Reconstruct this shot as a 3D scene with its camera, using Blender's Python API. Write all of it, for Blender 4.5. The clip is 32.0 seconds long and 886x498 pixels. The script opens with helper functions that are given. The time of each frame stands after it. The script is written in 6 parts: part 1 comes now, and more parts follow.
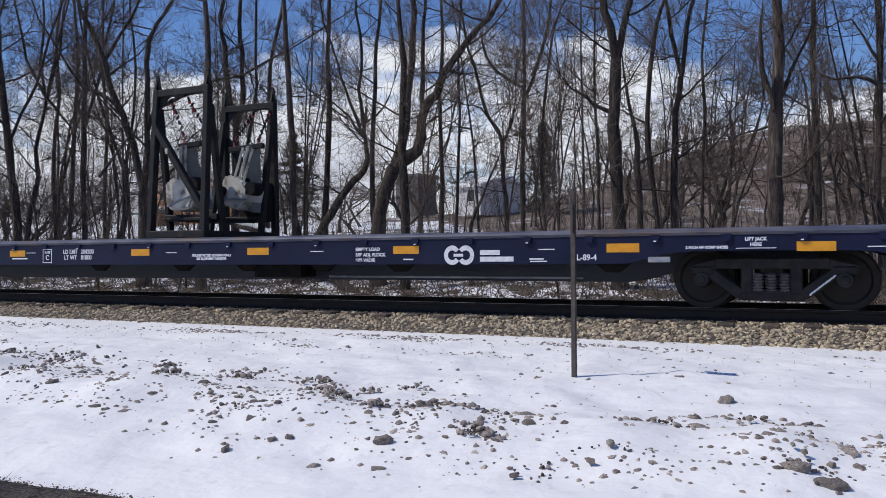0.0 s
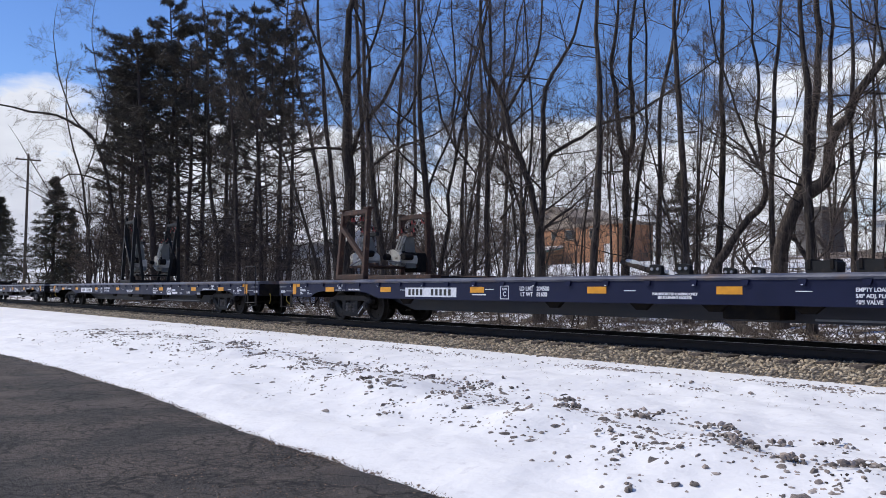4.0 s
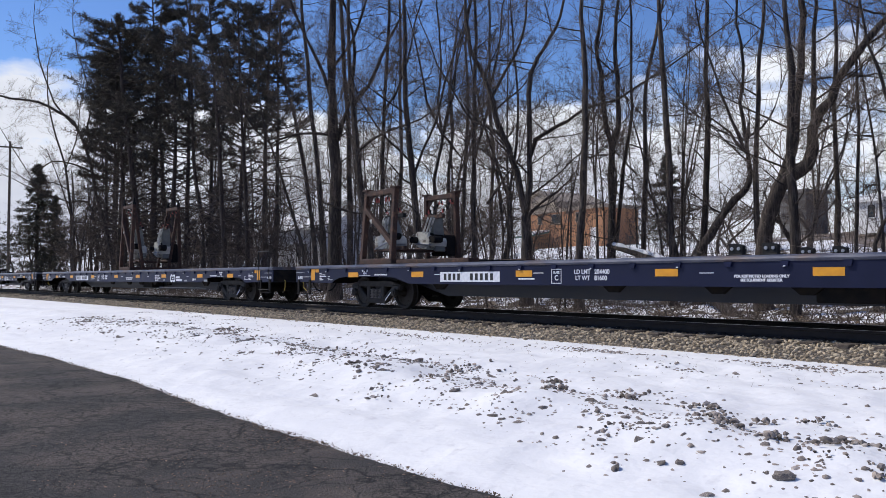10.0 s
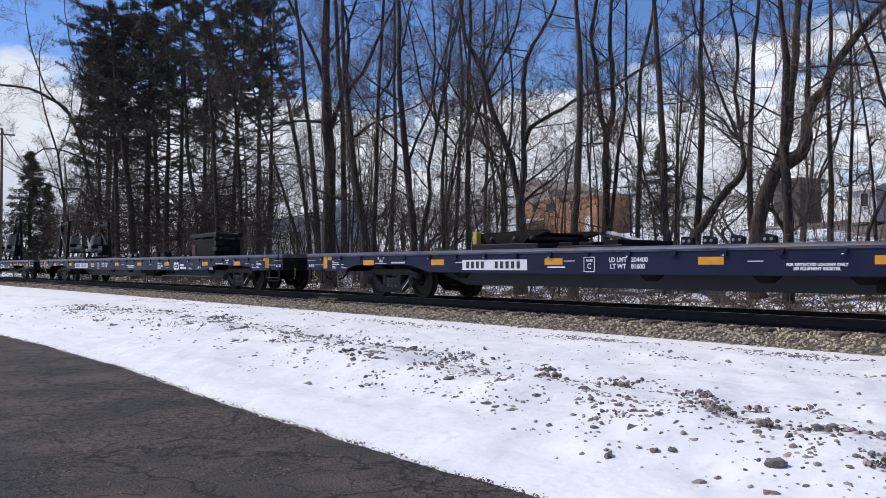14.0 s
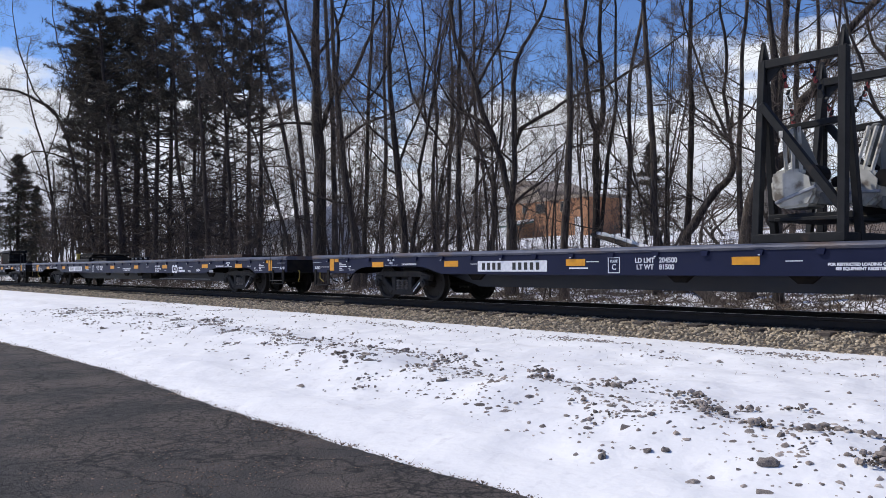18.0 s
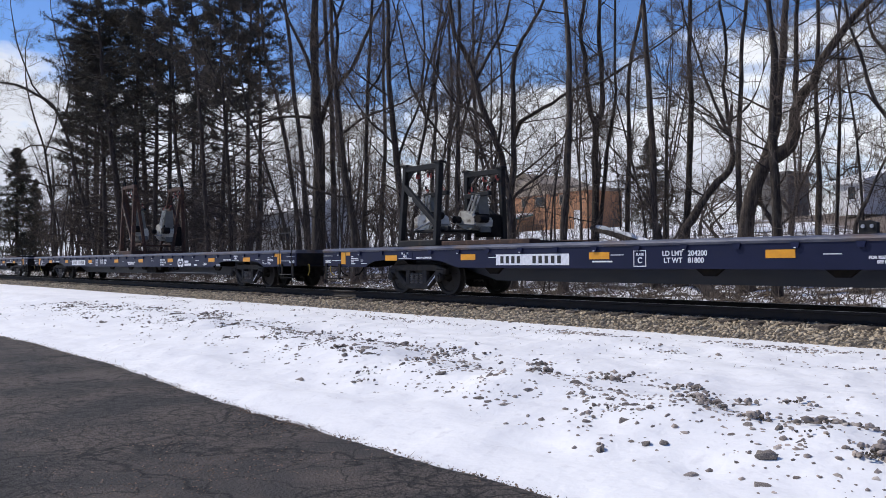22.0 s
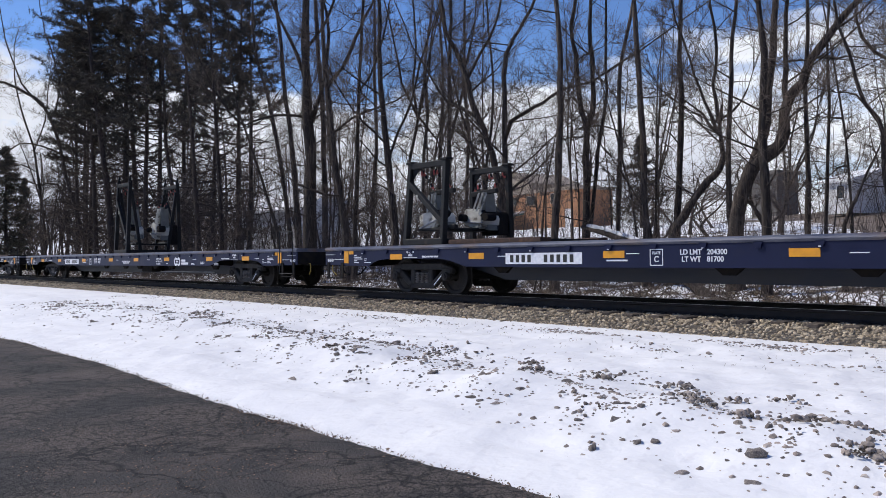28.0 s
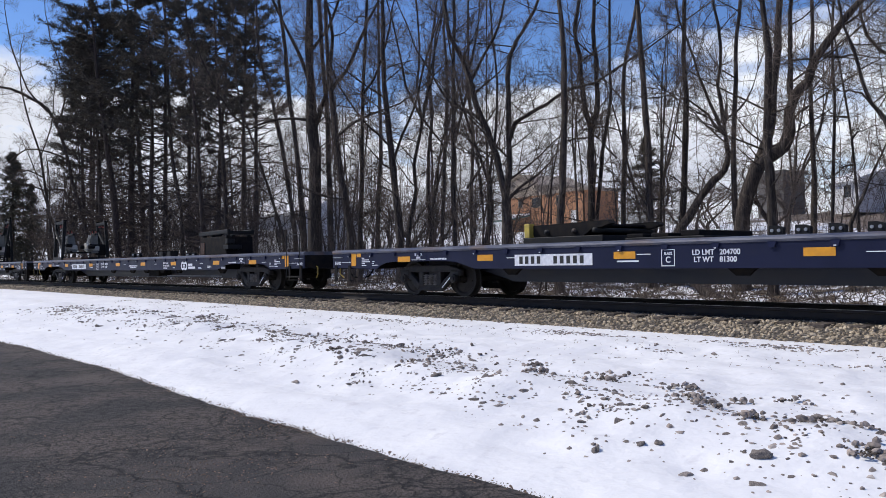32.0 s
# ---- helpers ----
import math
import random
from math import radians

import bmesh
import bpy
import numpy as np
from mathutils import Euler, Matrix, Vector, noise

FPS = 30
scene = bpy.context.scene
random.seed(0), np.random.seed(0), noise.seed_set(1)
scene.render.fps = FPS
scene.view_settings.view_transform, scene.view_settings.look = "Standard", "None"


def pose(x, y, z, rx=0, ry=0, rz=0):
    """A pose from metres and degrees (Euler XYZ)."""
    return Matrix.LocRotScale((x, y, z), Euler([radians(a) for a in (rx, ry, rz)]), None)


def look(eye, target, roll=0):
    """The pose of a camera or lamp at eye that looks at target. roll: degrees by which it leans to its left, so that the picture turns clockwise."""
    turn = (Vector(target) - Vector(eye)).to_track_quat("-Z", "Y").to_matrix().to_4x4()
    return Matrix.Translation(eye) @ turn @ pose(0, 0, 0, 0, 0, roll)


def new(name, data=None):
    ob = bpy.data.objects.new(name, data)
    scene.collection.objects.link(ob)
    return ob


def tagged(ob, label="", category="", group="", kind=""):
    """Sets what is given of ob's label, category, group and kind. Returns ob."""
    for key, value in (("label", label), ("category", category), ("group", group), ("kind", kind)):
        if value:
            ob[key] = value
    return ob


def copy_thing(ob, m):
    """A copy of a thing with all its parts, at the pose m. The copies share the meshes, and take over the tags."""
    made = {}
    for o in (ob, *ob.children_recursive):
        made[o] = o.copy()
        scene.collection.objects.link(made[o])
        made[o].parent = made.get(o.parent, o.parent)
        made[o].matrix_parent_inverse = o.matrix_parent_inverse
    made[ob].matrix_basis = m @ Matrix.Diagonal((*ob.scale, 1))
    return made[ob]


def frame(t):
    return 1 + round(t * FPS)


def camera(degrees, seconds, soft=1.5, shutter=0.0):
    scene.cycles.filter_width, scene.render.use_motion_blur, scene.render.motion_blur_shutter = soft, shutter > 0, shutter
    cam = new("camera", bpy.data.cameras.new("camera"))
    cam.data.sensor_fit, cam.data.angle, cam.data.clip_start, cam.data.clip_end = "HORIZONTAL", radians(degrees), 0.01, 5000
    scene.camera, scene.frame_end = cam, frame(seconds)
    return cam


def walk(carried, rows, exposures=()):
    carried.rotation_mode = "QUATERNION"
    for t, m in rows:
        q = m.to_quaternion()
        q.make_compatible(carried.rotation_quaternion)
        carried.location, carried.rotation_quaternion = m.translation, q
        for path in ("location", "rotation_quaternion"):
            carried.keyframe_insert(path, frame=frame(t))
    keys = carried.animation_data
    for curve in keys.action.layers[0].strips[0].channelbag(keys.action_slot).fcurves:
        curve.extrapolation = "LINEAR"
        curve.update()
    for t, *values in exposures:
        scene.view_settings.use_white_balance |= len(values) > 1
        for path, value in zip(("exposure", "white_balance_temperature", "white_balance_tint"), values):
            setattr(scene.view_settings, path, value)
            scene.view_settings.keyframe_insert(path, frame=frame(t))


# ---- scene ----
cam = camera(56.32, 32.0, soft=0.8)
ROWS = [
    (0.0, 0.109, 0.117, 0.761, 25.62, 0.44, 0.35),
    (0.5, 0.073, 0.116, 0.763, 37.27, 1.60, -0.08),
    (1.0, 0.051, 0.078, 0.768, 44.72, 2.47, -0.28),
    (1.5, 0.024, 0.066, 0.766, 48.36, 2.87, -0.61),
    (2.0, 0.027, 0.061, 0.763, 49.86, 2.86, -0.70),
    (2.5, 0.029, 0.048, 0.768, 50.83, 2.76, -0.74),
    (3.0, 0.013, 0.053, 0.768, 51.49, 2.83, -0.63),
    (3.5, 0.020, 0.040, 0.771, 51.74, 2.95, -0.57),
    (5.5, 0.018, 0.037, 0.766, 52.24, 3.12, -0.13),
    (6.0, 0.021, 0.040, 0.767, 52.09, 2.76, -0.22),
    (6.5, 0.027, 0.036, 0.767, 51.73, 2.58, -0.08),
    (7.0, 0.029, 0.033, 0.763, 51.18, 2.46, -0.06),
    (7.5, 0.039, 0.014, 0.763, 50.91, 2.29, -0.02),
    (8.0, 0.041, 0.014, 0.754, 50.82, 2.24, -0.14),
    (8.5, 0.048, 0.009, 0.760, 50.90, 2.11, -0.03),
    (9.0, 0.048, 0.018, 0.762, 50.82, 2.08, 0.10),
    (9.5, 0.045, 0.014, 0.762, 50.91, 2.11, 0.02),
    (10.0, 0.040, 0.017, 0.757, 50.99, 2.03, 0.04),
    (10.5, 0.035, 0.031, 0.758, 50.87, 1.67, 0.18),
    (11.0, 0.033, 0.024, 0.756, 50.63, 1.38, 0.04),
    (11.5, 0.043, 0.010, 0.763, 50.63, 1.30, 0.04),
    (12.0, 0.034, 0.021, 0.752, 50.82, 1.36, -0.08),
    (12.5, 0.029, 0.025, 0.755, 50.83, 1.28, 0.01),
    (13.0, 0.035, 0.018, 0.759, 50.77, 1.21, 0.10),
    (13.5, 0.042, 0.011, 0.758, 50.67, 1.20, -0.04),
    (14.0, 0.040, 0.019, 0.757, 50.59, 1.21, -0.02),
    (14.5, 0.038, 0.016, 0.759, 50.63, 1.35, -0.07),
    (16.5, 0.049, 0.001, 0.761, 49.87, 1.52, -0.10),
    (17.0, 0.046, 0.013, 0.760, 49.92, 1.40, 0.02),
    (17.5, 0.035, -0.003, 0.767, 49.93, 1.33, 0.21),
    (18.0, 0.033, -0.003, 0.761, 49.93, 1.31, 0.25),
    (18.5, 0.031, 0.013, 0.766, 49.93, 1.07, 0.28),
    (19.0, 0.035, 0.009, 0.768, 49.93, 0.87, 0.21),
    (19.5, 0.039, 0.009, 0.782, 49.89, 0.60, 0.26),
    (20.0, 0.042, 0.006, 0.778, 49.90, 0.63, 0.13),
    (20.5, 0.038, 0.022, 0.767, 50.07, 0.91, -0.03),
    (21.0, 0.043, 0.017, 0.772, 50.10, 1.03, 0.06),
    (21.5, 0.044, -0.002, 0.774, 49.91, 0.96, 0.26),
    (22.0, 0.039, -0.003, 0.763, 49.89, 0.86, 0.30),
    (22.5, 0.037, 0.009, 0.766, 50.10, 0.80, 0.35),
    (23.0, 0.043, 0.028, 0.772, 50.29, 0.81, 0.41),
    (23.5, 0.042, 0.003, 0.766, 50.22, 0.89, 0.28),
    (24.0, 0.042, -0.003, 0.758, 50.05, 0.88, 0.26),
    (24.5, 0.043, -0.023, 0.763, 49.83, 0.86, 0.32),
    (25.0, 0.040, -0.021, 0.773, 49.83, 0.83, 0.39),
    (25.5, 0.042, -0.010, 0.771, 49.85, 0.83, 0.40),
    (27.5, 0.044, -0.015, 0.766, 49.28, 0.72, 0.31),
    (28.0, 0.049, -0.026, 0.771, 49.27, 0.76, 0.33),
    (28.5, 0.048, -0.004, 0.783, 49.60, 0.68, 0.58),
    (29.0, 0.047, -0.009, 0.788, 49.89, 0.66, 0.65),
    (29.5, 0.045, -0.027, 0.789, 49.88, 0.65, 0.63),
    (30.0, 0.045, -0.014, 0.792, 50.07, 0.65, 0.77),
    (30.5, 0.042, 0.015, 0.763, 50.26, 0.92, 0.63),
    (31.0, 0.044, 0.020, 0.760, 49.99, 0.98, 0.71),
    (31.5, 0.050, 0.030, 0.760, 49.79, 1.01, 0.72),
    (32.0, 0.047, 0.030, 0.763, 49.70, 0.94, 0.73),
]
walk(cam, [(t, pose(x, y, z, 90 + pitch, roll, yaw)) for t, x, y, z, yaw, pitch, roll in ROWS], exposures=((0.0, -0.18), (0.6, -0.1), (1.2, 0.0), (32.0, 0.0)))

# ---- world, sun ----
SUN_EL, SUN_AZ = 46.0, 240.0        # the sun stands behind the camera, to its left
world = bpy.data.worlds.new("winter_sky")
scene.world = world
world.use_nodes = True
wn, wl = world.node_tree.nodes, world.node_tree.links
wn.clear()
w_out = wn.new("ShaderNodeOutputWorld")
w_sky = wn.new("ShaderNodeTexSky")
w_sky.sky_type, w_sky.sun_disc = "NISHITA", False
w_sky.sun_elevation, w_sky.sun_rotation = radians(SUN_EL), radians(SUN_AZ)
w_sky.air_density, w_sky.dust_density, w_sky.ozone_density = 1.0, 0.0, 5.0
w_bg = wn.new("ShaderNodeBackground")
w_bg.inputs["Strength"].default_value = 0.125
w_hue = wn.new("ShaderNodeHueSaturation")
w_hue.inputs["Hue"].default_value, w_hue.inputs["Saturation"].default_value = 0.513, 1.14
wl.new(w_sky.outputs[0], w_hue.inputs["Color"])
wl.new(w_hue.outputs[0], w_bg.inputs["Color"])
w_cloud = wn.new("ShaderNodeBackground")
w_cloud.inputs["Strength"].default_value = 1.04
w_co = wn.new("ShaderNodeTexCoord")
w_map = wn.new("ShaderNodeMapping")
w_map.inputs["Scale"].default_value = (1.0, 1.0, 2.6)
w_map.inputs["Location"].default_value = (0.35, 0.1, 0.0)
wl.new(w_co.outputs["Generated"], w_map.inputs["Vector"])
w_n = wn.new("ShaderNodeTexNoise")
w_n.inputs["Scale"].default_value, w_n.inputs["Detail"].default_value, w_n.inputs["Roughness"].default_value = 2.6, 9.0, 0.56
wl.new(w_map.outputs[0], w_n.inputs["Vector"])
w_sep = wn.new("ShaderNodeSeparateXYZ")
wl.new(w_co.outputs["Generated"], w_sep.inputs[0])
w_el = wn.new("ShaderNodeMapRange")
for i, v in enumerate((0.12, 0.31, 0.26, -0.06)):
    w_el.inputs[i + 1].default_value = v
wl.new(w_sep.outputs["Z"], w_el.inputs[0])
w_add = wn.new("ShaderNodeMath")
w_add.operation = "ADD"
w_side = wn.new("ShaderNodeMapRange")     # the cloud bank lies lower towards the west
for i, v in enumerate((0.10, 0.55, -0.06, 0.0)):
    w_side.inputs[i + 1].default_value = v
wl.new(w_sep.outputs["Y"], w_side.inputs[0])
w_low = wn.new("ShaderNodeMath")
w_low.operation = "ADD"
wl.new(w_n.outputs["Fac"], w_low.inputs[0])
wl.new(w_side.outputs[0], w_low.inputs[1])
w_high = wn.new("ShaderNodeMapRange")     # more scattered cloud overhead, unseen, added to whiten the fill light
for i, v in enumerate((0.42, 0.80, 0.0, 0.14)):
    w_high.inputs[i + 1].default_value = v
wl.new(w_sep.outputs["Z"], w_high.inputs[0])
w_top = wn.new("ShaderNodeMath")
w_top.operation = "ADD"
wl.new(w_low.outputs[0], w_top.inputs[0])
wl.new(w_high.outputs[0], w_top.inputs[1])
wl.new(w_top.outputs[0], w_add.inputs[0])
wl.new(w_el.outputs[0], w_add.inputs[1])
w_ramp = wn.new("ShaderNodeValToRGB")
w_ramp.color_ramp.elements[0].position, w_ramp.color_ramp.elements[1].position = 0.575, 0.66
wl.new(w_add.outputs[0], w_ramp.inputs["Fac"])
w_tone = wn.new("ShaderNodeValToRGB")
w_tone.color_ramp.elements[0].color, w_tone.color_ramp.elements[1].color = (0.90, 0.93, 1.0, 1), (0.60, 0.63, 0.74, 1)
w_tone.color_ramp.elements[0].position, w_tone.color_ramp.elements[1].position = 0.64, 0.92
w_grey = wn.new("ShaderNodeMath")        # the western bank is greyer
w_grey.operation = "MULTIPLY_ADD"
w_grey.inputs[1].default_value = -2.2
wl.new(w_side.outputs[0], w_grey.inputs[0])
wl.new(w_add.outputs[0], w_grey.inputs[2])
wl.new(w_grey.outputs[0], w_tone.inputs["Fac"])
wl.new(w_tone.outputs[0], w_cloud.inputs["Color"])
w_mix = wn.new("ShaderNodeMixShader")
wl.new(w_ramp.outputs["Color"], w_mix.inputs["Fac"])
wl.new(w_bg.outputs[0], w_mix.inputs[1])
wl.new(w_cloud.outputs[0], w_mix.inputs[2])
wl.new(w_mix.outputs[0], w_out.inputs["Surface"])

sun = new("sun", bpy.data.lights.new("sun", "SUN"))
sun.data.energy, sun.data.angle, sun.data.color = 3.6, radians(0.5), (1.0, 0.94, 0.86)
el, az = radians(SUN_EL), radians(SUN_AZ)
TO_SUN = Vector((math.sin(az) * math.cos(el), math.cos(az) * math.cos(el), math.sin(el)))
sun.matrix_world = look(TO_SUN * 50, (0, 0, 0))
scene.view_settings.exposure = 0.0

# ---- materials ----
def material(name, base, rough=0.8, metal=0.0, other=None, scale=6.0, detail=6.0, spread=(0.35, 0.65), bump=0.0, bump_scale=40.0,
             third=None, third_scale=1.2, third_spread=(0.55, 0.7), stretch=(1, 1, 1), vary=0.0, island=False, rough2=None, spec=0.5, deep=0.02):
    m = bpy.data.materials.new(name)
    m.use_nodes = True
    n, l = m.node_tree.nodes, m.node_tree.links
    b = n["Principled BSDF"]
    b.inputs["Roughness"].default_value, b.inputs["Metallic"].default_value = rough, metal
    b.inputs["Specular IOR Level"].default_value = spec
    co = n.new("ShaderNodeTexCoord")
    mp = n.new("ShaderNodeMapping")
    mp.inputs["Scale"].default_value = stretch
    l.new(co.outputs["Object"], mp.inputs["Vector"])

    def noisy(sc, de, lo, hi):
        t = n.new("ShaderNodeTexNoise")
        t.inputs["Scale"].default_value, t.inputs["Detail"].default_value = sc, de
        l.new(mp.outputs[0], t.inputs["Vector"])
        r = n.new("ShaderNodeMapRange")
        r.inputs[1].default_value, r.inputs[2].default_value = lo, hi
        l.new(t.outputs["Fac"], r.inputs[0])
        return r.outputs[0]

    def mixed(fac, a, c):
        x = n.new("ShaderNodeMix")
        x.data_type = "RGBA"
        if isinstance(fac, float):
            x.inputs["Factor"].default_value = fac
        else:
            l.new(fac, x.inputs["Factor"])
        for key, v in (("A", a), ("B", c)):
            s = x.inputs[6 if key == "A" else 7]
            if isinstance(v, tuple):
                s.default_value = (*v, 1)
            else:
                l.new(v, s)
        return x.outputs[2]

    colour = base
    f1 = None
    if other:
        f1 = noisy(scale, detail, *spread)
        colour = mixed(f1, base, other)
    if third:
        colour = mixed(noisy(third_scale, 5.0, *third_spread), colour, third)
    if vary:
        info = n.new("ShaderNodeNewGeometry" if island else "ShaderNodeObjectInfo")
        hs = n.new("ShaderNodeHueSaturation")
        r = n.new("ShaderNodeMapRange")
        r.inputs[3].default_value, r.inputs[4].default_value = 1 - vary, 1 + vary
        l.new(info.outputs["Random Per Island" if island else "Random"], r.inputs[0])
        l.new(r.outputs[0], hs.inputs["Value"])
        if isinstance(colour, tuple):
            hs.inputs["Color"].default_value = (*colour, 1)
        else:
            l.new(colour, hs.inputs["Color"])
        colour = hs.outputs[0]
    if isinstance(colour, tuple):
        b.inputs["Base Color"].default_value = (*colour, 1)
    else:
        l.new(colour, b.inputs["Base Color"])
    if rough2 is not None and f1 is not None:
        r = n.new("ShaderNodeMapRange")
        r.inputs[3].default_value, r.inputs[4].default_value = rough, rough2
        l.new(f1, r.inputs[0])
        l.new(r.outputs[0], b.inputs["Roughness"])
    if bump:
        t = n.new("ShaderNodeTexNoise")
        t.inputs["Scale"].default_value, t.inputs["Detail"].default_value = bump_scale, 8.0
        l.new(mp.outputs[0], t.inputs["Vector"])
        bp = n.new("ShaderNodeBump")
        bp.inputs["Strength"].default_value, bp.inputs["Distance"].default_value = bump, deep
        l.new(t.outputs["Fac"], bp.inputs["Height"])
        l.new(bp.outputs[0], b.inputs["Normal"])
    return m


SNOW = material("snow", (0.835, 0.832, 0.825), 0.75, other=(0.755, 0.755, 0.765), scale=0.9, third=(0.66, 0.65, 0.66), third_scale=7.0, third_spread=(0.60, 0.78), bump=0.55, bump_scale=2.6, deep=0.09)
WOODFLOOR = material("snowy_forest_floor", (0.82, 0.83, 0.87), 0.85, other=(0.11, 0.085, 0.06), scale=1.3, detail=10, spread=(0.47, 0.54), third=(0.20, 0.16, 0.11), third_scale=6.0, third_spread=(0.60, 0.66), bump=0.8, bump_scale=14)
ASPHALT = material("asphalt", (0.082, 0.066, 0.056), 0.92, other=(0.165, 0.132, 0.108), scale=60.0, spread=(0.45, 0.78), third=(0.045, 0.040, 0.037), third_scale=1.1, third_spread=(0.42, 0.62), bump=1.0, bump_scale=45, deep=0.035)
GRAVEL = material("ballast_stone", (0.31, 0.245, 0.165), 0.9, other=(0.44, 0.37, 0.27), scale=9, vary=0.55, island=True, bump=0.4, bump_scale=60)
GRAVEL_DARK = material("oil_stained_ballast", (0.040, 0.034, 0.029), 0.9, other=(0.075, 0.064, 0.052), scale=9, vary=0.5, bump=0.6, bump_scale=45)
GRAVEL_BED = material("ballast_bed", (0.12, 0.10, 0.08), 0.95, other=(0.05, 0.045, 0.04), scale=24, detail=9, third=(0.30, 0.27, 0.22), third_scale=11, bump=1.0, bump_scale=45)
ROCK = material("field_stone", (0.32, 0.27, 0.233), 0.9, other=(0.11, 0.10, 0.095), scale=12, third=(0.40, 0.36, 0.31), third_scale=5, vary=0.4, bump=0.5, bump_scale=50)
ROCKS = material("field_stones", (0.35, 0.295, 0.255), 0.9, other=(0.17, 0.143, 0.124), scale=12, third=(0.38, 0.34, 0.30), third_scale=5, vary=0.45, island=True, bump=0.5, bump_scale=50)
TIE = material("creosoted_tie", (0.060, 0.048, 0.040), 0.9, other=(0.11, 0.09, 0.075), scale=5, stretch=(6, 0.6, 3), vary=0.3, bump=0.6, bump_scale=30)
RAIL = material("rail_steel", (0.026, 0.020, 0.017), 0.8, other=(0.016, 0.013, 0.012), scale=7, metal=0.1, bump=0.2)
RAILTOP = material("polished_rail_head", (0.42, 0.41, 0.40), 0.28, metal=0.9, other=(0.30, 0.29, 0.28), scale=3)
NAVY = material("navy_paint", (0.0042, 0.0074, 0.032), 0.44, other=(0.0062, 0.0102, 0.041), scale=2.2, spec=0.24, third=(0.013, 0.016, 0.038), third_scale=1.6, third_spread=(0.62, 0.80), rough2=0.55, bump=0.06, bump_scale=6, vary=0.12)
DECK = material("worn_deck_steel", (0.125, 0.132, 0.165), 0.42, other=(0.045, 0.052, 0.088), scale=3.0, metal=0.1, third=(0.14, 0.09, 0.06), third_scale=1.6, stretch=(0.5, 1, 1), bump=0.15)
SILLPAINT = material("grimy_navy_paint", (0.034, 0.042, 0.066), 0.55, spec=0.35, other=(0.050, 0.053, 0.066), scale=2.5, bump=0.1, stretch=(.4, 1, 1))
UNDER = material("grimy_underframe", (0.007, 0.0075, 0.010), 0.85, spec=0.15, other=(0.018, 0.015, 0.013), scale=5, bump=0.2)
TRUCKSTEEL = material("dusty_cast_steel", (0.017, 0.0165, 0.018), 0.7, spec=0.3, other=(0.034, 0.031, 0.030), scale=7, bump=0.3, vary=0.15)
WHEELSTEEL = material("wheel_steel", (0.022, 0.019, 0.018), 0.7, metal=0.2, other=(0.014, 0.0125, 0.012), scale=6)
SPRING = material("coil_spring_steel", (0.16, 0.15, 0.145), 0.6, metal=0.2, other=(0.09, 0.08, 0.075), scale=9)
YELLOW = material("amber_reflector", (0.70, 0.31, 0.012), 0.45, other=(0.60, 0.26, 0.015), scale=8)
WHITE = material("white_stencil_paint", (0.74, 0.76, 0.80), 0.6, other=(0.60, 0.62, 0.68), scale=14)
BLACKPAINT = material("black_paint", (0.012, 0.012, 0.013), 0.5)
BLACKSTEEL = material("black_steel", (0.0065, 0.007, 0.008), 0.6, spec=0.3, other=(0.013, 0.0135, 0.0145), scale=4, third=(0.05, 0.033, 0.024), third_scale=3, third_spread=(0.62, 0.78), bump=0.15, metal=0.1)
RUST = material("rusty_steel", (0.060, 0.028, 0.018), 0.8, other=(0.035, 0.019, 0.014), scale=5, third=(0.11, 0.055, 0.034), third_scale=9, bump=0.35)
WORNWHITE = material("scuffed_white_fibreglass", (0.58, 0.57, 0.52), 0.6, other=(0.33, 0.32, 0.28), scale=3.5, third=(0.13, 0.11, 0.09), third_scale=6, third_spread=(0.55, 0.68), bump=0.3, bump_scale=12)
GREYPAD = material("grey_rubber_pad", (0.19, 0.20, 0.175), 0.8, other=(0.13, 0.13, 0.125), scale=4, bump=0.2)
CASTRUST = material("brown_cast_steel", (0.16, 0.075, 0.048), 0.75, other=(0.09, 0.045, 0.032), scale=5, bump=0.3)
RED = material("red_hook_paint", (0.36, 0.055, 0.05), 0.6, other=(0.16, 0.03, 0.03), scale=14)
GALV = material("grey_pipe", (0.34, 0.36, 0.40), 0.5, metal=0.4, other=(0.22, 0.23, 0.26), scale=6)
HOSEYELLOW = material("yellow_hose", (0.50, 0.38, 0.06), 0.6, other=(0.36, 0.27, 0.06), scale=9)
BARK = material("grey_brown_bark", (0.088, 0.069, 0.057), 0.95, other=(0.034, 0.026, 0.022), scale=6, stretch=(5, 5, 0.7), third=(0.16, 0.132, 0.108), third_scale=2.6, bump=1.0, deep=0.04, bump_scale=14, vary=0.3)
TWIG = material("bare_twigs", (0.165, 0.128, 0.106), 0.95, other=(0.078, 0.060, 0.050), scale=3, vary=0.3)
BARKDARK = material("dark_pine_bark", (0.075, 0.056, 0.047), 0.95, other=(0.038, 0.029, 0.026), scale=5, stretch=(4, 4, 0.7), bump=0.9, bump_scale=22, vary=0.2)
NEEDLE = material("pine_needles", (0.048, 0.043, 0.034), 0.8, other=(0.084, 0.070, 0.053), scale=1.2, vary=0.35, island=True)
SPRUCE = material("spruce_needles", (0.050, 0.047, 0.033), 0.85, other=(0.080, 0.070, 0.048), scale=1.2, vary=0.3, island=True)
BRICK = material("orange_brick", (0.44, 0.225, 0.115), 0.9, other=(0.34, 0.165, 0.085), scale=5, vary=0.15)
SIDING = material("white_siding", (0.70, 0.70, 0.70), 0.7, other=(0.62, 0.62, 0.63), scale=2, vary=0.05)
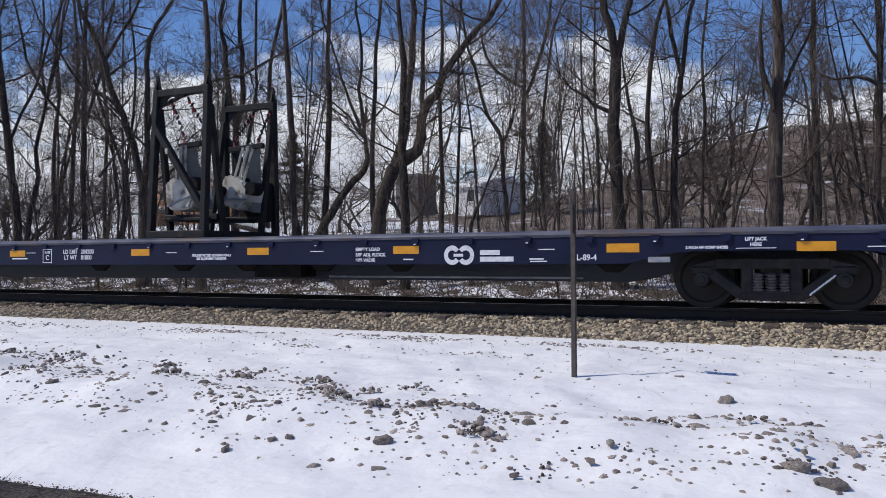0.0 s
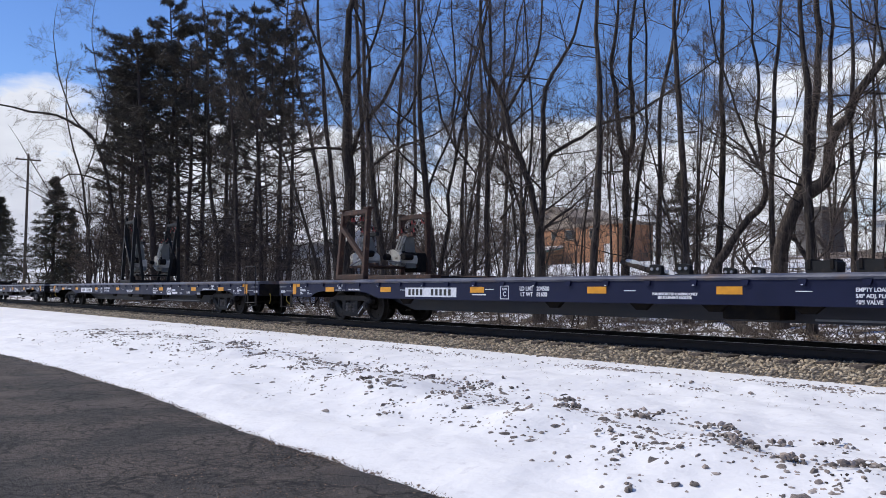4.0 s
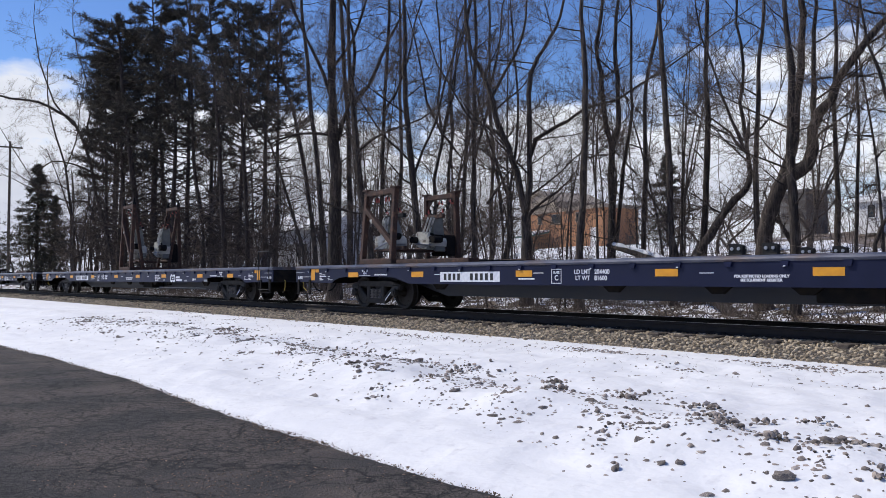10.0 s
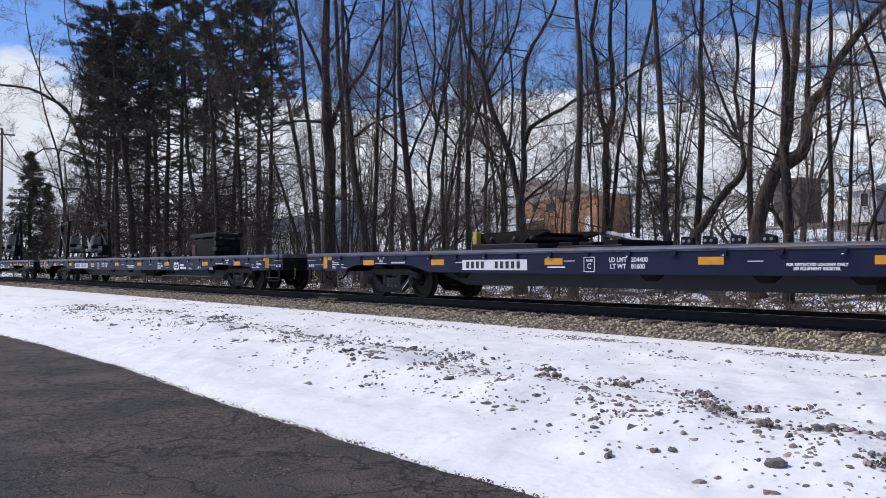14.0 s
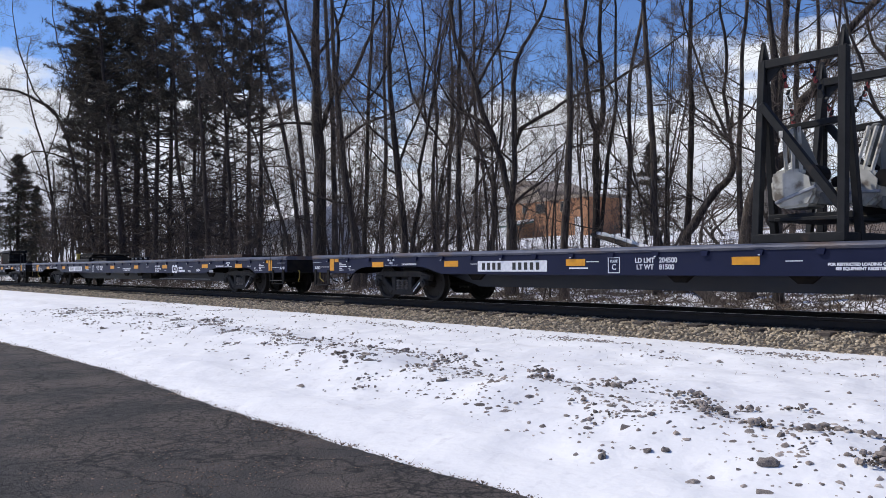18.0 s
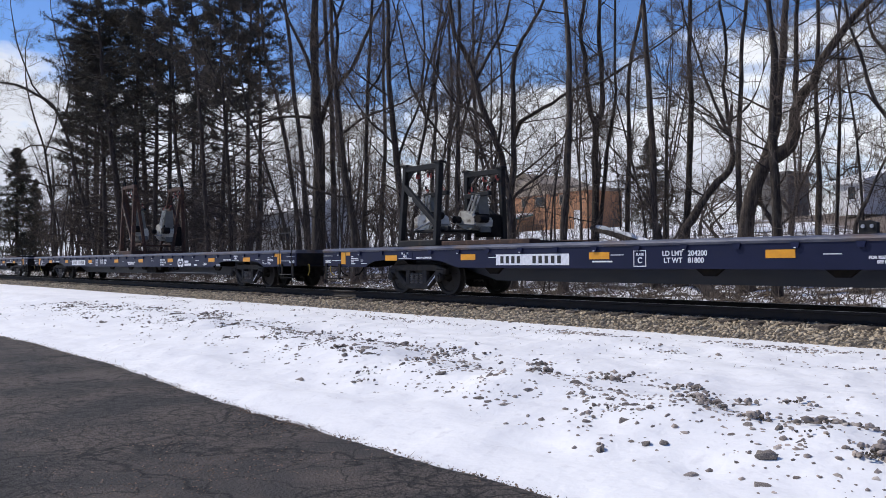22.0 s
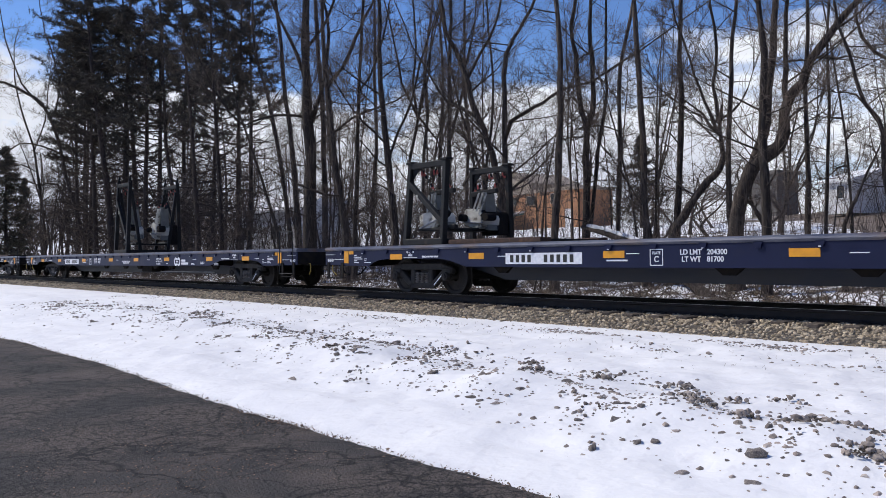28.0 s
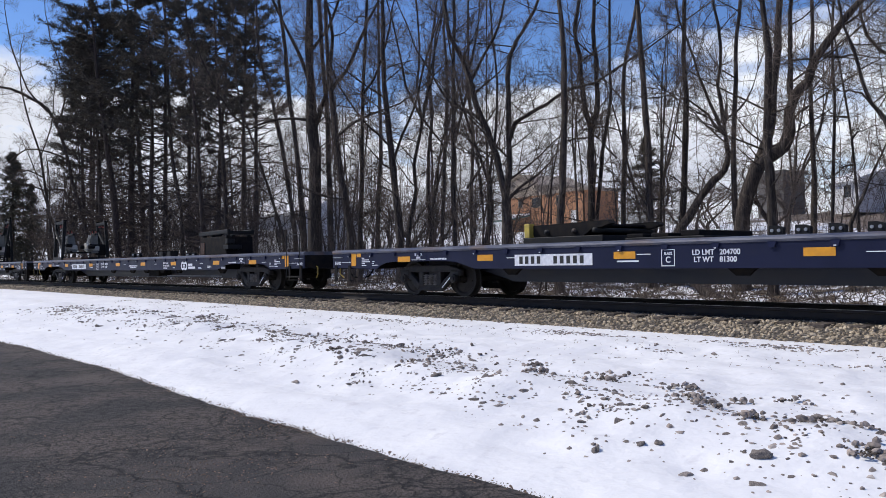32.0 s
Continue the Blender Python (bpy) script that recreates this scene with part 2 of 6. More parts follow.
TAN = material("tan_siding", (0.36, 0.30, 0.235), 0.8, other=(0.30, 0.25, 0.20), scale=2)
SHINGLE = material("grey_shingle", (0.16, 0.15, 0.145), 0.9, other=(0.11, 0.105, 0.10), scale=8)
GLASS = material("dark_window_glass", (0.02, 0.024, 0.03), 0.08)
TEAL = material("teal_awning", (0.10, 0.20, 0.19), 0.7, other=(0.07, 0.15, 0.14), scale=4)
POLEWOOD = material("weathered_pole_wood", (0.17, 0.13, 0.10), 0.9, other=(0.10, 0.08, 0.065), scale=4, stretch=(5, 5, 0.5))
POSTSTEEL = material("dull_steel_post", (0.10, 0.085, 0.075), 0.7, other=(0.06, 0.05, 0.045), scale=9, metal=0.2)
DRYGRASS = material("dry_grass", (0.24, 0.18, 0.10), 0.95, other=(0.15, 0.11, 0.065), scale=4, vary=0.3, island=True)

LEAVES = material("dead_leaves", (0.19, 0.125, 0.075), 0.9, other=(0.10, 0.068, 0.045), scale=9, vary=0.5, island=True)
LEAFLITTER = material("brown_leaf_litter", (0.19, 0.145, 0.112), 0.95, other=(0.12, 0.093, 0.073), scale=0.6, third=(0.45, 0.45, 0.48), third_scale=0.35, third_spread=(0.60, 0.68), bump=0.8, bump_scale=3)
SOIL = material("wet_dark_soil", (0.060, 0.048, 0.038), 0.95, other=(0.10, 0.08, 0.062), scale=9, vary=0.4, island=True)
DIRT = material("brown_dirt_crumbs", (0.23, 0.155, 0.105), 0.95, other=(0.10, 0.075, 0.056), scale=9, vary=0.4, island=True)


def crack(m):
    """Dark crack lines and pale specks in the asphalt."""
    n, l = m.node_tree.nodes, m.node_tree.links
    b = n["Principled BSDF"]
    old = b.inputs["Base Color"].links[0].from_socket
    co = n.new("ShaderNodeTexCoord")
    wob = n.new("ShaderNodeTexNoise")
    wob.inputs["Scale"].default_value, wob.inputs["Detail"].default_value = 2.5, 6.0
    l.new(co.outputs["Object"], wob.inputs["Vector"])
    add = n.new("ShaderNodeVectorMath")
    add.operation = "MULTIPLY_ADD"
    add.inputs[1].default_value = (0.5, 0.5, 0.5)
    l.new(wob.outputs["Color"], add.inputs[0])
    l.new(co.outputs["Object"], add.inputs[2])
    for scale, width, dark in ((1.9, 0.026, 0.14), (0.45, 0.013, 0.10), (6.0, 0.055, 0.08), (15.0, 0.11, 0.25)):
        v = n.new("ShaderNodeTexVoronoi")
        v.feature = "DISTANCE_TO_EDGE"
        v.inputs["Scale"].default_value = scale
        l.new(add.outputs[0], v.inputs["Vector"])
        r = n.new("ShaderNodeMapRange")
        r.inputs[2].default_value, r.inputs[3].default_value = width, dark
        l.new(v.outputs["Distance"], r.inputs[0])
        x = n.new("ShaderNodeMix")
        x.data_type, x.blend_type = "RGBA", "MULTIPLY"
        x.inputs["Factor"].default_value = 1.0
        if scale > 3:
            # fine crazing comes in worn patches
            p = n.new("ShaderNodeTexNoise")
            p.inputs["Scale"].default_value, p.inputs["Detail"].default_value = 0.7, 4.0
            l.new(co.outputs["Object"], p.inputs["Vector"])
            q = n.new("ShaderNodeMapRange")
            q.inputs[1].default_value, q.inputs[2].default_value = 0.38, 0.52
            l.new(p.outputs["Fac"], q.inputs[0])
            l.new(q.outputs[0], x.inputs["Factor"])
        l.new(old, x.inputs[6])
        l.new(r.outputs[0], x.inputs[7])
        old = x.outputs[2]
    l.new(old, b.inputs["Base Color"])


crack(ASPHALT)


# ---- mesh helpers ----
def link_mesh(name, mesh, mat, parent=None, label=""):
    ob = new(name, mesh)
    for m in (mat if isinstance(mat, (list, tuple)) else [mat]):
        mesh.materials.append(m)
    if parent:
        ob.parent = parent
    if label:
        ob["label"] = label
    return ob


def part(name, bm, mat, parent=None, label="", smooth=False):
    mesh = bpy.data.meshes.new(name)
    bmesh.ops.recalc_face_normals(bm, faces=bm.faces)
    bm.to_mesh(mesh)
    bm.free()
    if smooth:
        mesh.polygons.foreach_set("use_smooth", [True] * len(mesh.polygons))
    return link_mesh(name, mesh, mat, parent, label)


def like(ob, m, parent=None):
    """Another object on the same mesh."""
    o = new(ob.name.split(".")[0], ob.data)
    o.parent = parent or ob.parent
    o.matrix_basis = m
    if "label" in ob:
        o["label"] = ob["label"]
    return o


def thing(name, m, label, category, group="", kind=""):
    ob = new(name)
    ob.empty_display_size = 0.2
    ob.matrix_basis = m
    return tagged(ob, label, category, group, kind)


def add_box(bm, x0, x1, y0, y1, z0, z1, m=None, bev=0.0):
    r = bmesh.ops.create_cube(bm, size=1.0)
    vs = r["verts"]
    for v in vs:
        v.co = Vector((x0 if v.co.x < 0 else x1, y0 if v.co.y < 0 else y1, z0 if v.co.z < 0 else z1))
    if bev:
        es = {e for v in vs for e in v.link_edges}
        r = bmesh.ops.bevel(bm, geom=list(es), offset=bev, segments=1, affect="EDGES")
        vs = list({v for f in r["faces"] for v in f.verts} | {v for v in vs if v.is_valid})
    if m:
        bmesh.ops.transform(bm, matrix=m, verts=vs)
    return vs


def add_beam(bm, a, b, w, d, up=(0, 0, 1), bev=0.0):
    """A box beam from a to b, w wide and d deep."""
    a, b = Vector(a), Vector(b)
    z = (b - a).normalized()
    x = Vector(up).cross(z)
    if x.length < 1e-4:
        x = Vector((1, 0, 0)).cross(z)
    x.normalize()
    y = z.cross(x)
    m = Matrix((x, y, z)).transposed().to_4x4()
    m.translation = a
    return add_box(bm, -w / 2, w / 2, -d / 2, d / 2, 0, (b - a).length, m, bev)


def add_cyl(bm, a, b, r, r2=None, n=12):
    a, b = Vector(a), Vector(b)
    z = (b - a).normalized()
    q = z.to_track_quat("Z", "Y").to_matrix().to_4x4()
    q.translation = (a + b) / 2
    return bmesh.ops.create_cone(bm, cap_ends=True, segments=n, radius1=r, radius2=r if r2 is None else r2, depth=(b - a).length, matrix=q)["verts"]


def add_prism(bm, profile, y0, y1, plane="xz"):
    """A profile drawn in the xz or yz plane, drawn out between y0 and y1 (or x0 and x1)."""
    def p3(p, d):
        return (p[0], d, p[1]) if plane == "xz" else (d, p[0], p[1])
    a = [bm.verts.new(p3(p, y0)) for p in profile]
    b = [bm.verts.new(p3(p, y1)) for p in profile]
    bm.faces.new(a)
    bm.faces.new(list(reversed(b)))
    n = len(a)
    for i in range(n):
        bm.faces.new((a[i], b[i], b[(i + 1) % n], a[(i + 1) % n]))


def add_lathe(bm, profile, axis_pose, n=24):
    """Turns (radius, along) points round the z axis of axis_pose."""
    rings = []
    for r, h in profile:
        rings.append([bm.verts.new(axis_pose @ Vector((r * math.cos(2 * math.pi * i / n), r * math.sin(2 * math.pi * i / n), h))) for i in range(n)])
    for a, b in zip(rings, rings[1:]):
        for i in range(n):
            bm.faces.new((a[i], a[(i + 1) % n], b[(i + 1) % n], b[i]))
    bm.faces.new(list(reversed(rings[0])))
    bm.faces.new(rings[-1])


def mesh_from(name, verts, faces, mat, parent=None, label="", smooth=False):
    mesh = bpy.data.meshes.new(name)
    mesh.from_pydata(verts, [], faces)
    if smooth:
        mesh.polygons.foreach_set("use_smooth", [True] * len(mesh.polygons))
    return link_mesh(name, mesh, mat, parent, label)


def mesh_np(name, verts, quads, mat, parent=None, label="", smooth=False, size=4):
    """Faster, for large arrays of faces with the same number of corners."""
    mesh = bpy.data.meshes.new(name)
    n = len(quads)
    mesh.vertices.add(len(verts))
    mesh.vertices.foreach_set("co", np.asarray(verts, dtype=np.float32).ravel())
    mesh.loops.add(n * size)
    mesh.loops.foreach_set("vertex_index", np.asarray(quads, dtype=np.int32).ravel())
    mesh.polygons.add(n)
    mesh.polygons.foreach_set("loop_start", np.arange(0, n * size, size, dtype=np.int32))
    mesh.polygons.foreach_set("use_smooth", np.full(n, smooth))
    mesh.update(calc_edges=True)
    return link_mesh(name, mesh, mat, parent, label)


def add_text(name, words, height, mat, parent, m, label="", align="CENTER", squeeze=1.0):
    """Lettering in the built-in font, as a thin mesh. m: its middle, x along the words, y up."""
    cu = bpy.data.curves.new(name, "FONT")
    cu.body, cu.size, cu.align_x, cu.align_y = words, height * 1.38, align, "CENTER"
    cu.extrude, cu.offset, cu.space_line = 0.0015, 0.003, 1.15
    tmp = new(name, cu)
    mesh = bpy.data.meshes.new_from_object(tmp.evaluated_get(bpy.context.evaluated_depsgraph_get()))
    bpy.data.objects.remove(tmp)
    bpy.data.curves.remove(cu)
    mesh.name = name
    mesh.materials.clear()
    ob = link_mesh(name, mesh, mat, parent, label)
    ob.matrix_basis = m @ Matrix.Diagonal((squeeze, 1, 1, 1))
    return ob

# ---- ground ----
TRACK_Y = 13.014                     # the middle of the track; the rail heads are at z = 0
PROFILE_Y = (-60, 3.4, 4.02, 4.25, 4.7, 5.6, 6.3, 7.2, 8.4, 9.6, 10.4, 11.0, 11.6, 14.8, 15.8, 17.5, 20, 30, 42, 60, 72, 110, 400, 3000)
PROFILE_Z = (-.76, -.76, -.752, -.705, -.66, -.60, -.53, -.52, -.46, -.41, -.38, -.36, -.40, -.40, -.40, -.25, 0.05, 0.85, 1.85, 3.4, 4.4, 5.6, 7.0, 9.0)


def ridge_y(x):
    """The middle of the stony ridge of snow along the verge."""
    return 6.0 + min(1.4, .09 * max(0.0, -x - 3)) + .2 * math.sin(x * .35)


def ground_z(x, y):
    z = float(np.interp(y, PROFILE_Y, PROFILE_Z))
    if 3.9 < y < 10.6:
        a = min(1.0, (y - 3.9) / 0.8) * min(1.0, (10.6 - y) / 0.8)
        z += a * (0.055 * noise.noise((x * 0.55, y * 0.8, 1.7)) + 0.042 * noise.noise((x * 1.9, y * 2.3, 5.0)) + 0.022 * noise.noise((x * 4.6, y * 5.5, 9.0)))
        z += 0.17 * a * math.exp(-((y - ridge_y(x)) / 0.6) ** 2) * max(0.0, 0.5 + 1.1 * noise.noise((x * 0.9, 3.0, 2.0)))
    elif y > 15:
        a = min(1.0, (y - 15) / 3)
        if y > 55:
            u, v = min(1.0, max(0.0, (y - 55) / 60)), min(1.0, max(0.0, (x + 44) / 40))
            z += 11.0 * u * u * (3 - 2 * u) * v * v * (3 - 2 * v)
        z += a * (0.25 * noise.noise((x * 0.12, y * 0.12, 3.1)) + 0.08 * noise.noise((x * 0.6, y * 0.6, 7.7)))
    return z


def build_ground():
    xs = np.concatenate([[-3000, -900, -400, -220], np.arange(-150, -40, 2.5), np.arange(-40, -16, 0.4), np.arange(-16, 6, 0.12), np.arange(6, 30, 2.0), [40, 70, 130, 300, 900, 3000]])
    ys = np.concatenate([[-3000, -800, -200, -60, -20], [0, 2, 3.0, 3.5, 3.7], np.arange(3.8, 10.7, 0.11), np.arange(10.8, 16, 0.6), np.arange(16, 34, 0.7), np.arange(34, 70, 2.5), np.arange(70, 130, 5.0), [140, 170, 220, 400, 900, 3000]])
    nx, ny = len(xs), len(ys)
    verts = [(x, y, ground_z(x, y)) for y in ys for x in xs]
    i = np.arange(nx - 1)
    quads = np.concatenate([np.stack([j * nx + i, j * nx + i + 1, (j + 1) * nx + i + 1, (j + 1) * nx + i], 1) for j in range(ny - 1)])
    ob = mesh_np("ground", verts, quads, SNOW, smooth=True)
    ob.data.materials.append(WOODFLOOR)
    mid = ys[:-1] + np.diff(ys) / 2
    ob.data.materials.append(LEAFLITTER)
    midx = xs[:-1] + np.diff(xs) / 2
    hill = (mid[:, None] > 62 - np.clip(midx[None, :] + 30, 0, 30) * 1.5) & (midx[None, :] > -40 + 0.12 * np.abs(mid[:, None] - 70))
    kinds = np.where(hill, 2, np.repeat(((mid > 14.5) & (mid < 50)).astype(np.int32)[:, None], nx - 1, 1))
    ob.data.polygons.foreach_set("material_index", kinds.astype(np.int32).ravel())
    tagged(ob, "thin snow cover over the verge and the woodland floor", "ground", kind="structure")
    return ob


build_ground()


def edge_y(x):
    return 4.05 + 0.10 * math.sin(x * 0.33 + 0.6) + 0.09 * noise.noise((x * 0.5, 0.3, 0.0)) + 0.05 * noise.noise((x * 2.2, 1.3, 0.0)) + 0.022 * noise.noise((x * 9.0, 2.3, 0.0)) + max(0.0, -x - 16) * -0.02 - 0.10 * min(1.0, max(0.0, (x + 8.5) / 4.5))


def build_lot():
    xs = np.concatenate([[-160, -100, -60], np.arange(-45, 6, 0.09), [10, 25, 60]])
    rows = [-55.0, -20.0, -5.0, 0.0, 2.0, 3.0]
    verts, quads = [], []
    for x in xs:
        e = edge_y(float(x))
        for y in rows + [e - 0.35, e - 0.05, e]:
            drop = 0.0 if y < e - 0.01 else 0.03
            verts.append((x, y, -0.722 - drop + 0.012 * noise.noise((x * 0.5, y * 0.5, 4.0))))
    k = len(rows) + 3
    for i in range(len(xs) - 1):
        for j in range(k - 1):
            quads.append((i * k + j, (i + 1) * k + j, (i + 1) * k + j + 1, i * k + j + 1))
    ob = mesh_np("parking_lot", verts, quads, ASPHALT, smooth=True)
    return tagged(ob, "dark cracked asphalt lot with a ragged edge against the snow", "asphalt lot", kind="structure")


build_lot()

# ---- track ----
def stone_template(seed, flat=0.72, fine=1):
    rnd = random.Random(seed)
    bm = bmesh.new()
    bmesh.ops.create_icosphere(bm, subdivisions=fine, radius=1.0)
    off = Vector((rnd.uniform(0, 50), rnd.uniform(0, 50), rnd.uniform(0, 50)))
    sx, sy = rnd.uniform(0.8, 1.25), rnd.uniform(0.7, 1.0)
    for v in bm.verts:
        v.co *= (1 + 0.62 * noise.noise(v.co * 1.1 + off)) * (1 + (0.22 * noise.noise(v.co * 3.0 + off) if fine > 1 else 0))
        v.co = Vector((v.co.x * sx, v.co.y * sy, v.co.z * flat))
    v = np.array([v.co[:] for v in bm.verts])
    f = np.array([[w.index for w in fa.verts] for fa in bm.faces])
    bm.free()
    return v, f


STONES = [stone_template(s) for s in range(10)]


def strew(name, spots, mat, label, category, smooth=False):
    """Many stones in one mesh: spots of (x, y, z, size)."""
    rnd = np.random.RandomState(len(spots))
    vs, fs, base = [], [], 0
    for x, y, z, s in spots:
        v, f = STONES[rnd.randint(10)]
        a, b = rnd.uniform(0, 2 * math.pi), rnd.uniform(-0.5, 0.5)
        ca, sa, cb, sb = math.cos(a), math.sin(a), math.cos(b), math.sin(b)
        r = np.array([[ca, -sa * cb, sa * sb], [sa, ca * cb, -ca * sb], [0, sb, cb]])
        vs.append(v @ r.T * s + (x, y, z))
        fs.append(f + base)
        base += len(v)
    ob = mesh_np(name, np.concatenate(vs), np.concatenate(fs), mat, smooth=smooth, size=3)
    return tagged(ob, label, category, kind="stuff")


def build_ballast():
    bm = bmesh.new()
    prof = [(10.5, -0.50), (10.85, -0.40), (11.15, -0.335), (11.5, -0.265), (11.8, -0.215), (12.15, -0.188), (12.4, -0.182), (14.6, -0.19), (14.95, -0.24), (15.6, -0.42), (15.9, -0.54)]
    xs = [-900, -300, -150, -90] + list(np.arange(-70, 8, 1.0)) + [20, 60, 200, 900]
    rows = [[bm.verts.new((x, y + 0.05 * noise.noise((x * 0.7, y, 0)), z)) for y, z in prof] for x in xs]
    for a, b in zip(rows, rows[1:]):
        for i in range(len(prof) - 1):
            bm.faces.new((a[i], b[i], b[i + 1], a[i + 1]))
    bed = part("ballast_bed", bm, GRAVEL_BED, smooth=True)
    # darker ballast from the near rail across to the far tie ends
    bed.data.materials.append(GRAVEL_DARK)
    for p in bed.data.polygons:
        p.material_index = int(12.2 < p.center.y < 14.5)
    tagged(bed, "bed of crushed tan and grey stone under the track", "ballast", kind="structure")
    rnd = random.Random(4)
    spots = []
    for _ in range(15000):
        x = 3.0 - 42 * rnd.random() ** 1.5
        y = rnd.uniform(10.86, 12.2)
        z = float(np.interp(y, [p[0] for p in prof], [p[1] for p in prof]))
        if y < 11.1 and rnd.random() < 0.4:
            y += 0.25 * rnd.gauss(0, 0.5)
        spots.append((x, y, z + 0.004, rnd.uniform(0.017, 0.041)))
    for _ in range(3000):
        x = -rnd.uniform(38, 75)
        y = rnd.uniform(10.95, 12.15)
        spots.append((x, y, float(np.interp(y, [p[0] for p in prof], [p[1] for p in prof])), rnd.uniform(0.03, 0.055)))
    strew("ballast_stones", spots, GRAVEL, "loose tan and grey crushed ballast stones beside the rail", "ballast")
    spots = []
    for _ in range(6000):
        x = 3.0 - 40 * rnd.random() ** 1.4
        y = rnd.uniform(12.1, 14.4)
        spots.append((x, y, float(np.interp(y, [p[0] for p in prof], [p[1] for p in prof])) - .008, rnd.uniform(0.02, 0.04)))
    strew("oily_ballast_stones", spots, GRAVEL_DARK, "dark oil-stained ballast stones between the ties", "ballast")


build_ballast()


def build_track():
    track = thing("railway_track", pose(0, TRACK_Y, 0), "single railway track of steel rails on dark wooden ties", "track", kind="structure")
    section = [(-.075, -.172), (.075, -.172), (.075, -.158), (.022, -.142), (.010, -.125), (.010, -.048), (.036, -.036), (.036, -.008), (.026, 0), (-.026, 0), (-.036, -.008), (-.036, -.036), (-.010, -.048), (-.010, -.125), (-.022, -.142), (-.075, -.158)]
    for side in (-0.7535, 0.7535):
        bm = bmesh.new()
        add_prism(bm, [(side + p, q) for p, q in section], -700, 400, "yz")
        part("rail", bm, RAIL, track)
        bm = bmesh.new()
        add_box(bm, -700, 400, side - 0.024, side + 0.024, -0.001, 0.0015)
        part("running_surface", bm, RAILTOP, track, "bright polished rail head")
    bm = bmesh.new()
    add_box(bm, -0.11, 0.11, -1.3, 1.3, -0.36, -0.172, bev=0.012)
    tie = part("tie", bm, TIE, track)
    tie.matrix_basis = pose(3.5, 0, 0)
    bm = bmesh.new()
    add_box(bm, -0.09, 0.09, -0.93, -0.59, -0.1655, -0.155)
    add_box(bm, -0.09, 0.09, 0.59, 0.93, -0.1655, -0.155)
    for sx in (-0.055, 0.055):
        for sy in (-0.86, -0.65, 0.65, 0.86):
            add_box(bm, sx - 0.012, sx + 0.012, sy - 0.02, sy + 0.02, -0.156, -0.135)
    plate = part("tie_plate", bm, RAIL, track)
    plate.matrix_basis = pose(3.5, 0, 0)
    rnd = random.Random(8)
    for i in range(1, 130):
        m = pose(3.5 - 0.53 * i, rnd.uniform(-.05, .05), rnd.uniform(-.008, .004), 0, 0, rnd.uniform(-1.2, 1.2))
        like(tie, m)
        like(plate, m)
    return track


build_track()

# ---- the train ----
PITCH, HALF, SIDE, DECK_Z = 28.558, 13.57, 1.36, 1.11
TRUCK_X = 10.03


def train_at(t):
    """How far the first car's lettering has come, in metres along the track."""
    return ((2.3794e-05 * t - 0.00724537) * t + 14.682888) * t - 5.0965 - 5.654


def near_face(x, z, out=0.003):
    """A pose for a sign on the side that faces the road."""
    return Matrix(((1, 0, 0, x), (0, 0, -1, -SIDE - out), (0, 1, 0, z), (0, 0, 0, 1)))


def bar(name, x, z, w, h, mat, parent, out=0.003, label=""):
    bm = bmesh.new()
    add_box(bm, -w / 2, w / 2, -h / 2, h / 2, -0.001, 0.0025)
    ob = part(name, bm, mat, parent, label)
    ob.matrix_basis = near_face(x, z, out)
    return ob


def side_profile():
    """The outline of a side sill: deep between the trucks, arched over each."""
    pts = [(-HALF, DECK_Z - 0.10), (-HALF, 0.66), (-HALF + 1.35, 0.64)]
    for s in (-1, 1):
        arch = [(-1.62, 0.63), (-1.48, 0.71), (-1.25, 0.775), (-0.9, 0.80), (0.9, 0.80), (1.25, 0.775), (1.55, 0.70), (1.85, 0.63)]
        if s > 0:
            arch = [(-x, z) for x, z in reversed(arch)]
        pts += [(s * TRUCK_X + x, z) for x, z in arch]
        if s < 0:
            pts += [(-4.0, 0.62), (4.0, 0.62)]
    pts += [(HALF - 1.35, 0.64), (HALF, 0.66), (HALF, DECK_Z - 0.10)]
    return pts


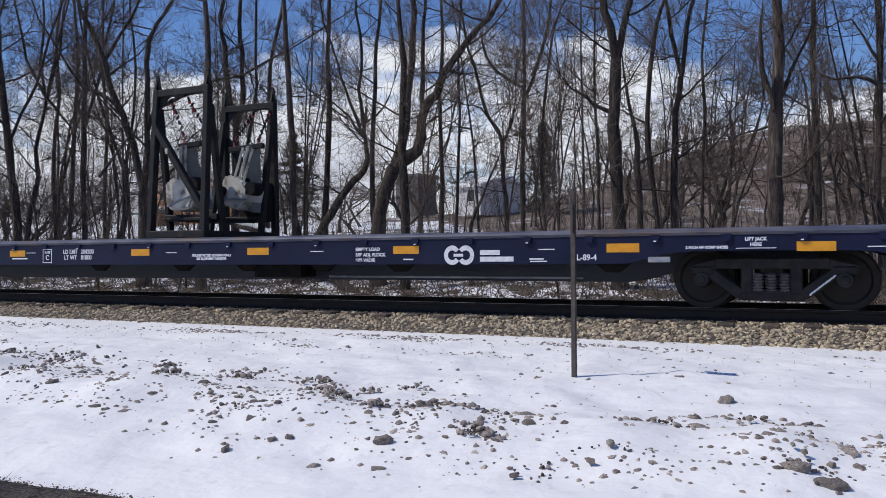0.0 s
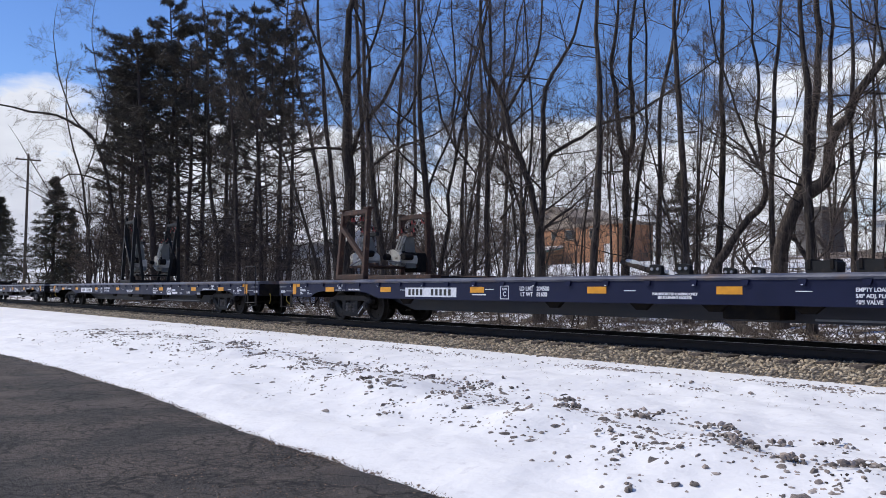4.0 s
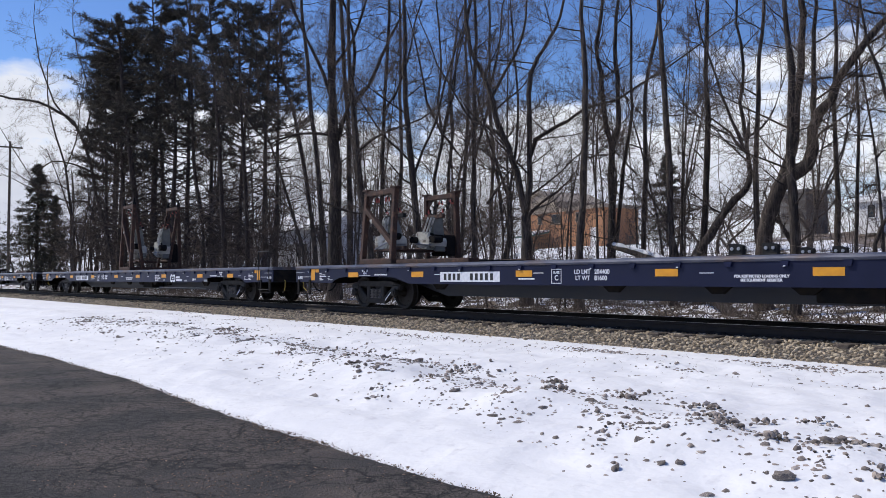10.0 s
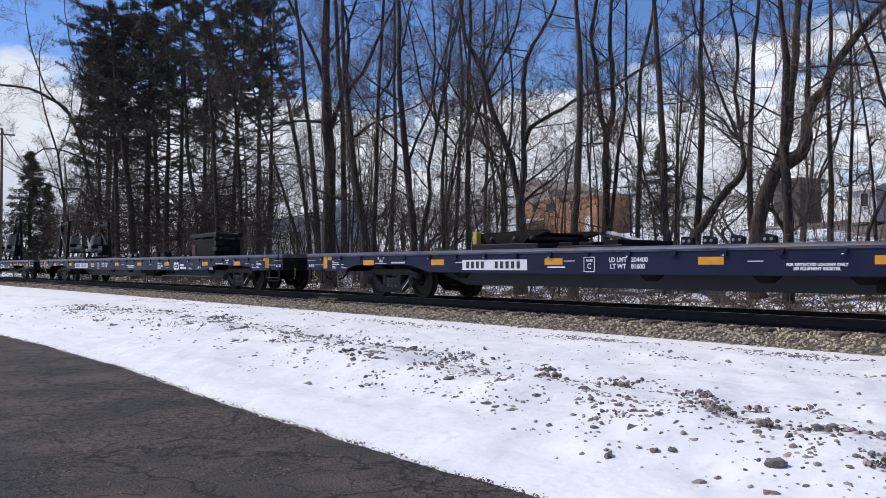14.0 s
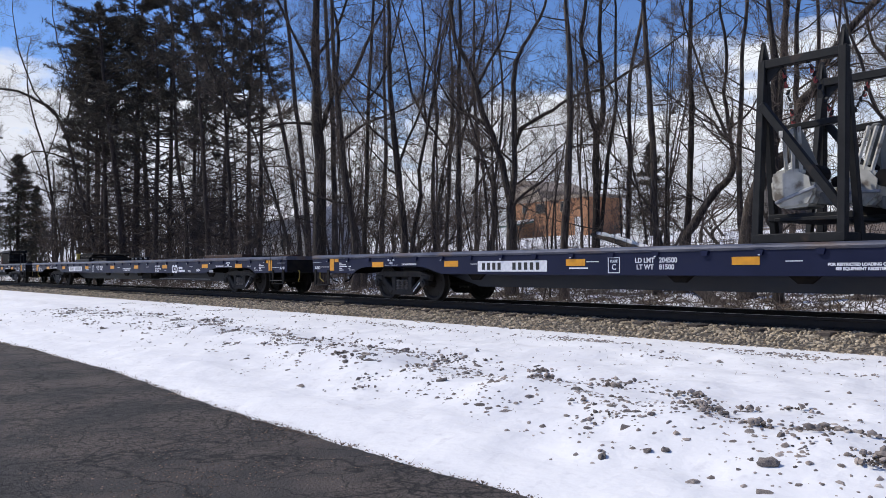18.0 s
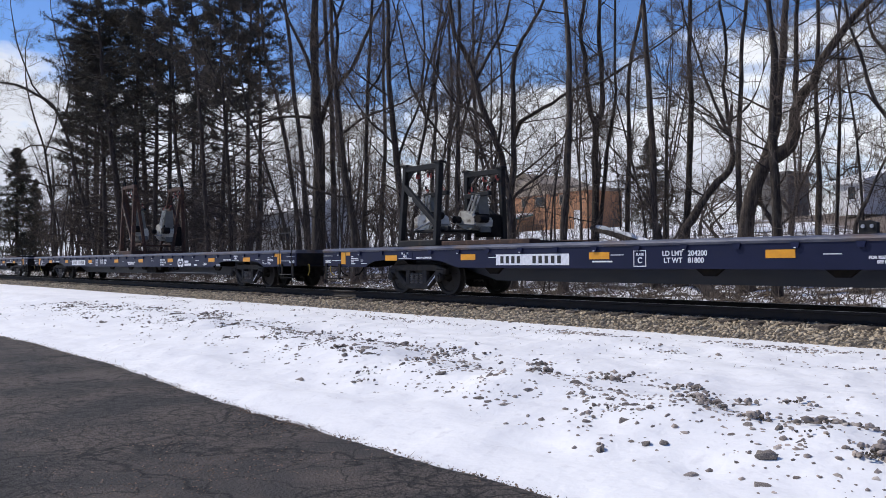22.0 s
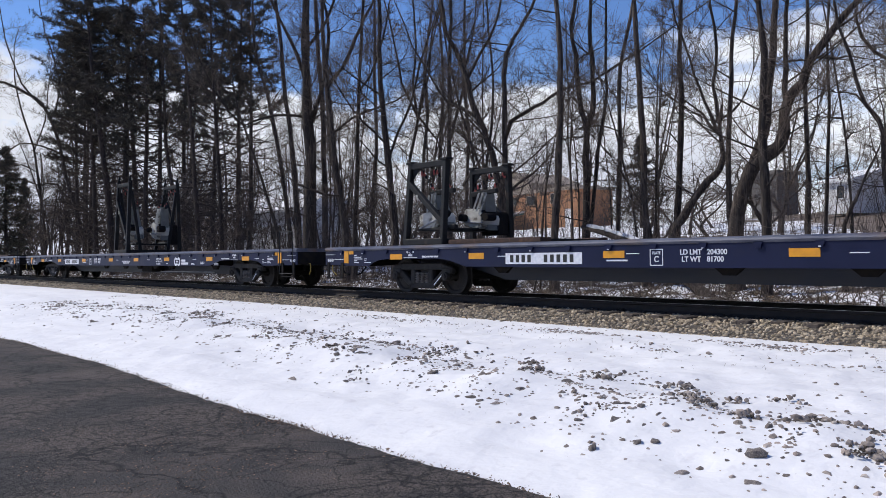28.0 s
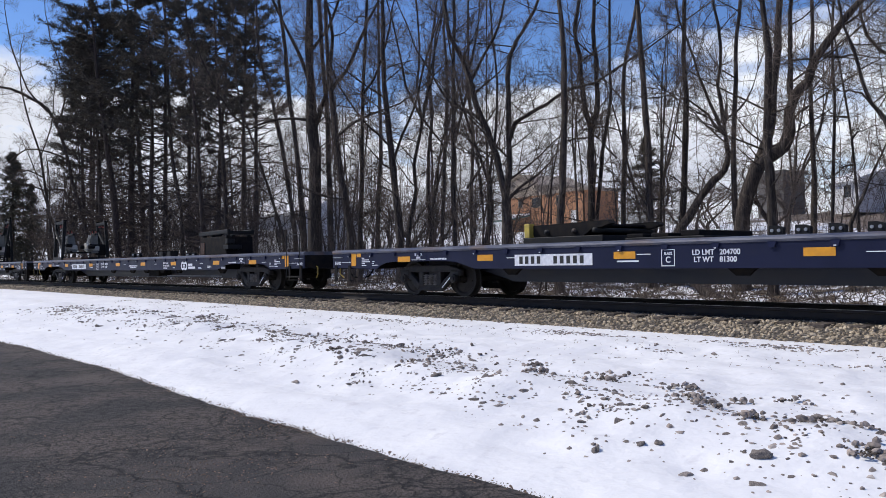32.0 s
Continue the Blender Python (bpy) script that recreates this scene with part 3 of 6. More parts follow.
def build_truck(car, x):
    bm = bmesh.new()
    add_box(bm, -0.17, 0.17, -0.95, 0.95, 0.42, 0.66, bev=0.03)
    add_cyl(bm, (0, 0, 0.64), (0, 0, 0.74), 0.20, n=16)
    truck = part("truck", bm, TRUCKSTEEL, car, "dark cast-steel bogie with bare coil springs")
    truck.matrix_basis = pose(x, 0, 0)
    outer = [(-1.06, .47), (-1.06, .57), (-.95, .66), (-.72, .70), (.72, .70), (.95, .66), (1.06, .57), (1.06, .47), (.80, .47), (.74, .44), (.52, .24), (.40, .17), (-.40, .17), (-.52, .24), (-.74, .44), (-.80, .47)]
    for side in (-1, 1):
        y = side * 1.0
        bm = bmesh.new()
        for a, b, w in (((-1.06, .53), (-.70, .62), .13), ((-.72, .625), (.72, .625), .13), ((.70, .62), (1.06, .53), .13),
                        ((-.86, .56), (-.38, .20), .12), ((.86, .56), (.38, .20), .12), ((-.42, .20), (.42, .20), .09),
                        ((-.31, .22), (-.31, .60), .12), ((.31, .22), (.31, .60), .12)):
            add_beam(bm, (a[0], y, a[1]), (b[0], y, b[1]), 0.15, w, up=(0, 1, 0), bev=0.018)
        for ax in (-0.889, 0.889):
            add_box(bm, ax - .15, ax + .15, y - .09, y + .09, .47, .59, bev=.02)
        part("side_frame", bm, TRUCKSTEEL, truck)
        for cx in (-.17, 0, .17):
            bm = bmesh.new()
            prof = [(.03, .25)]
            for k in range(6):
                z0 = .255 + k * .04
                prof += [(.050, z0), (.076, z0 + .008), (.076, z0 + .022), (.050, z0 + .030)]
            add_lathe(bm, prof + [(.03, .50)], pose(cx, y, 0), 10)
            part("coil_spring", bm, SPRING, truck, "grey coil spring")
        for ax in (-0.889, 0.889):
            bm = bmesh.new()
            add_cyl(bm, (ax, y + side * .06, .41), (ax, y + side * .14, .41), .105, .095, 14)
            add_cyl(bm, (ax, y + side * .135, .41), (ax, y + side * .165, .41), .055, .05, 10)
            part("bearing_cap", bm, TRUCKSTEEL, truck)
        bm = bmesh.new()
        for i in range(7):
            f = i / 6
            add_box(bm, -.012, .012, -.002, .002, -.030, .030, Matrix.Translation((.76 - .27 * f, y + side * .0785, .455 - .225 * f)) @ pose(0, 0, 0, 0, 40, 0))
        part("cast_lettering", bm, WHITE, truck, "row of small white marks")
    for ax in (-0.889, 0.889):
        bm = bmesh.new()
        add_cyl(bm, (0, -.98, 0), (0, .98, 0), .075, n=12)
        for side in (-1, 1):
            y = side * 0.745
            rot = pose(0, y, 0, -90 * side, 0, 0)
            add_lathe(bm, [(.11, -.06), (.11, .055), (.20, .045), (.31, .03), (.34, .06), (.405, .06), (.41, -.05), (.435, -.058), (.435, -.085), (.36, -.085), (.33, -.02), (.2, 0.0), (.12, -.05)], rot, 32)
            for k in range(5):
                a = 2 * math.pi * k / 5
                add_cyl(bm, rot @ Vector((.25 * math.cos(a), .25 * math.sin(a), .03)), rot @ Vector((.25 * math.cos(a), .25 * math.sin(a), .052)), .02, n=8)
        w = part("wheelset", bm, WHEELSTEEL, truck, "pair of worn steel wheels on an axle")
        w.matrix_basis = pose(ax, 0, 0.41)
    return truck


def build_coupler(car, s):
    bm = bmesh.new()
    add_box(bm, 0, .62, -.15, .15, -.10, .12, bev=.02)
    add_box(bm, .50, .68, -.20, .20, -.14, .17, bev=.03)
    ob = part("coupler", bm, CASTRUST, car, "rust-brown steel coupler")
    ob.matrix_basis = pose(s * (HALF - .1), 0, 0.84, 0, 0, 0 if s > 0 else 180)
    bm = bmesh.new()
    add_prism(bm, [(.60, -.10), (.72, -.14), (.86, -.10), (.83, -.02), (.74, .0), (.72, .06), (.80, .12), (.72, .16), (.60, .12)], -.14, .14)
    bmesh.ops.rotate(bm, verts=bm.verts, matrix=Matrix.Rotation(radians(-90), 3, "X"))
    part("knuckle", bm, CASTRUST, ob)
    bm = bmesh.new()
    pts = [(.55, -.28, -.10), (.68, -.30, -.28), (.80, -.26, -.42), (.92, -.20, -.46)]
    for a, b in zip(pts, pts[1:]):
        add_cyl(bm, a, b, .022, n=8)
    add_cyl(bm, (.45, -.28, -.10), (.56, -.28, -.10), .03, n=8)
    part("air_hose", bm, UNDER, ob, "black rubber brake hose", smooth=True)
    return ob


def build_car():
    car = thing("flat_car", pose(0, TRACK_Y, 0), "long navy-blue flat car with amber reflectors and white stencils", "flat car", "cars of the train")
    bm = bmesh.new()
    add_prism(bm, [(-SIDE - .012, DECK_Z - .098), (-SIDE - .034, DECK_Z - .060), (-SIDE - .024, DECK_Z - .030), (-SIDE + .05, DECK_Z), (SIDE - .05, DECK_Z), (SIDE + .024, DECK_Z - .030), (SIDE + .034, DECK_Z - .060), (SIDE + .012, DECK_Z - .098)], -HALF, HALF, "yz")
    part("deck", bm, DECK, car, "worn blue-grey steel deck with a pale edge")
    bm = bmesh.new()
    prof = side_profile()
    add_prism(bm, prof, -SIDE, -SIDE + .02)
    sill = part("side_sill", bm, NAVY, car)
    far = like(sill, pose(0, 2 * SIDE - .02, 0))
    bm = bmesh.new()
    add_prism(bm, [(-10.9, .62), (-9.2, .62), (-8.0, .34), (8.0, .34), (9.2, .62), (10.9, .62), (10.9, .98), (-10.9, .98)], -.36, .36)
    part("center_sill", bm, SILLPAINT, car, "deep grimy navy centre sill")
    for i in range(-8, 9):
        x = i * 1.55
        over = abs(abs(x) - TRUCK_X) < 1.7
        zs, zc = (.84 if over else .66), (.62 if abs(x) < 9 else .84)
        bm = bmesh.new()
        add_prism(bm, [(-SIDE + .02, zs), (-.36, zc), (.36, zc), (SIDE - .02, zs), (SIDE - .02, DECK_Z - .10), (-SIDE + .02, DECK_Z - .10)], x - .03, x + .03, "yz")
        part("cross_bearer", bm, UNDER, car)
    for s in (-1, 1):
        bm = bmesh.new()
        add_prism(bm, [(-SIDE + .02, .68), (-.42, .62), (.42, .62), (SIDE - .02, .68), (SIDE - .02, DECK_Z - .097), (-SIDE + .02, DECK_Z - .097)], s * HALF - .03, s * HALF, "yz")
        add_box(bm, s * HALF - .02, s * HALF + .12, -.30, .30, .70, .98, bev=.02)
        part("end_sill", bm, UNDER, car, "grimy dark end sill")
        build_coupler(car, s)
        bm = bmesh.new()
        for x0 in (s * (HALF - .16), s * (HALF - .78)):
            add_prism(bm, [(x0 - .05, .72), (x0 + .05, .72), (x0 + .048, .36), (x0 + .03, .32), (x0 - .03, .32), (x0 - .048, .36)], -SIDE - .022, -SIDE - .001)
        add_box(bm, min(s * (HALF - .12), s * (HALF - .82)), max(s * (HALF - .12), s * (HALF - .82)), -SIDE - .05, -SIDE + .08, .32, .345, bev=.006)
        part("sill_step", bm, UNDER, car)
        bm = bmesh.new()
        pts = [(s * (HALF + .03), -1.0, .70), (s * (HALF + .16), -1.04, .69), (s * (HALF + .16), -1.04, .50), (s * (HALF + .03), -1.0, .40)]
        for a, b in zip(pts, pts[1:]):
            add_cyl(bm, a, b, .014, n=6)
        part("uncoupling_lever", bm, HOSEYELLOW, car, "bent yellow uncoupling lever")
        bm = bmesh.new()
        add_cyl(bm, (s * (HALF + .05), -1.1, .66), (s * (HALF + .05), .1, .64), .012, n=6)
        part("uncoupling_rod", bm, TRUCKSTEEL, car)
        bm = bmesh.new()
        for a, b in (((s * (HALF - .45), -SIDE - .045, .92), (s * (HALF - .08), -SIDE - .045, .92)), ((s * (HALF - .45), -SIDE - .045, .92), (s * (HALF - .45), -SIDE, .92)), ((s * (HALF - .08), -SIDE - .045, .92), (s * (HALF - .08), -SIDE, .92))):
            add_cyl(bm, a, b, .010, n=6)
        part("grab_iron", bm, GALV, car, "pale grab iron")
        build_truck(car, s * TRUCK_X)
    bm = bmesh.new()
    for x0 in (12.70, 13.40):
        add_cyl(bm, (x0, -SIDE - .05, .40), (x0, -SIDE - .05, 1.58), .013, n=6)
    add_cyl(bm, (12.69, -SIDE - .05, 1.58), (13.41, -SIDE - .05, 1.58), .013, n=6)
    add_cyl(bm, (12.69, -SIDE - .05, .42), (13.41, -SIDE - .05, .42), .011, n=6)
    part("hand_rail", bm, BLACKPAINT, car, "thin black hand rail")
    # stake pockets under the deck's edge, on both sides
    bm = bmesh.new()
    add_prism(bm, [(-.07, 0), (.07, 0), (.045, -.085), (-.045, -.085)], -.035, .0)
    pocket = part("stake_pocket", bm, NAVY, car)
    bm = bmesh.new()
    add_box(bm, -.018, .018, -.040, -.034, -.085, -.070)
    lug = part("lashing_lug", bm, WHITE, pocket)
    k = 0
    for i in range(-14, 15):
        for side in (-1, 1):
            m = pose(i * .93 + .2, side * SIDE, DECK_Z - .096, 0, 0, 0 if side < 0 else 180)
            if k == 0:
                pocket.matrix_basis = m
            else:
                p = like(pocket, m)
                if side < 0 and i % 2:
                    like(lug, pose(0, 0, 0), p)
            k += 1
    # pipes, hangers and tanks below
    bm = bmesh.new()
    add_cyl(bm, (2.9, -.85, .41), (7.4, -.85, .41), .018, n=8)
    part("brake_pipe", bm, GALV, car, "pale straight brake pipe", smooth=True)
    bm = bmesh.new()
    add_cyl(bm, (-5.4, .85, .56), (-4.2, .85, .56), .18, n=18)
    part("air_reservoir", bm, UNDER, car, "black air reservoir", smooth=True)
    # dark trapezoids drawn for the brackets together with their triangular shadows
    bm = bmesh.new()
    add_prism(bm, [(-.26, .0), (.26, .0), (.10, -.13), (-.10, -.13)], -.02, .06)
    bracket = part("hanger_bracket", bm, UNDER, car)
    bracket.matrix_basis = pose(-2.3, -1.1, .63)
    for x in (-.2, 1.3, 2.9, 4.4, 7.9, -7.4):
        like(bracket, pose(x, -1.05, .63))
    bm = bmesh.new()
    add_box(bm, -.5, .5, -.25, .25, -.24, 0, bev=.02)
    box = part("valve_box", bm, UNDER, car)
    box.matrix_basis = pose(1.9, -.75, .63)
    # amber reflectors
    for x in (-10.58, -7.86, -4.35, -.965, 1.775, 4.68, 8.12, 10.59):
        bar("reflector", x, .85, .46, .125, YELLOW, car, label="amber reflector strip")
    for s, w in ((-1, .2), (1, .2)):
        bar("reflector", s * 12.62, .875, w, .34, YELLOW, car, label="tall amber end stripe")
        bar("reflector", s * 12.40, .98, .18, .115, YELLOW, car, label="amber reflector strip")
    # number panel: its characters are plain bars
    panel = bar("number_panel", -6.03, .79, 1.95, .215, WHITE, car, label="white number panel with black characters")
    for i, x in enumerate((-.80, -.645, -.49, -.335, .09, .25, .41, .57, .73)):
        bm = bmesh.new()
        add_box(bm, -.045, .045, -.072, .072, 0.002, .004)
        c = part("character_bar", bm, BLACKPAINT, panel)
        c.matrix_basis = pose(x, 0, .0015)
    # emblem of two linked rings, with two bars for its words
    bm = bmesh.new()
    for cx, a0, a1, lift in ((-.115, 35, 325, .001), (.115, -145, 145, .001)):
        n = 22
        ang = [radians(a0 + (a1 - a0) * i / n) for i in range(n + 1)]
        rings = [[bm.verts.new((cx + rx * math.cos(a), ry * math.sin(a), z)) for a in ang] for rx, ry, z in ((.072, .074, 0), (.138, .150, 0), (.138, .150, .003), (.072, .074, .003))]
        for i in range(n):
            for p, q in ((0, 1), (1, 2), (2, 3), (3, 0)):
                bm.faces.new((rings[p][i], rings[q][i], rings[q][i + 1], rings[p][i + 1]))
    add_box(bm, -.09, .07, -.022, .022, 0, .003)
    e = part("emblem", bm, WHITE, car, "white emblem of two linked rings")
    e.matrix_basis = near_face(5.60, .762)
    bar("wordmark_bar", 6.11, .80, .32, .075, WHITE, car)
    bar("wordmark_bar", 6.22, .70, .54, .075, WHITE, car)
    # lettering
    add_text("lettering", "L-89-4", .085, WHITE, car, near_face(7.60, .715), squeeze=.95)
    add_text("lettering", "FOR RESTRICTED LOADING ONLY", .042, WHITE, car, near_face(.74, .785))
    add_text("lettering", "SEE EQUIPMENT REGISTER", .042, WHITE, car, near_face(.74, .725))
    add_text("lettering", "EMPTY LOAD\n5/8\" ADJ. BLOCK\n60% VALVE", .055, WHITE, car, near_face(3.75, .775), align="LEFT")
    for x in (-10.04, 9.87):
        bar("jack_plate", x, .915, .54, .17, NAVY, car, .004)
        bar("stencil_line", x, .832, .50, .010, WHITE, car, .006)
        add_text("lettering", "LIFT JACK\nHERE", .045, WHITE, car, near_face(x, .915, .008))
    add_text("lettering", "B-END", .075, WHITE, car, near_face(-13.33, .775), squeeze=.9)
    add_text("lettering", "A-END", .075, WHITE, car, near_face(13.33, .775), squeeze=.9)
    for s in (-1, 1):
        bar("stencil_line", s * 12.95, .80, .42, .012, WHITE, car)
        # five short lines of stencilled data beside the end stripe, three smaller ones next to them
        for i, w in enumerate((.10, .30, .34, .12, .19)):
            x0 = -12.27 if s < 0 else 11.93
            bar("stencil_line", x0 + w / 2, .895 - .044 * i, w, .020, WHITE, car)
        for i, w in enumerate((.11, .08, .26)):
            x0 = -11.84 if s < 0 else 11.62
            bar("stencil_line", x0 + w / 2, .808 - .044 * i, w, .013, WHITE, car)
    for x in (-9.35, 9.25):
        add_text("lettering", "2 INCH HF COMP SHOES", .036, WHITE, car, near_face(x, .845))
    bar("stencil_line", -4.28, .745, .45, .028, WHITE, car)
    bar("stencil_line", -3.95, .86, .28, .014, WHITE, car)
    bar("stencil_line", 4.72, .70, .18, .022, WHITE, car)
    for x in (-7.1, -.2, 3.0, 7.0, 11.3):
        bar("stencil_line", x, .84, .26, .014, WHITE, car)
    bar("stencil_line", 6.85, .70, .22, .022, WHITE, car)
    bar("stencil_line", 6.88, .665, .26, .018, WHITE, car)
    bar("stencil_plate", 8.62, .685, .30, .075, GALV, car, label="grey data plate")
    # a framed clearance mark
    bm = bmesh.new()
    for x0, x1, y0, y1 in ((-.13, .13, .125, .14), (-.13, .13, -.14, -.125), (-.13, -.115, -.14, .14), (.115, .13, -.14, .14)):
        add_box(bm, x0, x1, y0, y1, 0, .0025)
    f = part("mark_frame", bm, WHITE, car)
    f.matrix_basis = near_face(-3.47, .795)
    add_text("lettering", "PLATE", .045, WHITE, car, near_face(-3.47, .865), squeeze=.9)
    add_text("lettering", "C", .10, WHITE, car, near_face(-3.47, .76))
    return car


LIMITS = ("204200", "204500", "204500", "204500", "204500", "204400", "204600", "204400", "204300", "204500", "204700", "204200", "204500", "204600", "204300", "204200", "204700")
TARES = ("81800", "81500", "81600", "81500", "81500", "81600", "81400", "81600", "81700", "81500", "81300", "81800", "81500", "81400", "81700", "81800", "81300")
first_car = build_car()
CARS = {}
for k in range(-1, 20):
    c = first_car if k == -1 else copy_thing(first_car, pose(0, TRACK_Y, 0))
    CARS[k] = c
for k, c in CARS.items():
    for words, x, z in (("LD LMT", -3.02, .872), (LIMITS[k % 17], -2.53, .872), ("LT WT", -2.99, .758), (TARES[k % 17], -2.53, .758)):
        add_text("weight_lettering", words, .085, WHITE, c, near_face(x, z), align="LEFT")
    c.matrix_basis = pose(train_at(0) - PITCH * k, TRACK_Y, 0)

# ---- loads on the cars ----
LOADS = []                            # (thing, car number, place along and across the car)


def lay(ob, k, x, y=0.0):
    ob.matrix_basis = pose(train_at(0) - PITCH * k + x, TRACK_Y + y, DECK_Z)
    LOADS.append((ob, k, x, y))


def build_rack(steel, colour, H=2.80, tips=True):
    """A lashing frame: two portals of A-shaped legs, with a padded blade clamp hung between them."""
    size = "tall " if tips else "short "
    rack = thing("transport_rack", pose(0, 0, 0), size + colour + " steel A-frame rack holding a white blade clamp on chains", "steel rack", "racks on the train")
    W, k = 0.65, H / 2.80
    for y in (-1.20, .92):
        s = 1 if y < 0 else -1
        for x in (-W, W):
            dx = .10 if x < 0 else .02
            bm = bmesh.new()
            add_beam(bm, (x, y, 0), (x + dx, y + s * .10, H), .12, .14, up=(0, 1, 0), bev=.012)
            part("leg", bm, steel, rack)
            if tips:
                bm = bmesh.new()
                add_beam(bm, (x + .02, y + s * .52, 0), (x + dx, y + s * .15, H * .88), .10, .12, up=(0, 1, 0), bev=.01)
                part("leg_brace", bm, steel, rack)
                bm = bmesh.new()
                add_prism(bm, [(-.085, 0), (.085, 0), (.02, .30), (-.02, .30)], -.02, .02)
                add_prism(bm, [(-.075, 0), (.075, 0), (.015, .27), (-.015, .27)], -.015, .015, "yz")
                tip = part("pointed_lug", bm, BLACKSTEEL, rack)
                tip.matrix_basis = pose(x + dx, y + s * .10, H - .01)
            else:
                bm = bmesh.new()
                add_box(bm, -.11, .11, -.10, .10, 0, .05, bev=.01)
                cap = part("leg_cap", bm, steel, rack)
                cap.matrix_basis = pose(x + dx, y + s * .10, H - .01)
        for nm, a, b, w in (("top_beam", (-W + .1, y + s * .10, H - .07), (W + .02, y + s * .10, H - .07), .13), ("diagonal_brace", (-W + .08, y + s * .05, H * .76), (W - .02, y + s * .02, .50), .12),
                            ("base_beam", (-W - .04, y, .07), (W + .04, y, .07), .14), ("mid_beam", (-W, y + s * .40, .40), (W, y + s * .40, .40), .11)):
            bm = bmesh.new()
            add_beam(bm, a, b, w, w, bev=.012)
            part(nm, bm, steel, rack)
        bm = bmesh.new()
        add_prism(bm, [(-W + .1, H - .12), (-W + .42, H - .12), (-W + .1, H - .42)], y + s * .10 - .012, y + s * .10 + .012)
        part("gusset", bm, steel, rack)
    for x in (-W, W):
        bm = bmesh.new()
        add_beam(bm, (x, -1.2, .075), (x, .92, .075), .12, .12, bev=.01)
        part("cross_beam", bm, steel, rack)
    bm = bmesh.new()
    add_box(bm, -.03, .03, -.012, .0, -.05, .05)
    tag = part("shipping_tag", bm, WORNWHITE, rack, "small white tag")
    tag.matrix_basis = pose(-W + .42, -1.215, H * .58)
    # two clamps, hung from the beams and tipped towards each other
    for i, (x, y, turn, z) in enumerate(((-.10, -.60, -12, .56), (.38, .28, 8, .60))):
        tip = pose(x, y, z * k, 0, turn, 0) @ Matrix.Diagonal((1, 1, k, 1))
        bm = bmesh.new()
        add_prism(bm, [(-.22, .02), (.10, -.03), (.20, .10), (.20, .34), (.08, .46), (-.22, .52), (-.28, .46), (-.31, .14)], -.28, .24)
        bmesh.ops.bevel(bm, geom=list(bm.edges), offset=.035, segments=2, affect="EDGES")
        c = part("clamp_shell", bm, WORNWHITE, rack, "scuffed white clamp shell")
        c.matrix_basis = tip @ Matrix.Diagonal((1.35, 1.15, 1.22, 1))
        bm = bmesh.new()
        add_prism(bm, [(.06, .02), (.30, -.05), (.16, .70), (.06, 1.26), (-.05, 1.24), (-.10, .80)], -.13, .20)
        bmesh.ops.bevel(bm, geom=list(bm.edges), offset=.02, segments=1, affect="EDGES")
        c = part("clamp_pad", bm, GREYPAD, rack, "grey padded clamp arm")
        c.matrix_basis = tip
        bm = bmesh.new()
        add_beam(bm, (-.36, -.33, .14), (.30, -.33, .22), .06, .05, bev=.01)
        c = part("clamp_rail", bm, GALV, rack, "pale clamp rail")
        c.matrix_basis = tip
        for q, dx in enumerate((-.12, .0, .12)):
            bm = bmesh.new()
            add_beam(bm, (dx - .02, -.26, .50), (dx + .06, -.18, 1.20), .065, .04)
            c = part("web_strap", bm, WORNWHITE, rack, "pale web strap")
            c.matrix_basis = tip
        bm = bmesh.new()
        add_cyl(bm, (.30, -.30, .42), (.30, -.02, .42), .13, n=14)
        c = part("roller", bm, UNDER, rack, "dark steel roller")
        c.matrix_basis = tip
        bm = bmesh.new()
        add_beam(bm, (-.42, 0, 0), (.42, 0, .04), .10, .10, bev=.01)
        c = part("spreader_bar", bm, BLACKSTEEL if i == 0 else steel, rack)
        c.matrix_basis = pose(x + .05, y, 1.80 * k)
        for dx in (-.30, .30):
            bm = bmesh.new()
            n = max(4, int((H - .12 - 1.95 * k) / .075))
            by = -1.10 if y < -.2 else .82
            for q in range(n):
                f = q / (n - 1)
                add_box(bm, -.024, .024, -.008, .008, -.045, .045, Matrix.Translation((x + .05 + dx * (1 - .35 * f), y + (by - y) * f, 1.95 * k + (H - .12 - 1.95 * k) * f)) @ pose(0, 0, 0, -25 if by < y else 20, 0, 90 * (q % 2)))
            part("chain", bm, BLACKSTEEL, rack)
            for zz, f in ((1.84 * k, 0), (1.97 * k, .12), (H - .44 * k, .70), (H - .30, .85)):
                bm = bmesh.new()
                add_prism(bm, [(-.02, 0), (.018, .008), (.03, .05), (.018, .06), (.006, .03), (-.008, .04), (.004, .11), (-.008, .11), (-.03, .06)], -.013, .013)
                c = part("hook", bm, RED, rack, "red chain hook")
                c.matrix_basis = pose(x + .05 + dx * (1 - .35 * f), y + (by - y) * f, zz)
    bm = bmesh.new()
    add_cyl(bm, (.12, -.2, .95 * k), (.12, .70, .95 * k), .085, n=12)
    add_cyl(bm, (.40, .30, .95 * k), (.40, .52, .95 * k), .24, n=16)
    add_box(bm, .05, .66, .50, .84, .35 * k, 1.15 * k, bev=.03)
    add_box(bm, .30, .62, .10, .50, .80 * k, 1.20 * k, bev=.04)
    part("pivot_assembly", bm, UNDER, rack, "black pivot shaft and bracket")
    bm = bmesh.new()
    add_box(bm, -.5, .5, -.95, .5, .33, .39, bev=.01)
    part("floor_tray", bm, steel, rack)
    return rack


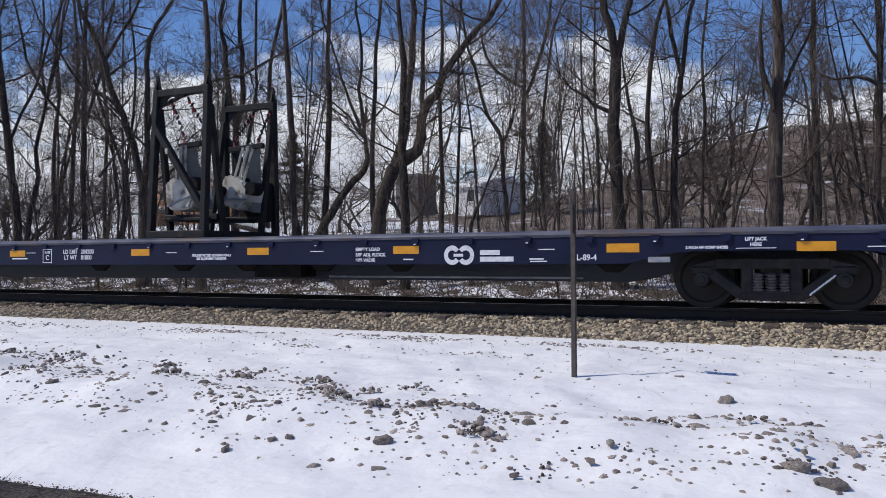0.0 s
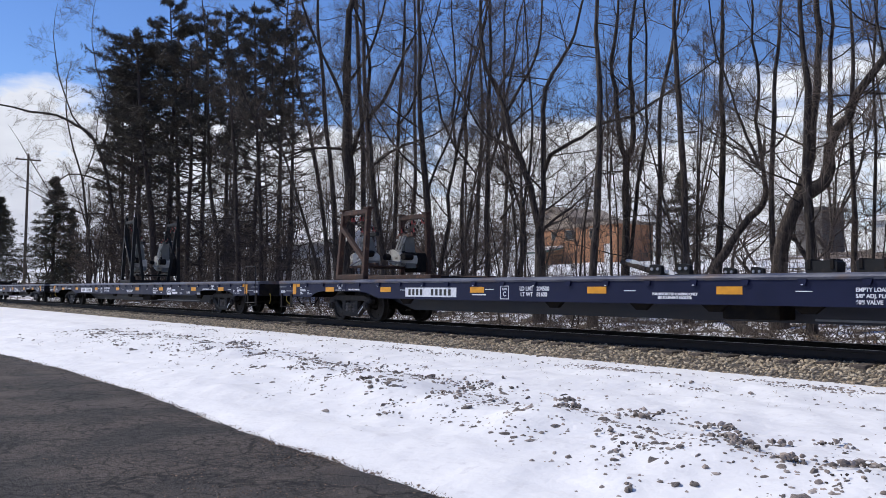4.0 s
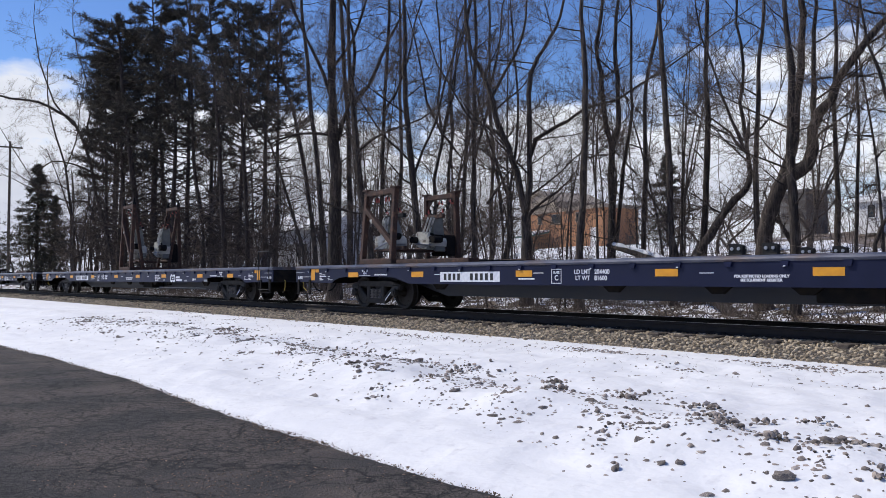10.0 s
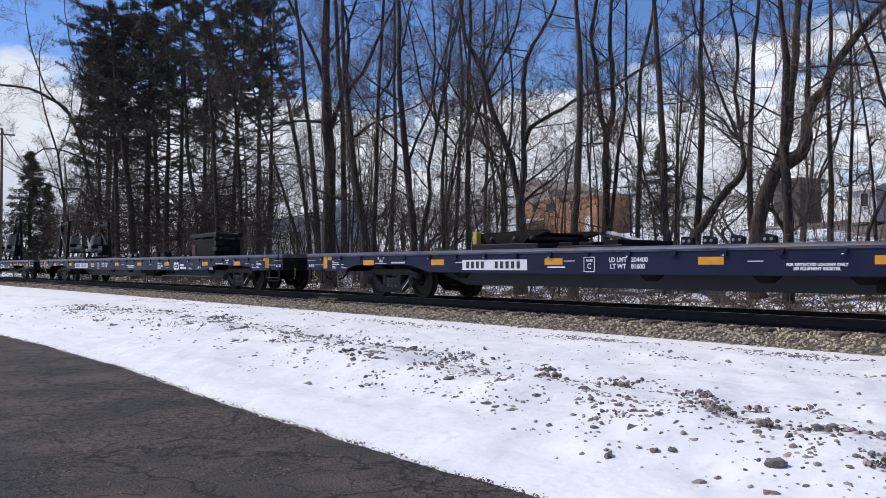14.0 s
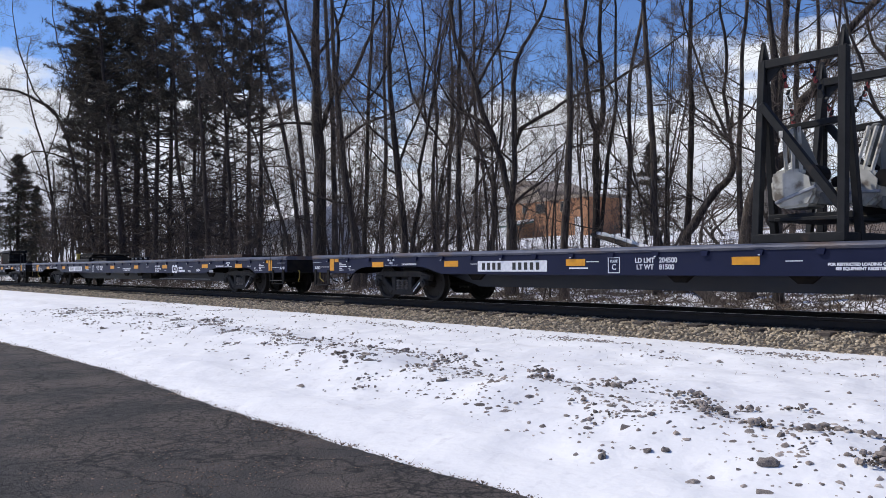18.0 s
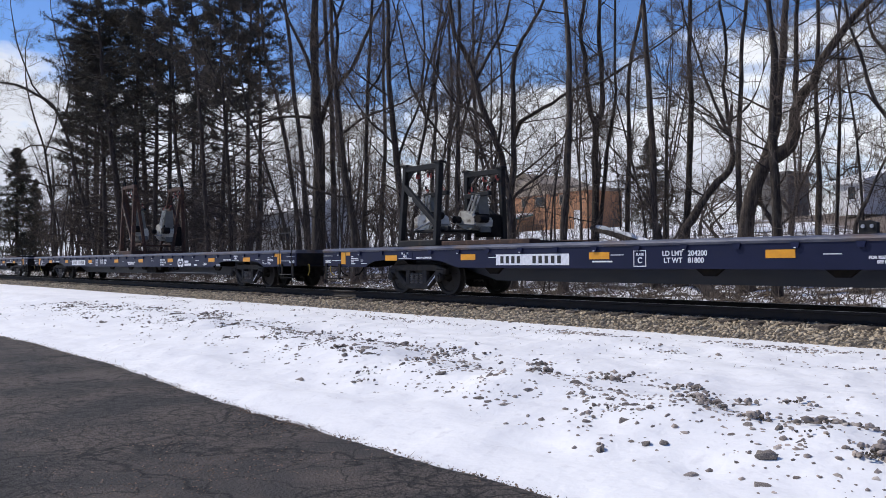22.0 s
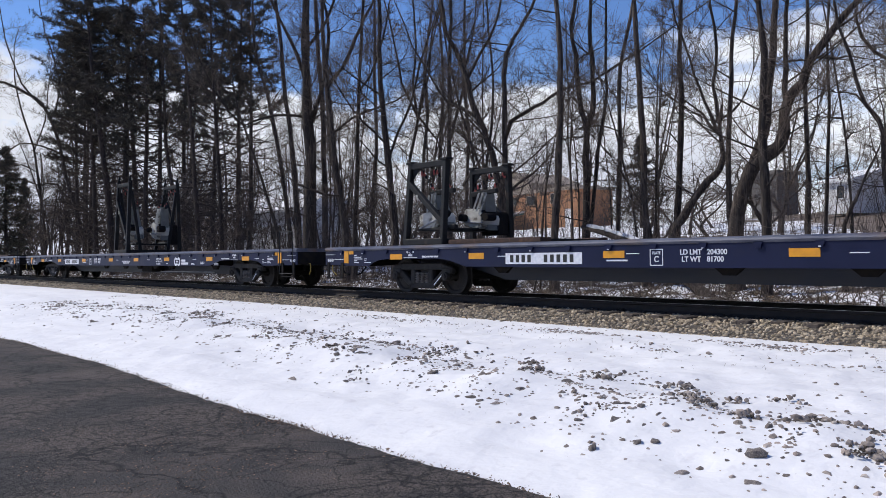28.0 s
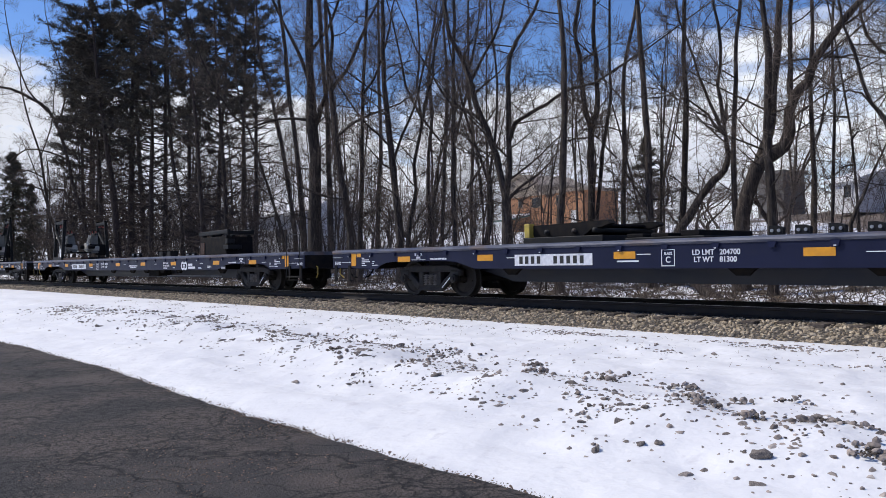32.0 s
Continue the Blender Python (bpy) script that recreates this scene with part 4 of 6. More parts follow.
def build_low_fixture():
    f = thing("blade_saddle", pose(0, 0, 0), "low dark steel saddle fixture lying on the deck", "steel fixture", "saddles on the train")
    bm = bmesh.new()
    for y in (-1.0, 1.0):
        add_beam(bm, (-1.0, y, .06), (1.0, y, .06), .14, .12, bev=.01)
    for x in (-.9, -.3, .3, .9):
        add_beam(bm, (x, -1.0, .07), (x, 1.0, .07), .12, .10, bev=.01)
    part("base_frame", bm, BLACKSTEEL, f)
    bm = bmesh.new()
    add_prism(bm, [(-.85, .12), (-.95, .30), (-.88, .36), (.95, .40), (1.05, .34), (.85, .28), (.6, .25), (.4, .12)], -.9, -.72)
    add_prism(bm, [(-.85, .12), (-.95, .30), (-.88, .36), (.95, .40), (1.05, .34), (.85, .28), (.6, .25), (.4, .12)], .62, .80)
    add_box(bm, -.9, .7, -.75, .65, .30, .345, bev=.01)
    part("saddle_plate", bm, UNDER, f, "dark tilted saddle plates")
    bm = bmesh.new()
    add_box(bm, -1.02, -.88, -1.02, -.86, .12, .40, bev=.01)
    part("end_marker", bm, HOSEYELLOW, f, "small yellow end marker")
    bm = bmesh.new()
    for x in (-.5, .2, .7):
        add_cyl(bm, (x, -.95, .22), (x, .8, .22), .05, n=10)
    part("cross_tube", bm, BLACKSTEEL, f, smooth=True)
    return f


def build_block():
    f = thing("clamp_block", pose(0, 0, 0), "large dark steel clamp block with a brown side panel", "steel fixture", "blocks on the train")
    bm = bmesh.new()
    add_box(bm, -.95, 1.0, -.95, .0, .0, .60, bev=.02)
    part("body", bm, UNDER, f)
    bm = bmesh.new()
    add_box(bm, -.92, -.62, -.975, -.952, .03, .42)
    part("side_panel", bm, RUST, f, "rust-brown access panel")
    bm = bmesh.new()
    for y in (-.9, -.06):
        add_beam(bm, (-1.10, y, .72), (1.10, y, .76), .12, .13, bev=.012)
    for x in (-1.0, 1.05):
        add_beam(bm, (x, -.95, .72), (x, .0, .72), .10, .12, bev=.012)
    part("top_frame", bm, BLACKSTEEL, f)
    bm = bmesh.new()
    for x in (-.88, -.2, .9):
        for y in (-.85, -.12):
            add_beam(bm, (x, y, .59), (x, y, .70), .14, .12, bev=.01)
    part("stub_post", bm, BLACKSTEEL, f)
    bm = bmesh.new()
    add_box(bm, .85, 1.20, -.99, -.5, .18, .32, bev=.01)
    add_box(bm, .95, 1.12, -.97, -.7, .36, .52, bev=.01)
    part("end_bracket", bm, BLACKSTEEL, f)
    return f


def build_chock():
    f = thing("deck_chock", pose(0, 0, 0), "small black steel chock bolted on the deck", "chock", "chocks on the train")
    bm = bmesh.new()
    add_box(bm, -.14, .14, -.10, .10, 0, .02, bev=.004)
    add_prism(bm, [(-.12, .02), (.12, .02), (.12, .16), (.02, .19), (-.12, .19)], -.05, .05)
    part("body", bm, BLACKSTEEL, f)
    bm = bmesh.new()
    for x in (-.06, .06):
        add_cyl(bm, (x, -.07, .11), (x, .07, .11), .028, n=8)
    part("pin", bm, GALV, f, "bright steel pins")
    return f


def build_stop():
    f = thing("deck_stop", pose(0, 0, 0), "squat dark steel stop block with a bent lip", "stop block", "stops on the train")
    bm = bmesh.new()
    add_prism(bm, [(-.23, 0), (.23, 0), (.24, .15), (.20, .18), (-.20, .18), (-.24, .15)], -.13, .13)
    part("body", bm, BLACKSTEEL, f)
    bm = bmesh.new()
    add_box(bm, -.20, -.14, -.145, .145, .05, .20, bev=.008)
    add_box(bm, .14, .20, -.145, .145, .05, .20, bev=.008)
    part("lip", bm, UNDER, f)
    return f


def build_flat():
    f = thing("flat_fixture", pose(0, 0, 0), "low dark steel tray lying flat on the deck", "steel fixture", "trays on the train")
    bm = bmesh.new()
    add_box(bm, -.80, .80, -.95, .95, 0, .05, bev=.01)
    part("tray", bm, BLACKSTEEL, f)
    for x in (-.62, -.1, .5):
        bm = bmesh.new()
        add_box(bm, x - .18, x + .18, -.9, .8, .05, .12 + .03 * (x > 0), bev=.015)
        part("tray_pad", bm, UNDER, f)
    return f


def build_plate():
    f = thing("deck_plate", pose(0, 0, 0), "long flat rust-brown steel beam lying on the deck", "steel beam", "beams on the train")
    bm = bmesh.new()
    add_box(bm, -1.35, 1.35, -1.22, -.9, 0, .10, bev=.01)
    part("near_flange", bm, RUST, f)
    bm = bmesh.new()
    add_box(bm, -1.35, 1.35, .55, .85, 0, .10, bev=.01)
    part("far_flange", bm, RUST, f)
    for x in (-1.2, 0, 1.2):
        bm = bmesh.new()
        add_box(bm, x - .08, x + .08, -.902, .552, .01, .07)
        part("spacer", bm, BLACKSTEEL, f)
    return f


rack_black, rack_rust = build_rack(BLACKSTEEL, "black"), build_rack(RUST, "rust-brown")
low_black, low_rust = build_rack(BLACKSTEEL, "black", 1.88, False), build_rack(RUST, "rust-brown", 1.88, False)
saddle, block, chock, plate, flat, stop = build_low_fixture(), build_block(), build_chock(), build_plate(), build_flat(), build_stop()
used = set()


def take(ob):
    if ob.name in used:
        return copy_thing(ob, pose(0, 0, 0))
    used.add(ob.name)
    return ob


RUSTY = (2, 5, 6, 12)
for k in range(0, 20):
    if k % 3 == 0:
        lay(take(rack_rust if k in RUSTY else rack_black), k, -.22)
    elif k % 3 == 1:
        lay(take(saddle), k, -6.05)
        lay(take(flat), k, -3.85)
        for x in (-2.3, -1.85, -1.3, -.72):
            lay(take(chock), k, x)
        lay(take(plate), k, 9.2)
    else:
        lay(take(block), k, 7.0)
        for y in (-1.12, 1.12):
            for x in (3.2, 3.95):
                lay(take(stop), k, x, y)
            for x in (.2, .78):
                lay(take(chock), k, x, y)
        lay(take(low_rust if k in RUSTY else low_black), k, -9.75)
        lay(take(plate), k, -7.55)

# ---- trees ----
class Limbs:
    """Collects tapered tubes and writes them as one mesh."""

    def __init__(self):
        self.lots = {}

    def tube(self, pts, radii, sides):
        self.lots.setdefault((len(pts), sides), []).append((pts, radii))

    def join(self, other):
        for key, lot in other.lots.items():
            self.lots.setdefault(key, []).extend(lot)

    def mesh(self, name, mat, parent, label="", smooth=True):
        vs, fs, base = [], [], 0
        for (k, sides), lot in self.lots.items():
            pts = np.array([p for p, _ in lot], dtype=float)
            rad = np.array([r for _, r in lot], dtype=float)
            t = np.gradient(pts, axis=1)
            t /= np.linalg.norm(t, axis=2)[..., None] + 1e-9
            steep = np.abs(t[:, :1, 2:]) > 0.8
            ref = np.where(steep, np.array([0.31, 0.87, 0.2]), np.array([0, 0, 1.0]))
            a = np.cross(t, np.broadcast_to(ref, t.shape))
            a /= np.linalg.norm(a, axis=2)[..., None] + 1e-9
            b = np.cross(t, a)
            ang = np.arange(sides) * 2 * math.pi / sides
            ring = a[:, :, None] * np.cos(ang)[:, None] + b[:, :, None] * np.sin(ang)[:, None]
            vs.append((pts[:, :, None] + ring * rad[:, :, None, None]).reshape(-1, 3))
            i = np.arange(sides)
            j = (i + 1) % sides
            one = np.concatenate([np.stack([q * sides + i, q * sides + j, (q + 1) * sides + j, (q + 1) * sides + i], 1) for q in range(k - 1)])
            fs.append((one[None] + (np.arange(len(lot)) * k * sides)[:, None, None]).reshape(-1, 4) + base)
            base += len(lot) * k * sides
        return mesh_np(name, np.concatenate(vs), np.concatenate(fs), mat, parent, label, smooth)


def grow(rnd, start, way, length, wobble, n, rise=0.0):
    p, d, pts = Vector(start), Vector(way).normalized(), [tuple(start)]
    for _ in range(n):
        d = (d + Vector((rnd.gauss(0, wobble), rnd.gauss(0, wobble), rnd.gauss(0, wobble) + rise))).normalized()
        p = p + d * (length / n)
        pts.append(tuple(p))
    return pts, d


def branch(rnd, limbs, twigs, start, way, length, r, level, wobble=0.15, rise=0.04, deepest=4):
    n = {1: 8, 2: 5, 3: 3, 4: 2}[level]
    pts, _ = grow(rnd, start, way, length, wobble + .03 * level, n, rise)
    least = {1: .013, 2: .0090, 3: .0060, 4: .0040}[level]
    radii = [max(r * (1 - 0.8 * i / n), least * (1 - .3 * i / n)) for i in range(n + 1)]
    (limbs if level < 2 else twigs).tube(pts, radii, 6 if level == 1 else (4 if level == 2 else 3))
    if level >= deepest or length < 0.25:
        return
    count = {1: 10, 2: 6, 3: 3}[level]
    for i in range(count):
        f = 0.12 + 0.85 * (i + rnd.random()) / count
        k = min(int(f * n), n - 1)
        a, b = Vector(pts[k]), Vector(pts[k + 1])
        p = a.lerp(b, f * n - k)
        d = (b - a).normalized()
        side = d.cross(Vector((rnd.gauss(0, 1), rnd.gauss(0, 1), rnd.gauss(0, 1)))).normalized()
        nd = (d * rnd.uniform(0.3, 0.9) + side * rnd.uniform(0.5, 1.0) + Vector((0, 0, 0.15))).normalized()
        branch(rnd, limbs, twigs, p, nd, length * rnd.uniform(0.32, 0.62) * (1.1 - 0.4 * f), max(r * (1 - 0.75 * f) * 0.55, 0.004), level + 1, wobble, rise, deepest)


def trunk_line(rnd, kind, height):
    n = 12
    pts, _ = grow(rnd, (0, 0, -0.3), (rnd.gauss(0, .02), rnd.gauss(0, .02), 1), height, {"pine": .025, "tall": .045, "thin": .06}.get(kind, 0.07), n, 0.02)
    return pts


def build_tree(kind, seed, r0=0.17, height=15.0, deepest=4):
    """A bare broad-leaved tree: a tapered trunk, limbs and a crown of fine twigs."""
    rnd = random.Random(seed)
    tree = thing("bare_tree", pose(0, 0, 0), "leafless grey-brown broad-leaved tree at the wood's edge", "tree", "trees behind the track")
    limbs, twigs, trunk = Limbs(), Limbs(), Limbs()
    slim = 0.74
    lines = [trunk_line(rnd, kind, height)]
    n = len(lines[0]) - 1

    def radii(r, k):
        out = [r * slim * (1 - 0.78 * i / k) for i in range(k + 1)]
        out[0] *= 1.5
        return out

    if kind in ("fork", "spread"):
        k = {"fork": 4, "spread": 3}[kind]
        low = lines[0][:k + 1]
        trunk.tube(low, [r0 * slim * (1.5 if i == 0 else 1.05 - 0.05 * i) for i in range(k + 1)], 9)
        lines = []
        for q in range(2 if kind != "spread" else 4):
            a = rnd.uniform(0, 6.28) if kind != "fork" else q * 3.14 + rnd.uniform(-.4, .4)
            s = 0.20 if kind == "fork" else 0.38
            pts, _ = grow(rnd, low[-1], (s * math.cos(a), s * math.sin(a), 1), height * (1 - k / n), 0.13 if kind == "spread" else 0.09, 9, 0.03)
            lines.append(pts)
            trunk.tube(pts, [r0 * slim * 0.78 * (1 - 0.82 * i / 9) for i in range(10)], 8)
    else:
        trunk.tube(lines[0], radii(r0, n), 9)
    total = {"tall": 16, "fork": 10, "spread": 8, "thin": 13}[kind]
    for pts in lines:
        m = len(pts) - 1
        for i in range(total):
            f = rnd.uniform(0.12 if len(lines) > 1 else 0.2, 0.97)
            k = min(int(f * m), m - 1)
            p = Vector(pts[k]).lerp(Vector(pts[k + 1]), f * m - k)
            a = rnd.uniform(0, 6.28)
            up = rnd.uniform(-0.2, 0.8)
            ln = (height * 0.20 if kind != "thin" else height * 0.12) * (1.15 - 0.75 * f) * rnd.uniform(0.5, 1.55)
            branch(rnd, limbs, twigs, p, (math.cos(a), math.sin(a), up), ln, r0 * 0.30 * (1.1 - 0.8 * f), 1, deepest=deepest)
    trunk.join(limbs)
    trunk.mesh("trunk", BARK, tree)
    twigs.mesh("crown", TWIG, tree, "fine bare twigs")
    return tree


def needle_clump(vs, fs, base, rnd, centre, size, count):
    """A tuft of needle fans: thin triangles pointing outward."""
    for _ in range(count):
        d = Vector((rnd.gauss(0, 1), rnd.gauss(0, 1), rnd.gauss(0, .8))).normalized()
        s = d.cross(Vector((rnd.gauss(0, 1), rnd.gauss(0, 1), rnd.gauss(0, 1)))).normalized()
        p = Vector(centre) + d * size * rnd.uniform(0, .35)
        q = p + d * size * rnd.uniform(.5, 1.0)
        w = size * rnd.uniform(.05, .10)
        vs += [tuple(p - s * w), tuple(p + s * w), tuple(q + s * w * .2), tuple(q - s * w * .2)]
        fs.append((base, base + 1, base + 2, base + 3))
        base += 4
    return base


def build_pine(seed, height=18.0, r0=0.26, bare=0.55):
    rnd = random.Random(seed)
    tree = thing("pine_tree", pose(0, 0, 0), "tall dark pine with a bare lower trunk", "pine tree", "pines behind the track")
    trunk, limbs = Limbs(), Limbs()
    pts = trunk_line(rnd, "pine", height)
    n = len(pts) - 1
    trunk.tube(pts, [r0 * (1.3 if i == 0 else 1 - 0.82 * i / n) for i in range(n + 1)], 9)
    vs, fs, base = [], [], 0
    for i in range(92):
        f = 0.10 + 0.89 * (i / 92)
        k = min(int(f * n), n - 1)
        p = Vector(pts[k]).lerp(Vector(pts[k + 1]), f * n - k)
        a = rnd.uniform(0, 6.28)
        live = f > bare + rnd.uniform(-.08, .08)
        ln = (5.0 * (1.10 - f) ** 0.6 + .2) * rnd.uniform(0.45, 1.2) * (1 if live else 0.75)
        bp, _ = grow(rnd, p, (math.cos(a), math.sin(a), rnd.uniform(-.1, .3)), ln, .09, 5, .03)
        limbs.tube(bp, [max(.045 * (1 - .8 * q / 5), .008) for q in range(6)], 4)
        subs = []
        for q in range(15 if live else 9):
            g = rnd.uniform(.3, 1)
            kk = min(int(g * 5), 4)
            s = Vector(bp[kk]).lerp(Vector(bp[kk + 1]), g * 5 - kk)
            aa = a + rnd.uniform(-1.1, 1.1)
            sp, _ = grow(rnd, s, (math.cos(aa), math.sin(aa), rnd.uniform(-.05, .5)), ln * rnd.uniform(.18, .4), .12, 3, .02)
            limbs.tube(sp, [.012, .01, .008, .004], 3)
            subs.append(sp)
        if live:
            for sp in subs + [bp[1:]]:
                for q in sp[1:]:
                    if rnd.random() < .9:
                        base = needle_clump(vs, fs, base, rnd, q, rnd.uniform(.16, .30), 13)
    trunk.join(limbs)
    trunk.mesh("trunk", BARKDARK, tree)
    mesh_np("crown", vs, fs, NEEDLE, tree, "dark green needle tufts")
    return tree


def build_spruce(seed, height=10.0):
    rnd = random.Random(seed)
    tree = thing("spruce_tree", pose(0, 0, 0), "dark green cone-shaped spruce beside the railway", "spruce tree", "spruces")
    trunk, limbs = Limbs(), Limbs()
    trunk.tube([(0, 0, -.3), (0, 0, height * .5), (0, 0, height)], [.16, .09, .015], 8)
    vs, fs, base = [], [], 0
    for i in range(150):
        f = (i + rnd.random()) / 150
        z = height * (.06 + .93 * f)
        a = rnd.uniform(0, 6.28)
        ln = (height * .27 * (1 - f) ** .9 + .12) * rnd.uniform(.75, 1.15)
        bp, _ = grow(rnd, (0, 0, z), (math.cos(a), math.sin(a), -.12), ln, .06, 5, .03)
        limbs.tube(bp, [.025, .02, .015, .012, .008, .004], 3)
        for q in range(1, 6):
            for _ in range(3):
                c = Vector(bp[q]) + Vector((rnd.gauss(0, .12), rnd.gauss(0, .12), rnd.gauss(-.06, .06))) * (ln * .8)
                base = needle_clump(vs, fs, base, rnd, c, rnd.uniform(.18, .34), 11)
    trunk.join(limbs)
    trunk.mesh("trunk", BARKDARK, tree)
    mesh_np("crown", vs, fs, SPRUCE, tree, "drooping dark needles")
    return tree


PROTO = {"tall": [build_tree("tall", s, .17, 15, 3) for s in (1, 2)], "thin": [build_tree("thin", s, .12, 11, 3) for s in (31, 32)],
         "far": [build_tree(k, s, .15, 13, 3) for k, s in (("tall", 81), ("fork", 82), ("spread", 83), ("spread", 84), ("fork", 85))],
         "pine": [build_pine(61), build_pine(62, 19.5, .26, .56), build_pine(63, 17, .24, .44), build_pine(64, 18.5, .26, .50)], "spruce": [build_spruce(71)]}
PROTO_R = {"tall": .17, "thin": .12, "far": .15, "pine": .26, "spruce": .16}
planted = {}


def plant(kind, x, y, r, lean, turn=None, tall=1.0):
    kinds = PROTO[kind]
    i = planted.get(kind, 0)
    planted[kind] = i + 1
    ob = kinds[i % len(kinds)]
    s = max(.36, min(1.4, .84 * r / PROTO_R[kind]))
    h = tall * (0.95 + .1 * math.sin(x * 7.3))
    turn = (x * 137.0) % 360 if turn is None else turn
    m = Matrix.Translation((x, y, ground_z(x, y))) @ pose(0, 0, 0, 0, lean, 0) @ pose(0, 0, 0, 0, 0, turn)
    if i >= len(kinds):
        ob = copy_thing(ob, m)
    ob.matrix_basis = m @ Matrix.Diagonal((s, s, h, 1))
    return ob


TREE_LABELS = {"straight": "tall straight leafless tree with grey-brown bark and short side twigs", "leaning": "leafless tree with a slim leaning grey-brown trunk",
               "bent": "thick dark tree trunk bent sideways low over the ground", "crooked": "crooked leafless tree with a knotted trunk and fanned limbs",
               "forked": "leafless tree whose trunk forks into upright stems", "spreading": "leafless tree with long dark spreading limbs",
               "great": "thick old leafless tree with a heavy grey-brown trunk"}


def smooth_line(rnd, pts, per=2, wander=.05):
    """A rounded line through (right, up) points, with a little sway to and fro."""
    p = [Vector((u, 0, z)) for u, z in pts]
    p = [p[0] * 2 - p[1]] + p + [p[-1] * 2 - p[-2]]
    out, sway = [], 0.0
    for i in range(1, len(p) - 2):
        for q in range(per):
            t = q / per
            v = .5 * (2 * p[i] + (p[i + 1] - p[i - 1]) * t + (2 * p[i - 1] - 5 * p[i] + 4 * p[i + 1] - p[i + 2]) * t * t + (3 * p[i] - 3 * p[i + 1] + p[i + 2] - p[i - 1]) * t ** 3)
            sway += rnd.gauss(0, wander)
            out.append((v.x + rnd.gauss(0, wander * .35), sway, v.z))
    out.append((p[-2].x, sway, p[-2].z))
    return out


def sprout(rnd, limbs, twigs, start, way, length, r, level, deepest):
    """One limb with its side shoots, down to fine twigs."""
    n = (7, 5, 3, 2)[level - 1]
    pts, _ = grow(rnd, start, way, length, .075 + .03 * level, n, .055)
    least = (.009, .0062, .0046, .0036)[level - 1]
    (limbs if level < 2 else twigs).tube(pts, [max(r * (1 - .8 * i / n), least * (1 - .35 * i / n)) for i in range(n + 1)], (6, 4, 3, 3)[level - 1])
    if level >= deepest or length < .22:
        return
    for i in range((8, 5, 2)[level - 1]):
        f = .12 + .86 * rnd.random()
        k = min(int(f * n), n - 1)
        a, b = Vector(pts[k]), Vector(pts[k + 1])
        d = (b - a).normalized()
        side = d.cross(Vector((rnd.gauss(0, 1), rnd.gauss(0, 1), rnd.gauss(0, 1)))).normalized()
        sprout(rnd, limbs, twigs, a.lerp(b, f * n - k), d * rnd.uniform(.35, .95) + side * rnd.uniform(.5, 1.0) + Vector((0, 0, .12)), length * rnd.uniform(.36, .78) * (1.1 - .45 * f), max(r * (1 - .75 * f) * .5, .004), level + 1, deepest)


def shaped_tree(kind, x, y, turn, *stems):
    """A bare tree whose stems follow the given (right, up) bends, as seen from the road; each stem begins with its radius."""
    rnd = random.Random(int(x * 100) * 7 + int(y * 10))
    tree = thing("bare_tree", pose(x, y, ground_z(x, y), 0, 0, turn), TREE_LABELS[kind], "tree", "trees behind the track")
    trunk, twigs = Limbs(), Limbs()
    for i, (r, *pts) in enumerate(stems):
        line = smooth_line(rnd, pts, 2, .03 if i == 0 else .06)
        r *= .92
        high = pts[-1][1] > 6.5
        if high:                          # the crown goes on above
            d = Vector(line[-1]) - Vector(line[-3])
            more, _ = grow(rnd, line[-1], (d.x * .8, d.y, abs(d.z) + .1), 4.5 + 12 * r, .09, 6, .06)
            line = line + more[1:]
        n = len(line) - 1
        ends = i > 0 or len(stems) == 1
        end = .18 if high else (.10 if ends else (.30 if kind == "crooked" else .75))
        radii = [max(r * (1 - (1 - end) * (j / n) ** 1.15) * (1 + .06 * rnd.gauss(0, 1)), .011) for j in range(n + 1)]
        if i == 0:
            radii[0] *= 1.45
            if n > 3:
                radii[1] *= 1.12
        trunk.tube(line, radii, 10 if r > .09 else 7)
        run = sum((Vector(q) - Vector(p)).length for p, q in zip(line, line[1:]))
        upright = kind == "straight"
        full = 1.6 if x < -20 else (.8 if x > -14 else 1.0)
        count = int(run * full * (1.15 if upright else .86)) + 2
        for q in range(count):
            f = .98 * (q + rnd.random()) / count
            k = min(int(f * n), n - 1)
            p = Vector(line[k]).lerp(Vector(line[k + 1]), f * n - k)
            if (i == 0 and p.z < 1.7) or (p.z > 8.5 and x > -20 and rnd.random() < .45):
                continue
            a = rnd.uniform(0, 6.28)
            size = (rnd.uniform(.5, 2.0) if upright or p.z > 8 else rnd.uniform(.8, 3.3)) * (1.0 if r > .06 else .75)
            if rnd.random() < .12:
                size *= 1.5
            sprout(rnd, trunk, twigs, p, (math.cos(a), math.sin(a), rnd.uniform(-.15, .9)), size, min(radii[k] * .38, .008 + .009 * size), 1, 4 if size > .9 else 3)
        if ends and not high:             # a spray of shoots at the stem's end
            d = (Vector(line[-1]) - Vector(line[-3])).normalized()
            for _ in range(3):
                sprout(rnd, trunk, twigs, line[-1], d + Vector((rnd.gauss(0, .35), rnd.gauss(0, .35), rnd.gauss(.1, .3))), rnd.uniform(1.2, 2.4), max(radii[-1] * .8, .012), 1, 4)
    trunk.mesh("trunk", BARK, tree)
    twigs.mesh("crown", TWIG, tree, "fine bare twigs")
    return tree


